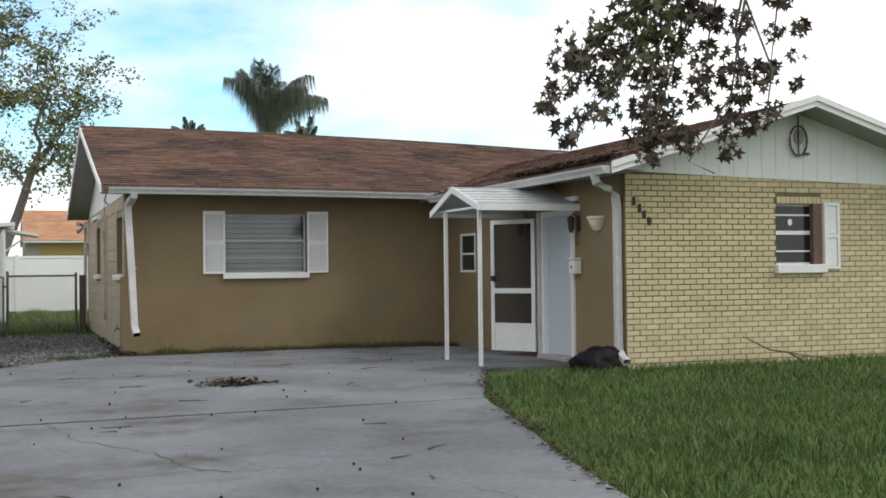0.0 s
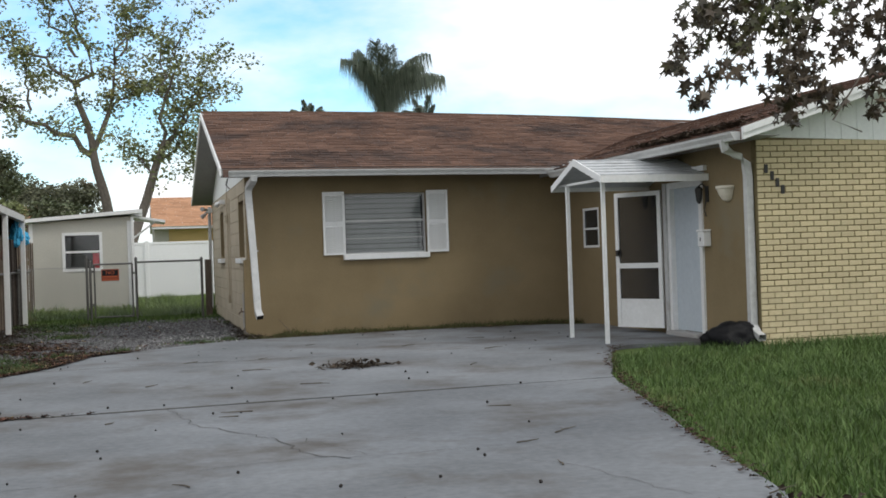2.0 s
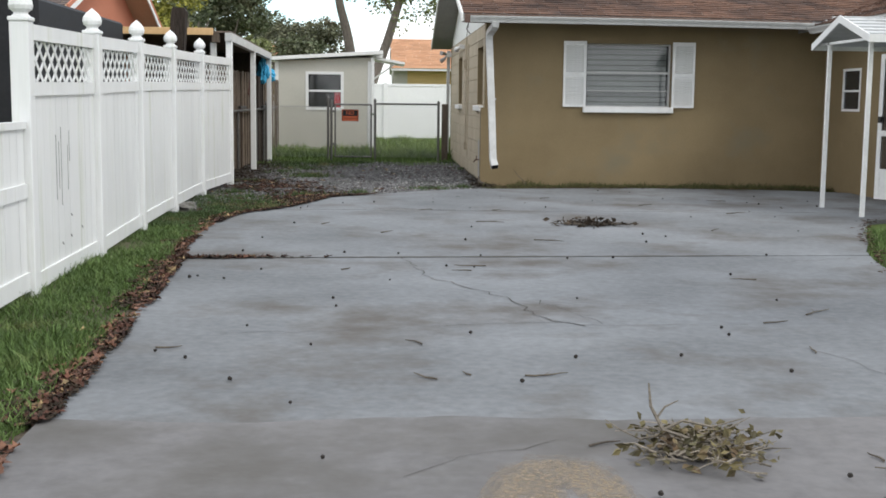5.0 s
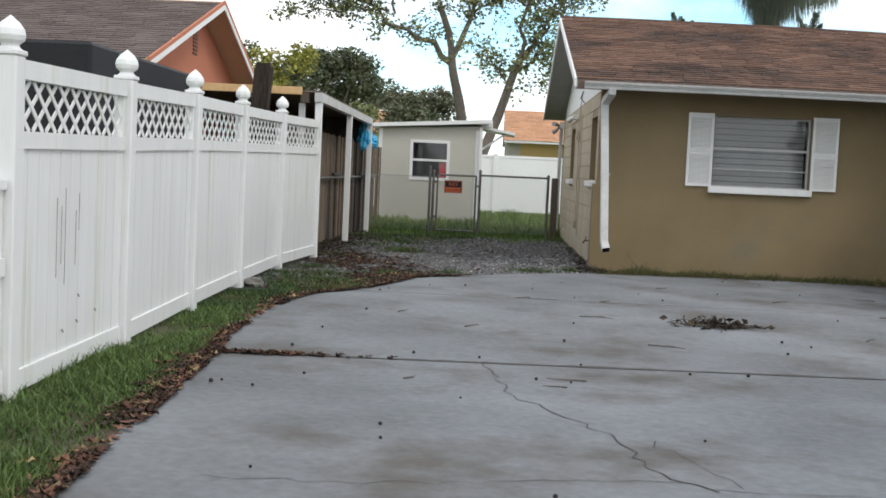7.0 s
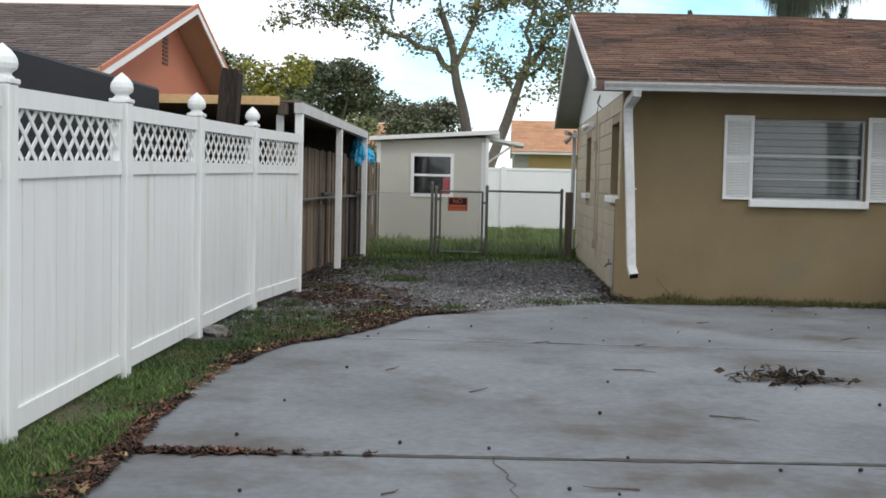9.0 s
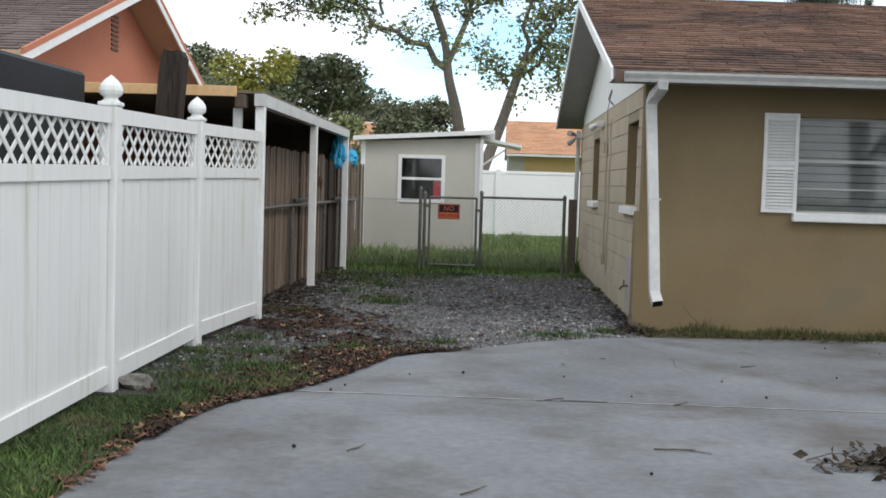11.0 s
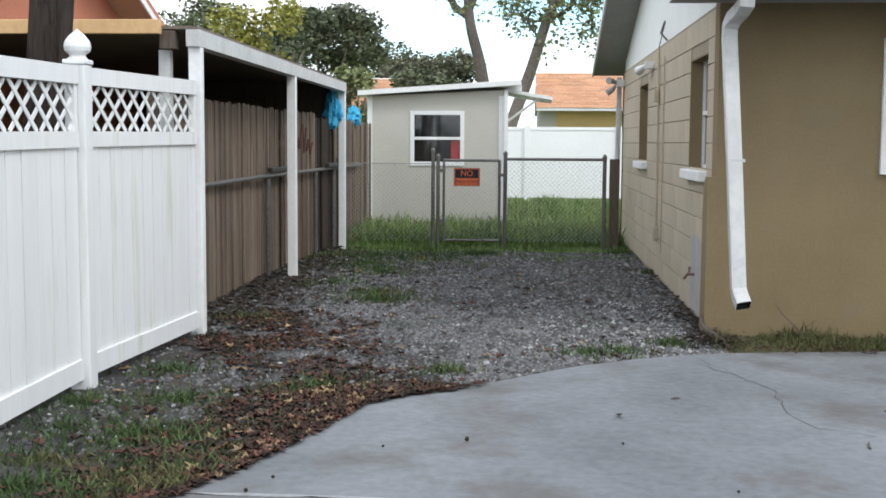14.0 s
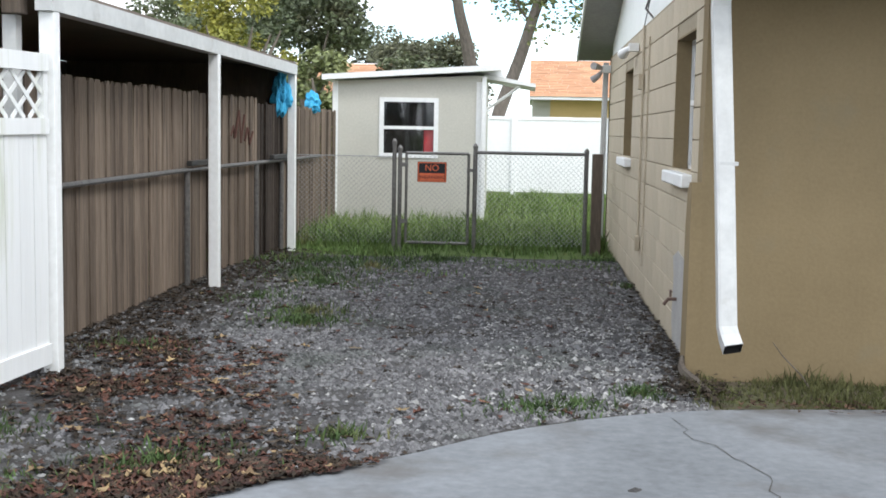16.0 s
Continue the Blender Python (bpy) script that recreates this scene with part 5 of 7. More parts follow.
part("red_cloth", box(B(), -2.72, -2.57, SY + 0.03, SY + 0.045, 1.06, 1.45), RED, w, "red cloth behind the glass")
b = B()
prism(b, [(SX1 + 0.02, 2.30), (SX1 + 0.85, 2.16), (SX1 + 0.85, 2.22), (SX1 + 0.02, 2.36)], "y", SY + 0.3, SY + 2.2)
part("awning", b, WHITE, shed, "small white side awning")
part("awning_brace", tube(B(), [(SX1 + 0.01, SY + 0.4, 1.75), (SX1 + 0.6, SY + 0.4, 2.18)], 0.025, 6), WHITE, shed)

# whiter than VINYL: open light on the far fence is painted into it
VINYL_SUNLIT = mat("sunlit_white_vinyl", (0.83, 0.83, 0.82), (0.88, 0.88, 0.87), 0.4, 1.0, 12, 0.02)
ff = thing("far_fence", "plain white vinyl fence behind the back lawn", "fence", (0, 20, 0))
for i in range(10):
    x = -5.8 + 2.2 * i
    part("post", box(B(), x - 0.065, x + 0.065, 19.93, 20.07, -0.1, 1.84, 0.006), VINYL_SUNLIT, ff)
    part("panel", box(B(), x + 0.066, x + 2.134, 19.985, 20.015, 0.08, 1.72), VINYL_SUNLIT, ff)
    part("rail", box(B(), x + 0.066, x + 2.134, 19.97, 20.03, 1.722, 1.80, 0.004), VINYL_SUNLIT, ff)

fh = thing("far_house", "yellow stucco house with orange-tan shingle roof", "house", (4, 36, 0))
part("wall", box(B(), -0.4, 14, 32.6, 40, -0.1, 2.6), YELLOW, fh)
part("side_wall", box(B(), -1.0, -0.402, 32.6, 40, -0.1, 2.62), SHED, fh)
b = B()
prism(b, [(31.9, 2.52), (31.9, 2.62), (36.3, 4.05), (40.7, 2.62), (40.7, 2.52), (36.3, 3.95)], "x", -1.1, 14.5)
froof = part("roof", b, WHITE, fh, "orange-tan shingle roof")
shingles("shingles", froof, (-1.1, 31.88, 2.62), (1, 0, 0), (0, 4.4, 1.43), (0, -1.43, 4.4), 15.6, 4.62, lambda s, t: True, 12, SHINGLE_TAN, 0.6, 0.2)
fh2 = thing("far_house", "house gable with orange-tan roof behind the carport", "house", (-9, 34, 0))
part("wall", box(B(), -12, -6.2, 30.5, 37, -0.1, 2.4), YELLOW, fh2)
b = B()
prism(b, [(29.9, 2.32), (29.9, 2.42), (33.6, 3.7), (37.6, 2.42), (37.6, 2.32), (33.6, 3.6)], "x", -12.5, -5.6)
froof2 = part("roof", b, WHITE, fh2, "orange-tan shingle roof")
shingles("shingles", froof2, (-12.5, 29.88, 2.42), (1, 0, 0), (0, 3.7, 1.28), (0, -1.28, 3.7), 6.9, 3.9, lambda s, t: True, 13, SHINGLE_TAN, 0.6, 0.2)


# ---------------------------------------------------------------- trees
def leaf_cloud(name, centres, count, size, seed, material, shape="oval", squash=1.0, droop=0.3, favour=2.0):
    """Leaves scattered round centres [(x, y, z, radius)], each a bent two-quad blade or a star."""
    r = np.random.default_rng(seed)
    cs = np.array([c[:3] for c in centres])
    rad = np.array([c[3] for c in centres])
    pick = r.choice(len(cs), count, p=rad ** favour / (rad ** favour).sum())
    d = r.normal(size=(count, 3))
    d /= np.linalg.norm(d, axis=1)[:, None]
    pos = cs[pick] + d * (rad[pick] * r.uniform(0.25, 1.0, count) ** 0.6)[:, None] * np.array([1, 1, squash])
    ax = r.normal(size=(count, 3)) * np.array([1, 1, 0.5]) + np.array([0, 0, -droop])
    ax /= np.linalg.norm(ax, axis=1)[:, None]
    sd = np.cross(ax, r.normal(size=(count, 3)))
    sd /= np.linalg.norm(sd, axis=1)[:, None]
    nm = np.cross(ax, sd)
    L = size * r.uniform(0.6, 1.25, count)
    verts, faces = [], []
    if shape == "star":
        # five-pointed lobed leaf
        ang = np.radians([0, 32, 62, 96, 130, 180, 230, 264, 298, 328])
        rr = np.array([1.0, 0.38, 0.92, 0.36, 0.72, 0.18, 0.72, 0.36, 0.92, 0.38])
        for i in range(count):
            base = len(verts)
            for a_, q in zip(ang, rr):
                p = pos[i] + (ax[i] * math.cos(a_) + sd[i] * math.sin(a_)) * q * L[i] * 0.6 - nm[i] * 0.12 * L[i] * q * abs(math.sin(a_))
                verts.append(tuple(p))
            faces.append(tuple(range(base, base + 10)))
    else:
        w = L * 0.30
        P = np.stack([pos, pos + ax * (L * 0.45)[:, None] + sd * w[:, None] + nm * (0.1 * L)[:, None], pos + ax * L[:, None], pos + ax * (L * 0.45)[:, None] - sd * w[:, None] + nm * (0.1 * L)[:, None]], 1).reshape(-1, 3)
        verts = P.tolist()
        faces = [(4 * i, 4 * i + 1, 4 * i + 2, 4 * i + 3) for i in range(count)]
    return raw(name, verts, faces, material)


def limb_points(a, b, bend, seed, k=6):
    r = random.Random(seed)
    a, b = Vector(a), Vector(b)
    out = []
    for i in range(k + 1):
        t = i / k
        j = bend * math.sin(math.pi * t)
        out.append(a.lerp(b, t) + Vector((r.uniform(-1, 1) * j, r.uniform(-1, 1) * j, r.uniform(-0.3, 1) * j)))
    return out


def tree(name, label, trunk, r0, limbs, leaf_count, leaf_size, leaf_mat, seed, leaf_rad=0.55, shape="oval"):
    """trunk: points; limbs: (start, end, radius). Twigs sprout along the limbs, leaves gather on the twigs."""
    r = random.Random(seed)
    t = thing(name, label, "tree", trunk[0])
    b = B()
    line = smooth_line(trunk, 4)
    tube(b, line, [r0 * (1 - 0.45 * i / (len(line) - 1)) for i in range(len(line))], 10)
    part("trunk", b, BARK, t)
    tips = []
    for i, (s, e_, rad) in enumerate(limbs):
        b = B()
        pts = limb_points(s, e_, 0.16 * (Vector(e_) - Vector(s)).length * 0.5, seed * 50 + i, 8)
        tube(b, pts, [rad * (1 - 0.75 * k / 8) for k in range(9)], 6, False)
        for k in range(2, 9):
            for _ in range(3):
                d = Vector((r.uniform(-1, 1), r.uniform(-1, 1), r.uniform(-0.35, 0.8))) * r.uniform(0.5, 1.5) * (0.5 + 0.5 * k / 8)
                end = pts[k] + d
                mid = pts[k].lerp(end, 0.5) + Vector((0, 0, 0.12))
                tube(b, [pts[k], mid, end], [rad * 0.22, rad * 0.14, rad * 0.05], 4, False)
                tips += [(*mid, leaf_rad * 0.7), (*end, leaf_rad * r.uniform(0.6, 1.1))]
        part("limb", b, BARK, t)
    tips = [c for c in tips if r.random() < 0.7]
    crown = leaf_cloud("crown", tips, leaf_count, leaf_size, seed, leaf_mat, shape, 0.75)
    hang(crown, t)
    tagged(crown, kind="stuff")
    return t


tree("shade_tree", "tall thin-crowned tree with grey forked trunk behind the shed",
     [(-2.35, 24.5, -0.1), (-2.5, 24.5, 1.8), (-2.7, 24.5, 3.4), (-3, 24.5, 4.6), (-3.1, 24.5, 5.4)], 0.22,
     [((-3.05, 24.5, 5.2), (-3.75, 24.6, 10.4), 0.13), ((-3.05, 24.5, 5.1), (-1.65, 24.2, 9.6), 0.10), ((-3.05, 24.5, 4.9), (-6.25, 24.0, 6.9), 0.12),
      ((-5.85, 24.0, 6.8), (-9.45, 23.6, 7.6), 0.06), ((-3.45, 24.5, 7.4), (-7.05, 24.8, 9.6), 0.07), ((-2.65, 24.5, 6.5), (-0.65, 24.0, 7.6), 0.05), ((-5.25, 24.2, 6.6), (-8.25, 23.8, 6.3), 0.05),
      ((-3.55, 24.5, 8.4), (-5.25, 24.2, 11.0), 0.06), ((-2.05, 24.3, 8.4), (-0.85, 24.4, 10.4), 0.05), ((-5.05, 24.2, 6.5), (-5.45, 24.0, 8.8), 0.05)],
     9400, 0.15, LEAF, 1, 0.5)
tree("shade_tree", "leaning thin-crowned tree with a single grey trunk by the far fence",
     [(-2.1, 22, -0.1), (-1.9, 22, 1.6), (-1.35, 22, 3.2), (-0.95, 22, 4.5), (-0.65, 22, 5.2)], 0.19,
     [((-0.7, 22, 5.0), (0.45, 22, 6.6), 0.10), ((-0.75, 22, 5.0), (-0.65, 22, 8.6), 0.08), ((-0.15, 22, 5.8), (0.95, 22, 8.0), 0.05), ((-0.65, 22, 6.6), (0.35, 22, 9.4), 0.05), ((0.25, 22, 6.3), (1.05, 22, 6.9), 0.04), ((-1.02, 22, 4.4), (0.45, 21.8, 5.4), 0.05), ((-1.11, 22, 4.1), (-2.25, 22, 5.2), 0.04), ((-0.35, 22, 5.6), (0.02, 21.8, 4.0), 0.03)],
     5800, 0.145, LEAF, 2, 0.48)


def bushy(name, label, base, height, wide, count, material, seed, leaf_size=0.22, low=0.28):
    """A dense far tree: short trunk, limbs, and leaves in uneven clumps."""
    r = random.Random(seed)
    x, y, z = base
    t = thing(name, label, "tree", base)
    b = B()
    tube(b, [(x, y, z - 0.1), (x + 0.1, y, z + height * 0.35), (x, y, z + height * 0.6)], [0.2, 0.15, 0.08], 8)
    for i in range(7):
        a = 2 * math.pi * i / 7
        tube(b, [(x, y, z + height * 0.35), (x + math.cos(a) * wide * 0.3, y + math.sin(a) * wide * 0.3, z + height * 0.6), (x + math.cos(a) * wide * 0.42, y + math.sin(a) * wide * 0.42, z + height * 0.75)], [0.09, 0.06, 0.02], 5)
    part("trunk", b, BARK, t)
    cl = []
    for _ in range(48):
        a, q, h_ = r.uniform(0, 6.283), r.uniform(0.1, 0.5) * wide, r.uniform(low, 0.95)
        s = math.sqrt(max(0.05, 1 - (2 * h_ - 1.15) ** 2))
        cl.append((x + math.cos(a) * q * s, y + math.sin(a) * q * s, z + h_ * height, r.uniform(0.10, 0.19) * wide))
    c = leaf_cloud("crown", cl, count, leaf_size, seed, material, "oval", 0.8)
    hang(c, t)
    tagged(c, kind="stuff")


bushy("dense_tree", "dark green rounded tree behind the carport", (-7.7, 27, 0), 5.5, 3.8, 10000, LEAF_DARK, 11, 0.16, 0.70)
bushy("dense_tree", "dark green low tree behind the carport", (-9.9, 27.5, 0), 4.9, 4.0, 9000, LEAF_DARK, 18, 0.17)
bushy("dense_tree", "yellow-green small tree behind the carport", (-8.5, 22, 0), 5.1, 3.0, 10000, LEAF_GOLD, 12, 0.14)
bushy("dense_tree", "reddish green tree behind the far roofs", (-7.0, 38, 0), 5.1, 4.4, 12000, LEAF_RUST, 13, 0.17)
bushy("dense_tree", "dark leafy tree behind the far roofs", (-4.7, 36, 0), 4.7, 4.2, 11000, LEAF_RUST, 14, 0.18)
bushy("dense_tree", "brownish green tree behind the far roofs", (-6.0, 39, 0), 4.9, 3.8, 9000, LEAF_RUST, 19, 0.18)
bushy("dense_tree", "green leafy shrub beside the shed", (-5.1, 16, 0), 3.2, 1.4, 3000, LEAF, 15, 0.14)
bushy("dense_tree", "dark green tree far behind the orange house", (-13.4, 34, 0), 6.6, 4.6, 9000, LEAF_DARK, 16, 0.2)
bushy("dense_tree", "dark green hedge tree behind the shed", (-4.7, 30, 0), 3.7, 3.0, 7500, LEAF_DARK, 17, 0.17)


def palm(name, label, base, crown_z, frond, count, seed, lopsided=False):
    """Fronds rise steeply, arch over, and carry two rows of long hanging leaflets."""
    r = random.Random(seed)
    x, y, z = base
    t = thing(name, label, "palm", base)
    b = B()
    tube(b, [(x, y, -0.1), (x + 0.1, y, crown_z * 0.5), (x, y, crown_z)], [0.2, 0.15, 0.12], 10)
    part("trunk", b, BARK, t)
    for i in range(count):
        a = 2 * math.pi * i / count + r.uniform(-0.3, 0.3)
        spread = r.choice((0.2, 0.34, 0.46, 0.56, 0.66))
        if lopsided:          # fronds fan unevenly left and right to fit the outline the camera sees
            a, spread = (r.gauss(0, 0.7), r.uniform(0.3, 0.68)) if i % 2 else (r.gauss(math.pi, 0.9), r.uniform(0.15, 0.42))
        L = frond * r.uniform(0.85, 1.1)
        rib = []
        for k in range(13):
            s = k / 12
            out = L * spread * (0.45 * s + 0.75 * s * s)
            rib.append(Vector((x + math.cos(a) * out, y + math.sin(a) * out, crown_z + L * ((1.12 - 0.35 * spread) * s - (0.14 + 0.34 * spread) * s ** 3))))
        b = B()
        tube(b, rib, [0.028 * (1 - 0.8 * k / 12) for k in range(13)], 4, False)
        for k in range(2, 13):
            d = (rib[k] - rib[k - 1]).normalized()
            side = d.cross(Vector((math.cos(a), math.sin(a), 0.4)))
            side = side.normalized() if side.length > 0.05 else Vector((-math.sin(a), math.cos(a), 0))
            for j in range(7):
                p = rib[k - 1].lerp(rib[k], j / 7)
                for sgn in (-1, 1):
                    ll = (0.36 if lopsided else 0.27) * L * (0.55 + 0.6 * math.sin(math.pi * min(1, k / 13))) * r.uniform(0.7, 1.15)
                    q = p + (side * sgn * r.uniform(0.3, 0.6) + d * 0.5) * ll * 0.5
                    e_ = q + (side * sgn * 0.12 + d * 0.12 + Vector((0, 0, -1.0))) * ll * r.uniform(0.6, 0.95)
                    w_ = d * 0.010
                    v = [b.verts.new(c) for c in (p - w_, p + w_, q + w_ * 1.3, q - w_ * 1.3, e_)]
                    b.faces.new((v[0], v[1], v[2], v[3])), b.faces.new((v[3], v[2], v[4]))
        part("frond", b, PALM, t)


palm("palm", "feathery palm rising behind the brown roof", (5.2, 14.2, 0), 4.95, 2.3, 26, 1, True)
palm("palm", "small palm crown just above the roof ridge", (6.5, 14.8, 0), 4.45, 1.35, 14, 2)
palm("palm", "small palm crown just above the roof ridge", (3.2, 15, 0), 4.75, 0.95, 10, 3)

# overhanging gum tree at the lawn
gum = thing("gum_tree", "gum tree branch with purple-green star leaves over the lawn", "tree", (6.6, -14.2, 0))
b = B()
tube(b, smooth_line([(6.6, -14.2, -0.1), (6.55, -14.2, 2), (6.3, -14.1, 4.2), (6.0, -14.0, 6.5)], 4), [0.26, 0.25, 0.25, 0.24, 0.24, 0.23, 0.22, 0.22, 0.21, 0.2, 0.19, 0.18, 0.17], 12)
part("trunk", b, BARK, gum)
b = B()
sprays = []
# hanging sprays are placed to fit the camera's first view
FIRST_EYE = Vector((-1.725, -18.70, 1.216))
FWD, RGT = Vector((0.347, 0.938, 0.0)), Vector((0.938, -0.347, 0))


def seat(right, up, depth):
    """A place to the right of, above and ahead of the camera's first position."""
    return FIRST_EYE + FWD * depth * 1.06 + RGT * right + Vector((0, 0, up))


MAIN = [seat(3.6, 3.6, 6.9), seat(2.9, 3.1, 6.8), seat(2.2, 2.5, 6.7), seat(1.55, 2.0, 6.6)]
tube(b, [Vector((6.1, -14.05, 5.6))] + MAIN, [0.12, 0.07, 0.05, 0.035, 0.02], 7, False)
gr = random.Random(5)
HANG = [((1.35, 1.75), (0.64, 0.98)), ((1.5, 1.9), (0.75, 0.76)), ((1.6, 1.9), (1.18, 0.82)), ((1.7, 2.0), (1.30, 0.72)), ((1.9, 2.2), (1.72, 0.69)), ((2.0, 2.3), (1.9, 0.88)),
        ((1.6, 1.9), (1.05, 1.15)), ((1.45, 1.8), (0.80, 1.25)), ((2.2, 2.4), (2.10, 1.26)), ((1.75, 2.0), (1.45, 1.2)), ((1.85, 2.1), (1.62, 1.15))]
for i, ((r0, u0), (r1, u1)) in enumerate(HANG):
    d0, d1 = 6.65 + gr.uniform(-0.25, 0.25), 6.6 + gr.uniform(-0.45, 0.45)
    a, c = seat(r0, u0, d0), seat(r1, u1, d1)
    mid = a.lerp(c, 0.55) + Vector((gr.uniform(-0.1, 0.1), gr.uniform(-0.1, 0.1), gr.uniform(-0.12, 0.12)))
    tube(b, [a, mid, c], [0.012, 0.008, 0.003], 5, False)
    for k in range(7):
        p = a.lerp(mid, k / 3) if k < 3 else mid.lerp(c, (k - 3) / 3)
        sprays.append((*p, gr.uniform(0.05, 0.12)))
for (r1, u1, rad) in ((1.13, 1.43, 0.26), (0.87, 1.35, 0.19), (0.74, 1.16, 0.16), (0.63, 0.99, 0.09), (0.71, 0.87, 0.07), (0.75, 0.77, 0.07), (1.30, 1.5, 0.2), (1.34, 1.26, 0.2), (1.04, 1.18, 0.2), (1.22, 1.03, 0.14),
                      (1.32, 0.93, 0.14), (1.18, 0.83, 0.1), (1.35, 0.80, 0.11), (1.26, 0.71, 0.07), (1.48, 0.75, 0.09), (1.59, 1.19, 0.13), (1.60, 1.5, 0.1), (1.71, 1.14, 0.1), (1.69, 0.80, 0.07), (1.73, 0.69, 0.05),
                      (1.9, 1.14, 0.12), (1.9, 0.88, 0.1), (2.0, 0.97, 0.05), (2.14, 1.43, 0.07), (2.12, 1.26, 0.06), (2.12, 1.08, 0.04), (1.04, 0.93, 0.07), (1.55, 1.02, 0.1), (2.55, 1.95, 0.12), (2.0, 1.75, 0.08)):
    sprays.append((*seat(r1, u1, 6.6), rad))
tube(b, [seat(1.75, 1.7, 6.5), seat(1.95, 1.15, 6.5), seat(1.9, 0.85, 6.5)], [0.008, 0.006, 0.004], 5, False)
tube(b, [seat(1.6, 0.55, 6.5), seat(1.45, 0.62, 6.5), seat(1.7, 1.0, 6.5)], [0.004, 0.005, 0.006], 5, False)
part("limb", b, BARK, gum)
high = []
for i in range(8):
    a_ = 2 * math.pi * i / 8
    b = B()
    end = Vector((6.1 + 1.7 * math.cos(a_), -14.0 + 1.7 * math.sin(a_), 7.2 + 0.5 * (i % 3)))
    pts = limb_points((6.05, -14.0, 6.2), end, 0.25, 300 + i, 5)
    tube(b, pts, [0.09, 0.075, 0.06, 0.045, 0.03, 0.012], 6, False)
    part("limb", b, BARK, gum)
    high += [(*q, 0.6) for q in pts[2:]] + [(*(end + Vector((0, 0, 0.7))), 0.7)]
c = leaf_cloud("crown", high, 3000, 0.16, 16, LEAF_GUM, "star", 0.9, 0.8)
hang(c, gum)
tagged(c, kind="stuff")
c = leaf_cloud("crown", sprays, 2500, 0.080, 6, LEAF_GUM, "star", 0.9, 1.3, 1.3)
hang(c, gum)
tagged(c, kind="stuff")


# ---------------------------------------------------------------- grass, weeds, stones, leaves
def blades(name, spots, heights, material, label, seed, wide=0.006, lean=0.5):
    r = np.random.default_rng(seed)
    P = np.array(spots)
    k = len(P)
    h_ = np.asarray(heights) * r.uniform(0.55, 1.2, k)
    a = r.uniform(0, 2 * math.pi, k)
    sx, sy = np.cos(a) * wide, np.sin(a) * wide
    la = r.uniform(0, 2 * math.pi, k)
    ln = r.uniform(0.1, lean, k) * h_
    mx, my = P[:, 0] + np.cos(la) * ln * 0.35, P[:, 1] + np.sin(la) * ln * 0.35
    tx, ty = P[:, 0] + np.cos(la) * ln, P[:, 1] + np.sin(la) * ln
    z = P[:, 2]
    V = np.stack([np.stack([P[:, 0] - sx, P[:, 1] - sy, z], 1), np.stack([P[:, 0] + sx, P[:, 1] + sy, z], 1),
                  np.stack([mx + sx * 0.8, my + sy * 0.8, z + h_ * 0.6], 1), np.stack([mx - sx * 0.8, my - sy * 0.8, z + h_ * 0.6], 1),
                  np.stack([tx, ty, z + h_], 1)], 1).reshape(-1, 3)
    f = []
    for i in range(k):
        f += [(5 * i, 5 * i + 1, 5 * i + 2, 5 * i + 3), (5 * i + 3, 5 * i + 2, 5 * i + 4)]
    ob = raw(name, V.tolist(), f, material)
    return tagged(ob, label, "grass", kind="stuff")


def edge_x(line, y):
    for p, q in zip(line, line[1:]):
        lo_, hi_ = sorted((p.y, q.y))
        if lo_ <= y <= hi_ and hi_ > lo_:
            return p.x + (q.x - p.x) * (y - p.y) / (q.y - p.y)
    return None


def inside_drive(x, y):
    hit = False
    for (ax, ay), (bx, by) in zip(OUTLINE, OUTLINE[1:] + OUTLINE[:1]):
        if (ay > y) != (by > y) and x < ax + (bx - ax) * (y - ay) / (by - ay):
            hit = not hit
    return hit


gr = random.Random(21)
TWIG_DARK = mat("dark_twig_bark", (0.045, 0.036, 0.028), (0.11, 0.09, 0.07), 0.9, 6, 60, 0.3)
SOIL_LEAF = mat("rotting_leaf", (0.022, 0.017, 0.013), (0.06, 0.045, 0.032), 0.9, 3, 12, 0, island=0.5, spec=0.15)
PALE_STONE = mat("pale_chip", (0.20, 0.197, 0.19), (0.36, 0.355, 0.34), 0.8, 8, 60, 0.2, island=0.35)
BLADE_VERGE = mat("verge_blade", (0.034, 0.060, 0.020), (0.074, 0.112, 0.038), 0.65, 0.9, 4, 0, island=0.5, mark=(0.15, 0.13, 0.06), mark_scale=1.6, mark_from=0.55, spec=0.2)
# lawn
spots, hs = [], []
while len(spots) < 80000:
    y = -16.5 + 10.3 * gr.random() ** 0.85
    x = gr.uniform(1.0, 11.0)
    ex = edge_x(RIGHT_EDGE, y)
    if ex is None or y > BY - 0.02 and x > WX - 0.03 or x < ex + gr.uniform(-0.06, 0.05):
        continue
    if gr.random() > 1.25 - 0.07 * abs(x - 4):
        continue
    spots.append((x, y, -0.05))
    hs.append((0.095 + 0.05 * noise.noise(Vector((x * 0.8, y * 0.8, 0)))) * (0.8 if x < ex + 0.3 else 1.0) + 0.05 * min(1.0, max(0.0, (y + 9.0) / 2.4)) * (1 if x > ex + 0.4 else 0.2))
blades("lawn_grass", spots, hs, BLADE, "shaggy green lawn grass beside the driveway", 1, 0.005, 0.9)
# back yard and tufts on gravel
spots, hs = [], []
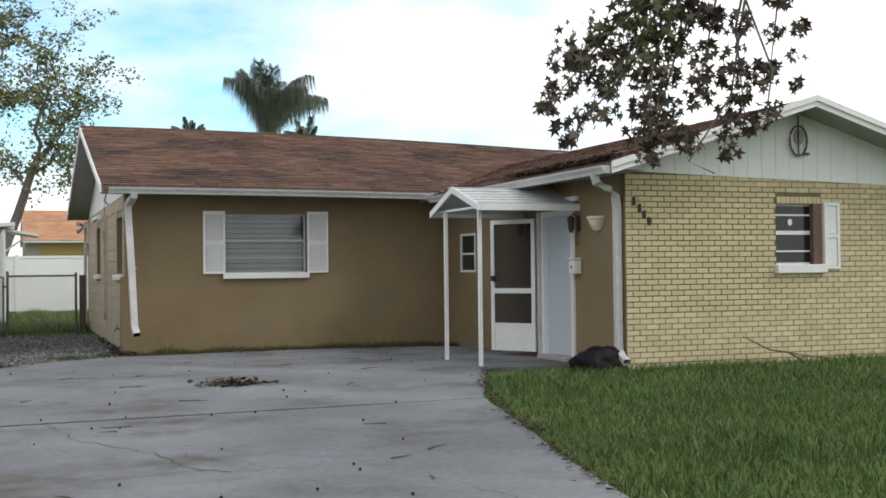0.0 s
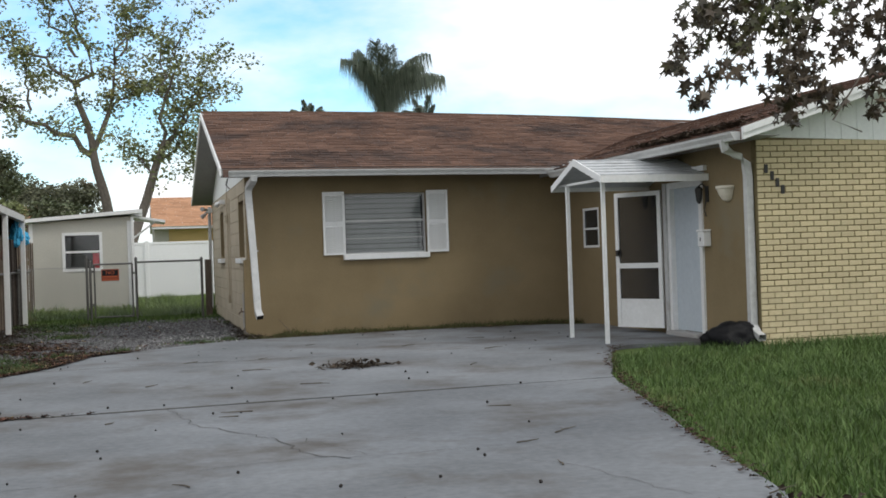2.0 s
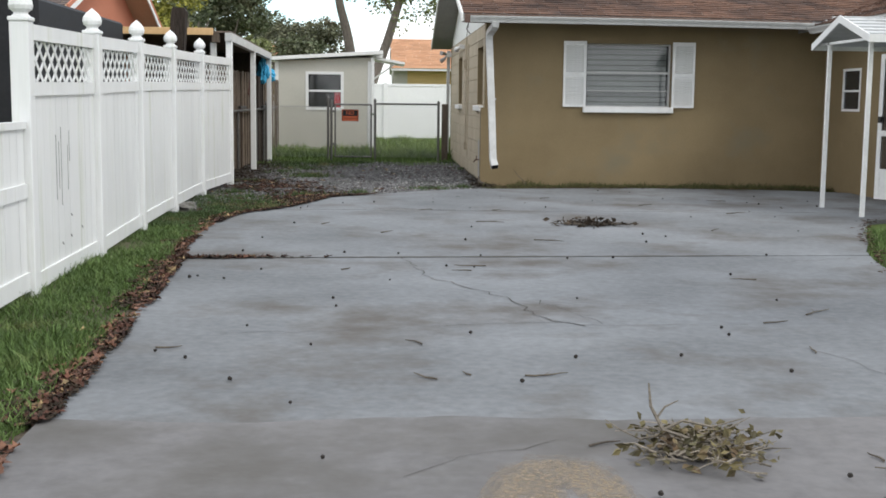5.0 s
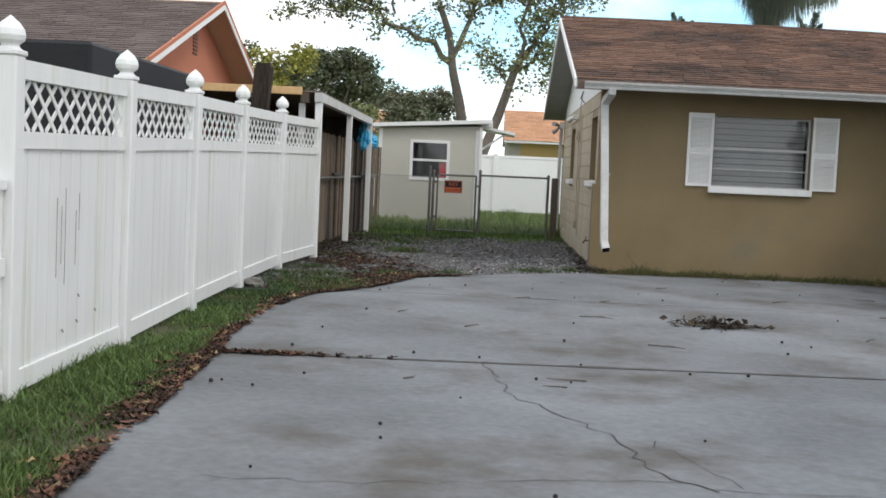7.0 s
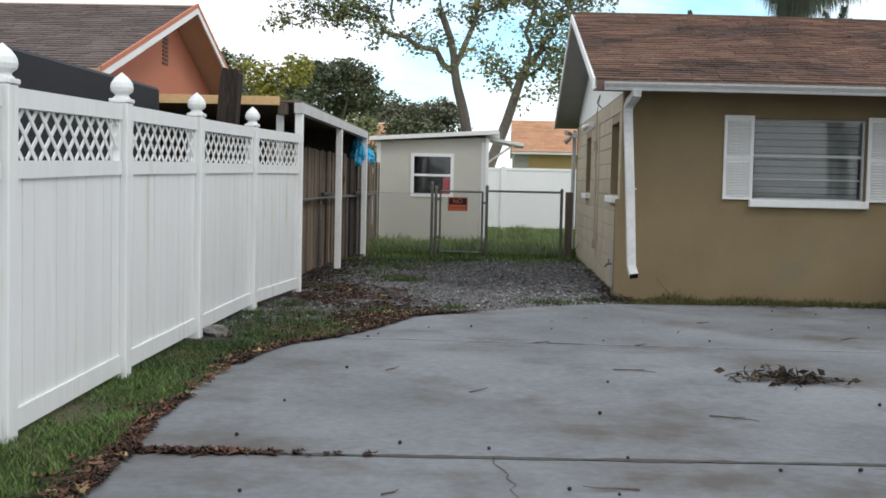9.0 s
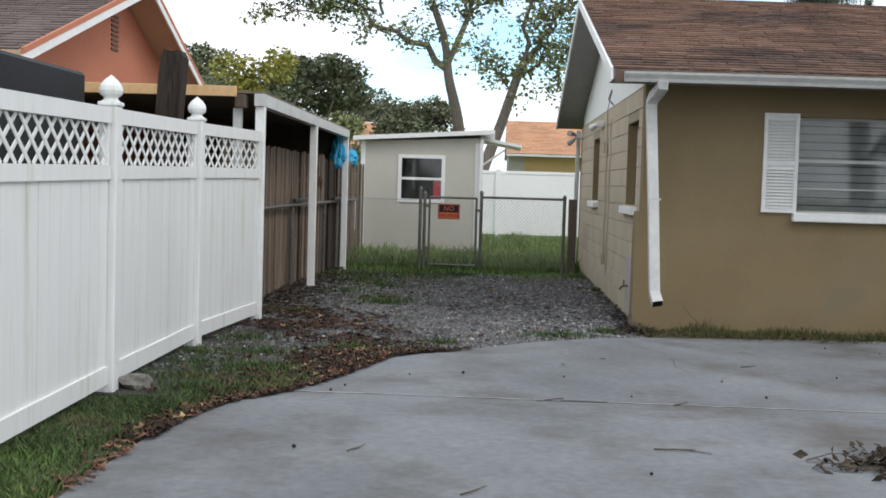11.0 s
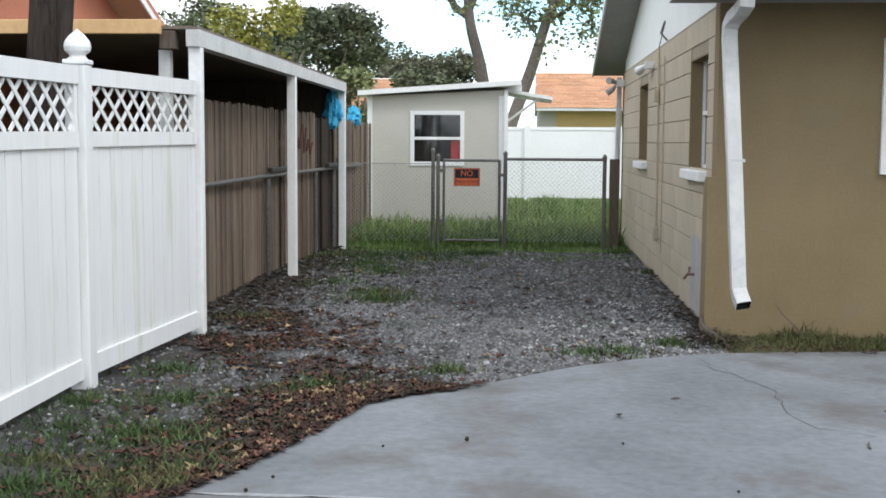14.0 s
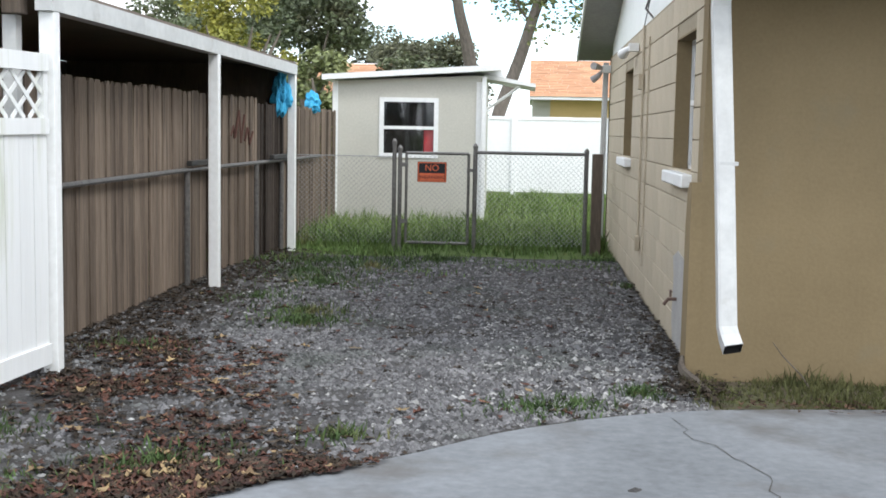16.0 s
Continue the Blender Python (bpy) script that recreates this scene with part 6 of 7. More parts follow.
while len(spots) < 32000:
    x, y = gr.uniform(-4.2, 4.0), gr.uniform(4.6, 19.8)
    if y < 8.9 and x > -0.02 or SX0 < x < SX1 and y > SY - 0.02 and y < SY + 3.1:
        continue
    dens = 1.0 if y > 7.6 else max(0, noise.noise(Vector((x * 1.3, y * 1.1, 2))) * 1.5 + 0.75 * (y - 5.4) / 2.2)
    if y > 12 and gr.random() < 0.5:
        continue
    if gr.random() < dens:
        spots.append((x, y, -0.04))
        hs.append((gr.uniform(0.03, 0.08) if y < 6.6 else gr.uniform(0.05, 0.14) if y < 7.6 else gr.uniform(0.10, 0.24)) * (1.0 + 0.7 * noise.noise(Vector((x * 1.7, y * 1.2, 6)))))
# same grass in a lighter green: the sun beyond the gate is in the colour
BLADE_SUNLIT = mat("sunlit_grass_blade", (0.10, 0.155, 0.038), (0.185, 0.25, 0.075), 0.6, 0.6, 3, 0, island=0.4, mark=(0.22, 0.22, 0.09), mark_scale=1.1, mark_from=0.6, spec=0.25)
for name_, keep, blade_mat, words in (("yard_grass", False, BLADE, "tall uneven green grass at the gate"), ("back_lawn", True, BLADE_SUNLIT, "back lawn beyond the gate, its sunlight painted into the green")):
    chosen = [i for i, p in enumerate(spots) if (p[1] > 8.3) == keep]
    blades(name_, [spots[i] for i in chosen], [hs[i] for i in chosen], blade_mat, words, 2, 0.008, 0.8)
# weeds on gravel, in patches
spots, hs = [], []
TUFTS = [(-3.0, 4.0, 0.55), (-3.35, 2.8, 0.3), (-2.8, 2.2, 0.3), (-2.7, 1.6, 0.25), (-3.3, 4.8, 0.6), (-2.7, 5.4, 0.6), (-3.3, 5.8, 0.6), (-2.0, 6.2, 0.5), (-0.95, -0.95, 0.24), (-0.75, -0.85, 0.18), (-0.35, -0.45, 0.12), (-3.65, 0.4, 0.22), (-2.75, 1.8, 0.22), (-2.6, -2.2, 0.3),
         (-3.3, -2.6, 0.3), (-3.6, -1.8, 0.25), (-3.1, -3.4, 0.35), (-2.9, -4.2, 0.3), (-0.05, 4.2, 0.12), (-0.1, 6.5, 0.3), (-1.9, -1.6, 0.15), (-3.55, -3.9, 0.35), (-3.8, -2.7, 0.25), (-3.3, -3.4, 0.3), (-3.7, -3.3, 0.35), (-3.5, -4.3, 0.35)]
for x, y, q in TUFTS:
    for _ in range(int(2000 * q)):
        a, s = gr.uniform(0, 6.283), abs(gr.gauss(0, 0.75)) * q
        px, py = x + math.cos(a) * s * 1.2, y + math.sin(a) * s
        if px < -0.01 and not inside_drive(px, py):
            spots.append((px, py, -0.04))
            hs.append(0.075 * gr.uniform(0.3, 1.2))
blades("weeds", spots, hs, BLADE_VERGE, "green weed tufts in the gravel", 3, 0.006, 0.9)
# strip under the fence, and along the house wall
spots, hs = [], []
while len(spots) < 60000:
    y = -17 + 14.6 * gr.random()
    ex = edge_x(LEFT_EDGE, y)
    if ex is None:
        continue
    x = gr.uniform(-4.0, ex - 0.05)
    d = noise.noise(Vector((x * 1.4, y * 1.1, 7)))
    if gr.random() < (0.9 if y < -7 else 0.55 if x > -3.6 else 0.75) + d * 0.7 - (0.25 if x > ex - 0.16 else 0):
        spots.append((x, y, -0.04))
        hs.append(((0.075 if y < -8 else 0.06 if y < -6 else 0.05) + 0.05 * d) * gr.uniform(0.4, 1.2))
for keep, blade_mat, words in ((True, BLADE, "unkempt green grass strip at the foot of the white fence"), (False, BLADE_VERGE, "thin dull grass among the litter by the white fence")):
    chosen = [i for i, p in enumerate(spots) if (p[1] + 0.6 * noise.noise(Vector((p[0] * 2, p[1], 0))) < -6.6) == keep]
    blades("verge_grass", [spots[i] for i in chosen], [hs[i] for i in chosen], blade_mat, words, 4, 0.004, 1.1)
spots, hs = [], []
while len(spots) < 13000:
    x, y = gr.uniform(-0.1, 5.2), -gr.random() ** 1.3 * 0.8
    if inside_drive(x, y - 0.02):
        continue
    spots.append((x, y, -0.03))
    hs.append((0.026 + 0.08 * gr.random() ** 3) * (1.0 + 1.1 * noise.noise(Vector((x * 2.2, y * 2, 9)))))
blades("wall_foot_grass", spots, hs, BLADE_DRY, "sparse brownish grass along the house wall", 5, 0.004, 0.9)


def rocks(name, count, place, size, material, label, seed):
    r = random.Random(seed)
    V, Fc = [], []
    n_ = 0
    while n_ < count:
        x, y, z = place(r)
        if x is None:
            continue
        s = size * r.uniform(0.45, 1.5)
        if r.random() < 0.06:
            s *= 1.8
        a, base = r.uniform(0, 6.283), len(V)
        ca, sa = math.cos(a), math.sin(a)
        for px, py, pz in ((-1, 0, 0), (1, 0, 0.1), (0, -0.7, 0), (0.1, 0.75, 0.05), (0.15, 0.1, 0.75), (-0.35, -0.15, 0.65)):
            px, py, pz = px * r.uniform(0.7, 1.2), py * r.uniform(0.7, 1.2), pz * r.uniform(0.6, 1.1)
            V.append((x + (px * ca - py * sa) * s, y + (px * sa + py * ca) * s, z + pz * s))
        for f in ((0, 2, 5), (2, 4, 5), (2, 1, 4), (1, 3, 4), (3, 5, 4), (3, 0, 5)):
            Fc.append(tuple(base + q for q in f))
        n_ += 1
    ob = raw(name, V, Fc, material)
    return tagged(ob, label, "gravel", kind="stuff")


def yard_height(x, y):
    return -0.018 + 0.022 * noise.noise(Vector((x * 0.9, y * 0.9, 0))) + 0.012 * noise.noise(Vector((x * 6, y * 6, 3)))


def gravel_spot(r):
    x, y = r.uniform(-4.22, -0.01), (r.uniform(-3.8, 6.4) if r.random() < 0.5 else r.uniform(-3.8, 1.2))
    if inside_drive(x, y) or inside_drive(x + 0.05, y - 0.05) or y > 4.2 and r.random() < 0.35 or y < -0.6 and x < -1.9 and r.random() < 0.7 or x < -3.35 + 0.5 * noise.noise(Vector((x, y * 0.9, 17))) and r.random() < 0.6:
        return None, 0, 0
    return x, y, yard_height(x, y) - 0.002


rocks("gravel", 42000, gravel_spot, 0.0175, STONE, "loose grey crushed gravel in the side yard", 3)


def litter_spot(r):
    k = r.random()
    if k < 0.55:
        y = r.uniform(-13.5, -1.8)
        ex = edge_x(LEFT_EDGE, y) if y < -2.6 else edge_x(BACK_EDGE, y)
        if ex is None:
            return None, 0, 0
        if r.random() < 0.022:
            return -3.2 + (q := abs(r.gauss(0, 0.4))), -8.656 + 0.062 * q + r.gauss(0, 0.028), 0.006
        x = ex - abs(r.gauss(0, 0.10 if y < -5 else 0.2)) + 0.05 + 0.05 * noise.noise(Vector((0, y * 3, 5)))
        if noise.noise(Vector((x, y * 1.4, 11))) < (-0.05 if y < -6 else -0.3) + r.uniform(-0.15, 0.15):
            return None, 0, 0
    elif k < 0.965:
        cx, cy, q = r.choice(((-2.45, -2.6, 0.3), (-2.2, -2.35, 0.3), (-2.6, -2.5, 0.4), (-2.9, -3.3, 0.4), (-2.9, -4.0, 0.4), (-2.85, -1.25, 0.35), (-3.45, -0.8, 0.25), (-3.1, -0.1, 0.3), (-3.6, 0.55, 0.2)))
        x, y = r.gauss(cx, q * 0.8), r.gauss(cy, q)
        if noise.noise(Vector((x * 2.2, y * 2.2, 4))) < r.uniform(-0.4, 0.25):
            return None, 0, 0
    else:
        x, y = r.uniform(-3.9, -0.2), r.uniform(-3, 5)
    if x < -3.95 or inside_drive(x - 0.05, y) and inside_drive(x - 0.04, y + 0.04) and r.random() < 0.995:
        return None, 0, 0
    return x, y, 0.012 if inside_drive(x, y) else max(yard_height(x, y), -0.03) + 0.012


def fallen(name, count, place, size, material, label, seed, star=False):
    r = random.Random(seed)
    V, Fc = [], []
    n_ = 0
    while n_ < count:
        x, y, z = place(r)
        if x is None:
            continue
        s = size * r.uniform(0.6, 1.4)
        a, base = r.uniform(0, 6.283), len(V)
        ca, sa = math.cos(a), math.sin(a)
        curl, tip = r.uniform(0.05, 0.9), r.uniform(-0.1, 0.8)
        # a lobed leaf: a midrib with a ragged, curled half on either side
        rib = [(-1.0, 0.0, 0.02), (-0.35, 0.03, 0.10), (0.3, -0.03, 0.12 + 0.2 * tip), (1.0, 0.0, tip * 0.6)]
        halves = [[(-0.62, 0.42, curl * 0.6), (-0.15, 0.30, curl * 0.35), (0.2, 0.62, curl), (0.5, 0.25, curl * 0.4)], [(-0.62, -0.42, curl * 0.5), (-0.15, -0.30, curl * 0.3), (0.2, -0.62, curl * 0.9), (0.5, -0.25, curl * 0.4)]]
        for px, py, pz in rib + halves[0] + halves[1]:
            px, py = px * r.uniform(0.8, 1.1), py * r.uniform(0.6, 1.2)
            V.append((x + (px * ca - py * sa) * s, y + (px * sa + py * ca) * s, z + max(pz, 0) * s * 0.8))
        for h in (4, 8):
            Fc += [tuple(base + q for q in f) for f in ((0, h, h + 1, 1), (1, h + 1, h + 2, 2), (2, h + 2, h + 3, 3))]
        n_ += 1
    ob = raw(name, V, Fc, material)
    return tagged(ob, label, "leaves", kind="stuff")


RED_LEAF = mat("red_brown_leaf", (0.032, 0.015, 0.011), (0.098, 0.042, 0.027), 0.75, 3, 12, 0, island=0.6, mark=(0.15, 0.09, 0.05), mark_scale=7, mark_from=0.60, spec=0.25)
TAN_LEAF = mat("tan_leaf", (0.14, 0.088, 0.045), (0.29, 0.21, 0.105), 0.7, 3, 12, 0, island=0.4, spec=0.3)
fallen("fallen_leaves", 9000, litter_spot, 0.030, SOIL_LEAF, "dark rotting leaf mulch along the driveway edge", 14)
fallen("fallen_leaves", 3600, litter_spot, 0.038, RED_LEAF, "drift of reddish-brown fallen leaves along the driveway edge", 4)
fallen("fallen_leaves", 330, litter_spot, 0.046, TAN_LEAF, "curled pale tan leaves among the litter", 15)


def edge_litter(r):
    y = r.uniform(-14.5, -3.5)
    x = edge_x(LEFT_EDGE, y) - abs(r.gauss(0, 0.09)) + 0.04
    if noise.noise(Vector((0, y * 1.3, 21))) < r.uniform(-0.2, 0.4):
        return None, 0, 0
    return x, y, 0.016 if inside_drive(x, y) else 0.004


BROWN_LEAF = mat("light_brown_leaf", (0.075, 0.033, 0.022), (0.175, 0.088, 0.052), 0.7, 3, 12, 0, island=0.5, mark=(0.30, 0.21, 0.12), mark_scale=6, mark_from=0.58, spec=0.3)
fallen("fallen_leaves", 380, edge_litter, 0.040, BROWN_LEAF, "dry light brown leaves along the driveway edge", 17)


def wall_litter(r):
    if r.random() < 0.5:
        y = r.uniform(-13, -5.2)
        ex = edge_x(RIGHT_EDGE, y)
        return ex + r.gauss(0, 0.05), y, 0.012
    x = r.uniform(0.1, 5.2)
    return x, -0.75 + r.gauss(0, 0.08), 0.012


fallen("fallen_leaves", 800, wall_litter, 0.024, DEAD, "scattered brown leaves along the lawn edge and wall", 5)



def foot_litter(r):
    k = r.random()
    if k < 0.6:
        return -abs(r.gauss(0, 0.10)) - 0.01, r.uniform(-0.3, 4.5) if k < 0.35 else r.gauss(0.5, 0.5), 0.002 + r.uniform(0, 0.02)
    return r.gauss(-0.05, 0.12), r.gauss(-0.38, 0.16), 0.004 + r.uniform(0, 0.03)


fallen("fallen_leaves", 620, foot_litter, 0.026, SOIL_LEAF, "dark rotting leaves along the foot of the block wall", 9)


# dark mulch, thickened so its colour also carries the carport's shade
def fence_mulch_shade(r):
    x, y = -4.2 + abs(r.gauss(0, 0.42)), r.uniform(-0.5, 6.8)
    return (x, y, yard_height(x, y) + 0.008) if x < -2.9 else (None, 0, 0)


fallen("fallen_leaves", 2600, fence_mulch_shade, 0.030, SOIL_LEAF, "dark mulch along the board fence, also darkening for the carport's shade", 16)


def chip_spot(r):
    x, y = r.uniform(-3.9, -0.02), r.uniform(-3.6, 5.5)
    if r.random() < 0.7:
        x, y = -abs(r.gauss(0, 0.75)) - 0.02, r.gauss(0.0, 0.9)
    if x > -0.01 or inside_drive(x, y) or inside_drive(x + 0.05, y - 0.05):
        return None, 0, 0
    return x, y, yard_height(x, y) + 0.002


rocks("gravel", 2600, chip_spot, 0.014, PALE_STONE, "pale stone chips among the gravel", 8)
root = B()
tube(root, smooth_line([(-0.08, 0.02, 0.12), (-0.085, -0.05, 0.05), (-0.04, -0.2, 0.01), (0.0, -0.42, 0.0), (0.04, -0.6, -0.02)], 4), [0.012, 0.014, 0.018, 0.022, 0.028, 0.03, 0.034, 0.036, 0.038, 0.038, 0.036, 0.034, 0.03, 0.026, 0.022, 0.018, 0.012], 7)
tube(root, smooth_line([(-0.05, -0.18, 0.01), (-0.13, -0.32, 0.0), (-0.15, -0.5, -0.02)], 4), [0.02, 0.022, 0.022, 0.02, 0.018, 0.016, 0.014, 0.01, 0.006], 6)
stem = B()
tube(stem, [(0.64, -0.24, -0.02), (0.58, -0.21, 0.07), (0.48, -0.17, 0.17), (0.42, -0.15, 0.25)], [0.006, 0.005, 0.004, 0.002], 5)
solo("dry_stem", stem, TWIG, "dry weed stem leaning at the tan house wall", "stem")
solo("dead_root", root, TWIG_DARK, "dead dark root at the foot of the house corner", "root")

# seed balls and twigs on the driveway
sb = B()
bmesh.ops.create_icosphere(sb, subdivisions=2, radius=0.011)
for v in sb.verts:
    v.co *= 1 + 0.35 * (hash((round(v.co.x, 4), round(v.co.y, 4), round(v.co.z, 4))) % 7) / 7
first = solo("seed_ball", sb, BALL, "small dark spiky seed ball on the concrete", "seed ball", "", "seed balls on the driveway")
first.matrix_basis = pose(-2.95, -9.75, 0.018)
KNOWN = [(-1.82, -14.0), (-0.98, -12.87), (0.32, -12.68), (0.28, -8.61), (-2.73, -12.22), (-1.97, -12.07), (-2.35, -11.56), (-0.03, -14.24), (-0.72, -14.41), (-2.9, -9.7), (0.3, -11.6), (-0.9, -9.2)]
for i in range(78):
    x, y = KNOWN[i] if i < len(KNOWN) else (gr.uniform(-3, 4.2), -13.8 + 12.6 * gr.random())
    if inside_drive(x, y) and inside_drive(x - 0.15, y) and inside_drive(x + 0.15, y):
        copy_thing(first, pose(x, y, 0.017, gr.uniform(0, 360), 0, gr.uniform(0, 360)) @ Matrix.Diagonal((*([gr.uniform(0.5, 0.9)] * 3), 1)))


def twig(x, y, length, turn, seed, r_=0.005):
    r = random.Random(seed)
    b = B()
    pts = [Vector((0, 0, 0.008))]
    a = radians(turn)
    for k in range(5):
        a += r.uniform(-0.5, 0.5)
        pts.append(pts[-1] + Vector((math.cos(a), math.sin(a), r.uniform(-0.03, 0.05))) * length / 5)
    for p in pts:
        p.z = max(p.z, 0.006)
    tube(b, pts, [r_, r_, r_ * 0.9, r_ * 0.8, r_ * 0.6, r_ * 0.4], 5)
    if length > 0.2:
        tube(b, [pts[2], pts[2] + Vector((math.cos(a + 0.8), math.sin(a + 0.8), 0.05)) * length * 0.3], [r_ * 0.7, r_ * 0.3], 4)
    t = solo("twig", b, TWIG if seed % 3 else TWIG_DARK, "short dry brown twig lying on the concrete", "twig", "", "twigs on the driveway")
    t.location = (x, y, 0)


TW = [(-0.95, -12.73, 0.22, 10), (-0.8, -9.08, 0.25, 160), (-0.2, -7.34, 0.3, 5), (0.95, -11.15, 0.28, 12), (-1.6, -6.8, 0.2, 20), (1.7, -6.47, 0.2, 30), (-2.2, -6.04, 0.18, 60), (0.6, -12.24, 0.15, 80), (-0.6, -5.71, 0.32, 8), (0.5, -2.6, 0.18, 40), (-1.0, -4.3, 0.22, 175), (1.6, -3.6, 0.25, 10), (2.4, -4.62, 0.3, 15), (2.9, -2.9, 0.25, 170), (-1.4, -12.02, 0.15, 120), (1.1, -9.74, 0.2, 150), (-0.3, -4.4, 0.18, 20), (0.2, -3.4, 0.14, 100), (-1.9, -9.3, 0.12, 45), (1.2, -13.76, 0.2, 130), (3.3, -3.9, 0.2, 60), (0.22, -14.28, 0.2, 140), (0.15, -14.48, 0.16, 170), (0.08, -14.69, 0.3, 150), (0.36, -13.86, 0.12, 100), (0.17, -14.05, 0.1, 60), (-0.85, -13.85, 0.14, 30), (-1.36, -12.8, 0.16, 170), (-1.2, -12.72, 0.08, 100), (0.6, -11.42, 0.18, 5), (-0.93, -9.33, 0.15, 160), (0.9, -14.1, 0.25, 120), (0.75, -14.6, 0.3, 155), (0.6, -13.4, 0.12, 20), (0.95, -13.5, 0.16, 70), (-0.1, -14.75, 0.14, 10), (0.5, -14.9, 0.2, 60), (-2.75, -12.1, 0.14, 5)]
for i, (x, y, L_, a_) in enumerate(TW):
    twig(x, y, L_, a_, 100 + i)


def debris(name, label, x, y, wide, deep, high, twigs, leaves, leaf_size, seed, leaf_mat, twig_mat):
    """A flat tangle: thin forked twigs radiating from one side, small curled leaves among them."""
    r = random.Random(seed)
    t = thing(name, label, "debris", (x, y, 0))
    tips = []
    for _ in range(twigs):
        b = B()
        p = Vector((x + r.gauss(0, wide * 0.22), y + r.gauss(0, deep * 0.25), r.uniform(0.005, high * 0.3)))
        a = r.gauss(0.0, 0.7) + (math.pi if r.random() < 0.5 else 0)
        L_ = r.uniform(0.25, 0.6) * wide
        d = Vector((math.cos(a), math.sin(a) * 0.8, 0))
        m = p + d * L_ * 0.5 + Vector((r.uniform(-0.02, 0.02), r.uniform(-0.02, 0.02), r.uniform(0, high * 0.5)))
        q = p + d * L_ + Vector((0, 0, r.uniform(0, high * 0.5)))
        k = p.lerp(m, 0.8) + Vector((d.y, -d.x, 0.3)) * L_ * r.uniform(-0.4, 0.4)
        for c in (m, q, k):
            c.z = max(c.z, 0.005)
        tube(b, [p, m, q], [0.0045, 0.0035, 0.0012], 5)
        tube(b, [p.lerp(m, 0.6), k], [0.0028, 0.001], 4)
        part("twig", b, twig_mat, t)
        tips += [(*m, 0.045), (*q, 0.04), (*k, 0.035)]
    c = leaf_cloud("leaves", tips, leaves, leaf_size, seed, leaf_mat, "oval", 0.6, 0.15)
    for v in c.data.vertices:
        v.co.z = max(v.co.z, 0.005)
    hang(c, t)
    tagged(c, kind="stuff")
    return t


PALE_TWIG = mat("pale_twig_bark", (0.10, 0.085, 0.066), (0.30, 0.26, 0.21), 0.9, 8, 60, 0.3, each=0.4)
YELLOWING = mat("yellowing_leaf", (0.052, 0.047, 0.020), (0.150, 0.122, 0.050), 0.75, 3, 12, 0, island=0.5, mark=(0.12, 0.075, 0.04), mark_scale=8, mark_from=0.52)
br = debris("fallen_branch", "fallen twiggy branch with yellowing leaves on the driveway", -0.46, -13.95, 0.40, 0.40, 0.12, 84, 420, 0.044, 3, YELLOWING, PALE_TWIG)
b = B()
tube(b, [(-0.54, -13.95, 0.01), (-0.60, -13.93, 0.09), (-0.64, -13.90, 0.17), (-0.645, -13.88, 0.25)], [0.009, 0.008, 0.006, 0.003], 6)
tube(b, [(-0.62, -13.915, 0.13), (-0.59, -13.91, 0.17), (-0.54, -13.9, 0.19)], [0.005, 0.004, 0.002], 5)
tube(b, [(-0.60, -13.93, 0.09), (-0.49, -13.97, 0.06), (-0.34, -13.98, 0.05)], [0.007, 0.006, 0.003], 5)
tube(b, [(-0.60, -13.93, 0.09), (-0.52, -13.90, 0.115), (-0.42, -13.93, 0.10), (-0.30, -13.91, 0.125)], [0.006, 0.005, 0.004, 0.002], 5)
tube(b, [(-0.57, -13.94, 0.05), (-0.50, -14.02, 0.05), (-0.44, -14.08, 0.03), (-0.36, -14.13, 0.012)], [0.007, 0.006, 0.004, 0.002], 5)
tube(b, [(-0.60, -13.93, 0.07), (-0.68, -13.91, 0.05), (-0.74, -13.86, 0.07), (-0.79, -13.83, 0.10)], [0.005, 0.004, 0.003, 0.002], 5)
part("stem", b, PALE_TWIG, br, "broken pale grey stem standing up")
debris("twig_pile", "small dark heap of twigs and leaves on the driveway", 0.5, -5.95, 0.66, 0.34, 0.05, 34, 170, 0.075, 4, SOIL_LEAF, TWIG_DARK)
debris("twig_pile", "loose dark twigs and leaves at the lawn edge", 1.23, -13.68, 0.5, 0.5, 0.05, 18, 70, 0.05, 12, SOIL_LEAF, TWIG_DARK)
b = B()
tube(b, [(7.6, -6.5, 0.02), (7.3, -6.55, 0.16), (7.0, -6.6, 0.2), (6.75, -6.4, 0.36)], [0.012, 0.012, 0.01, 0.005], 6)
tube(b, [(7.3, -6.55, 0.16), (7.5, -6.5, 0.12), (8.0, -6.6, 0.05)], [0.01, 0.008, 0.004], 5)
solo("fallen_stick", b, TWIG, "bare fallen stick lying on the lawn by the brick wall", "stick")
FOOTING = mat("mossy_footing", (0.09, 0.085, 0.078), (0.19, 0.18, 0.165), 0.95, 6, 40, 0.6, mark=(0.05, 0.055, 0.03), mark_scale=9, mark_from=0.52)
st = B()
bmesh.ops.create_icosphere(st, subdivisions=2, radius=0.1)
for v in st.verts:
    v.co = Vector((v.co.x * 1.1, v.co.y * 1.2, v.co.z * 0.6)) * (1 + 0.6 * noise.noise(v.co * 14)) + Vector((-3.80, -4.36, 0.02))
solo("post_stone", st, FOOTING, "lump of grey concrete at the foot of a fence post", "stone")

# ---------------------------------------------------------------- bricks and blocks
MESHES = {}


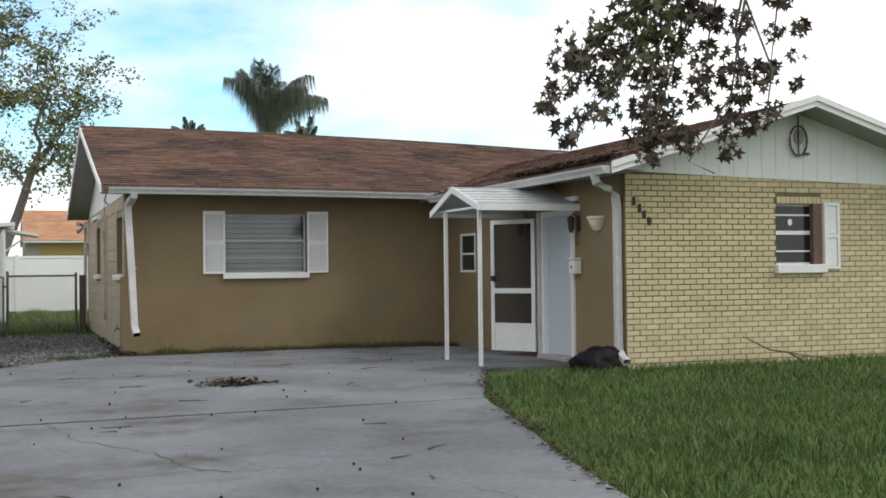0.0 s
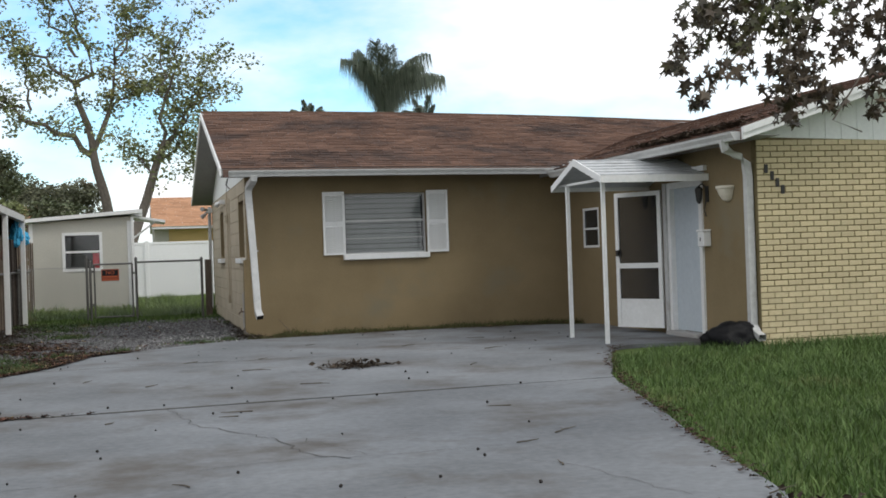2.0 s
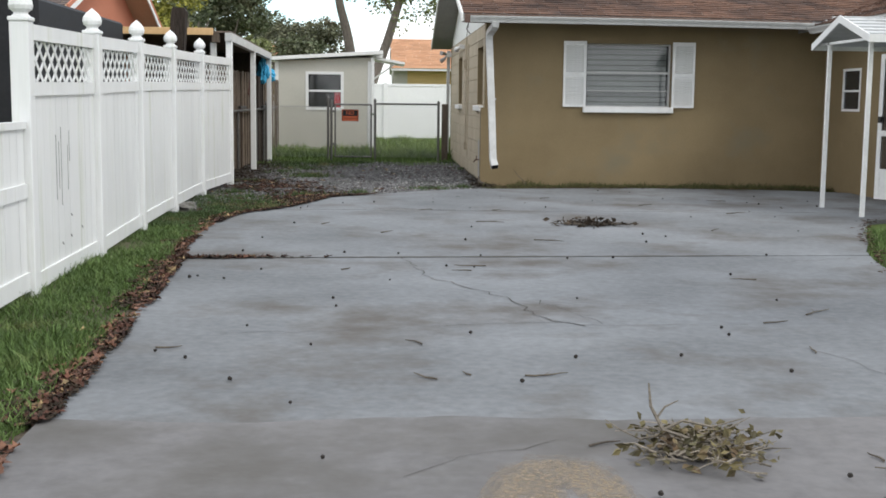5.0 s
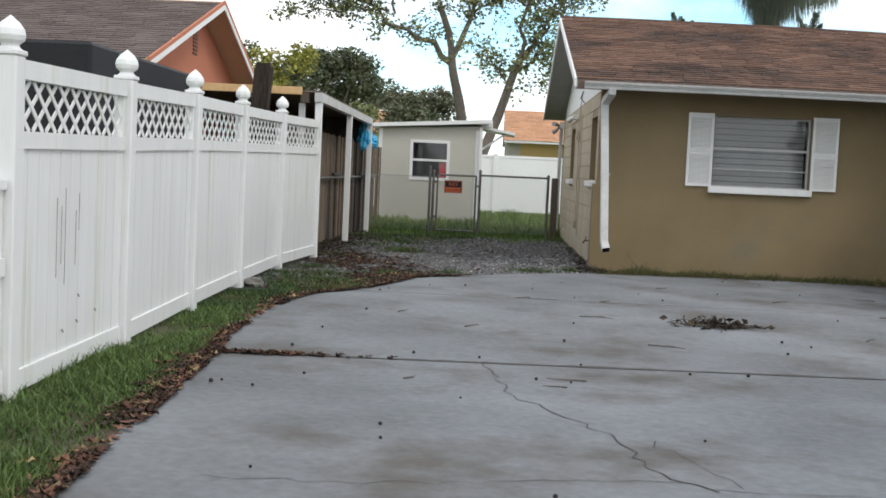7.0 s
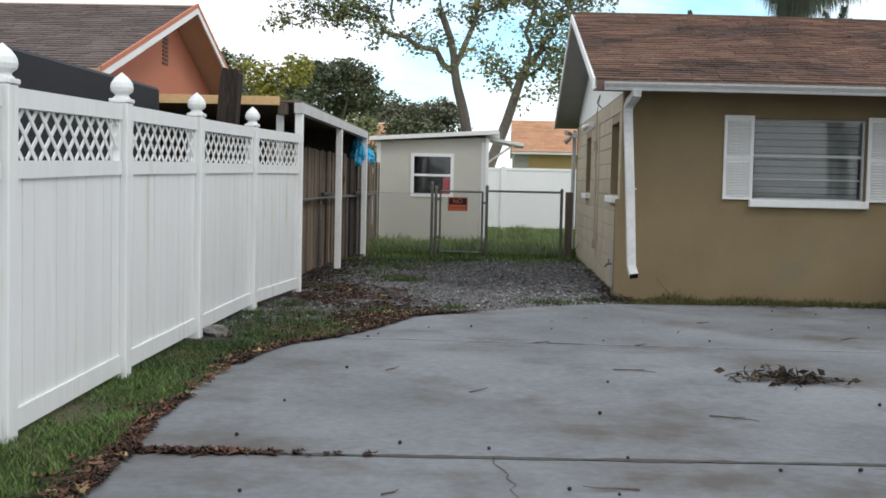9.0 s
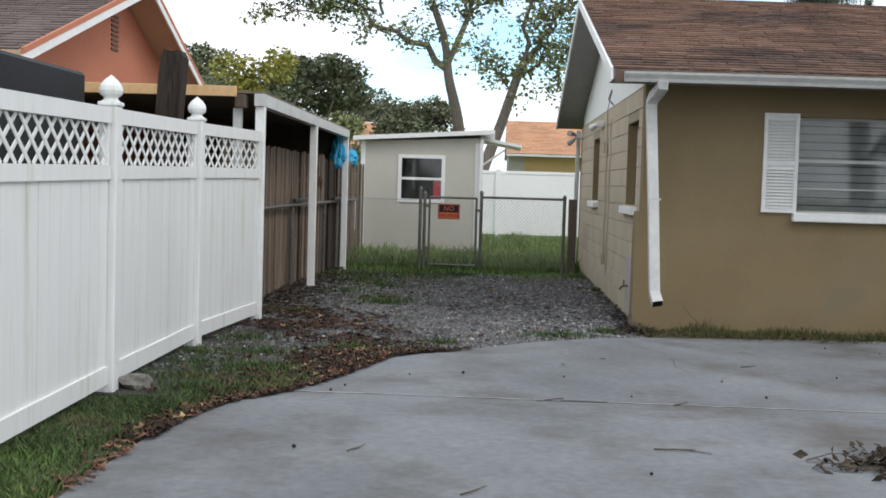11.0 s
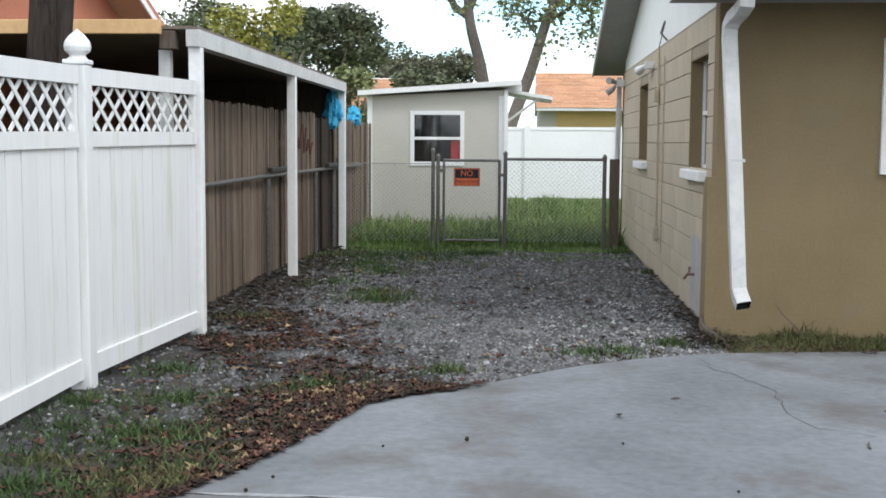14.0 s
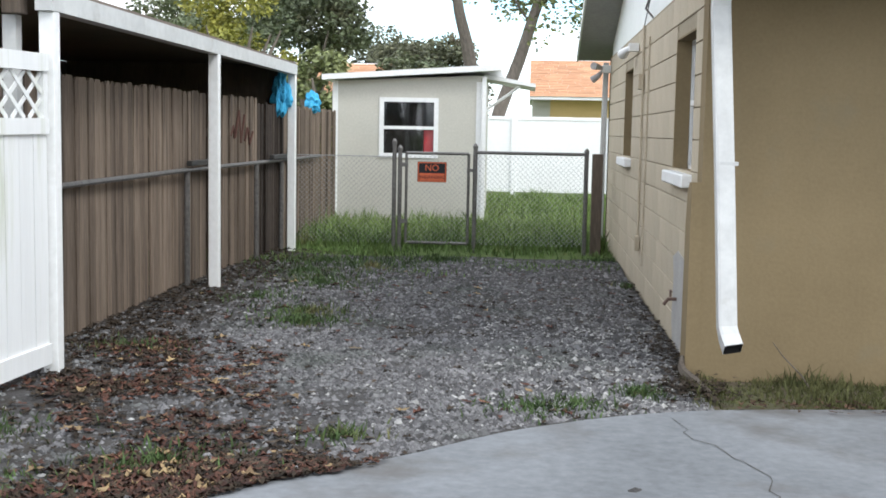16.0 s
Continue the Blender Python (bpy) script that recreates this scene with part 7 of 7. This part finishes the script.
def piece(name, parent, x0, x1, y0, y1, z0, z1, material, bev=0.004):
    key = (name, round(x1 - x0, 3), round(y1 - y0, 3), round(z1 - z0, 3))
    if key not in MESHES:
        b = B()
        box(b, 0, x1 - x0, 0, y1 - y0, 0, z1 - z0, bev)
        MESHES[key] = mesh_of(name, b, material)
    ob = new(name, MESHES[key])
    ob.location = (x0, y0, z0)
    hang(ob, parent)


def spans(a0, a1, holes):
    out = [(a0, a1)]
    for h0, h1 in holes:
        nxt = []
        for s, e_ in out:
            if h1 <= s or h0 >= e_:
                nxt.append((s, e_))
            else:
                if h0 - s > 0.02:
                    nxt.append((s, h0))
                if e_ - h1 > 0.02:
                    nxt.append((h1, e_))
        out = nxt
    return out


row, z = 0, 0.0
while z < 2.40:
    z1 = min(z + 0.203, 2.455)
    y = 0.012 - (0.2 if row % 2 else 0)
    while y < 8.8:
        s, e_ = max(y, 0.2), min(y + 0.406, 8.8)
        cut = [(h0, h1) for h0, h1, q0, q1 in SIDE_HOLES if q0 < z1 - 0.03 and q1 > z + 0.03]
        for a, c in spans(s, e_, cut) if e_ - s > 0.03 else []:
            piece("block", side_wall, 0.0, 0.03, round(a + 0.002, 3), round(c - 0.002, 3), round(z + 0.004, 3), round(z1 - 0.003, 3), BLOCK, 0.003)
        y += 0.406
    z += 0.203
    row += 1

V, Fc = [], []
count = 0
course = 0.0672
for row in range(35):
    z0 = row * course
    x = WX - (0.089 if row % 2 else 0)
    while x < 10.26:
        s, e_ = max(x, WX), min(x + 0.177, 10.26)
        cut = [(7.39, 8.08)] if 1.15 < z0 + 0.03 < 2.12 else []
        for a, c in spans(s, e_, cut):
            if c - a < 0.03:
                continue
            if a < 7.4 and 10 <= row < 35 and count < 300 and a > 5.2:
                piece("brick", brick_wall, round(a + 0.005, 3), round(c - 0.005, 3), BY, BY + 0.03, round(z0 + 0.005, 4), round(z0 + course - 0.006, 4), BRICK, 0.005)
                count += 1
            else:
                base = len(V)
                dy = rng.uniform(-0.002, 0.002)
                for px in (a + 0.005, c - 0.005):
                    for py in (BY + dy, BY + 0.03):
                        for pz in (z0 + 0.005, z0 + course - 0.006):
                            V.append((px, py, pz))
                Fc += [tuple(base + q for q in f) for f in ((0, 1, 5, 4), (0, 2, 3, 1), (4, 5, 7, 6), (1, 3, 7, 5), (0, 4, 6, 2))]
        x += 0.177
for k in range(10):
    base, x = len(V), 7.40 + 0.0672 * k
    for px in (x + 0.004, x + 0.063):
        for py in (BY - 0.006, BY + 0.03):
            for pz in (2.015, 2.10):
                V.append((px, py, pz))
    Fc += [tuple(base + q for q in f) for f in ((0, 1, 5, 4), (0, 2, 3, 1), (4, 5, 7, 6), (1, 3, 7, 5), (0, 4, 6, 2))]
ob = raw("bricks", V, Fc, BRICK_FAR)
hang(ob, brick_wall)
tagged(ob, kind="stuff")
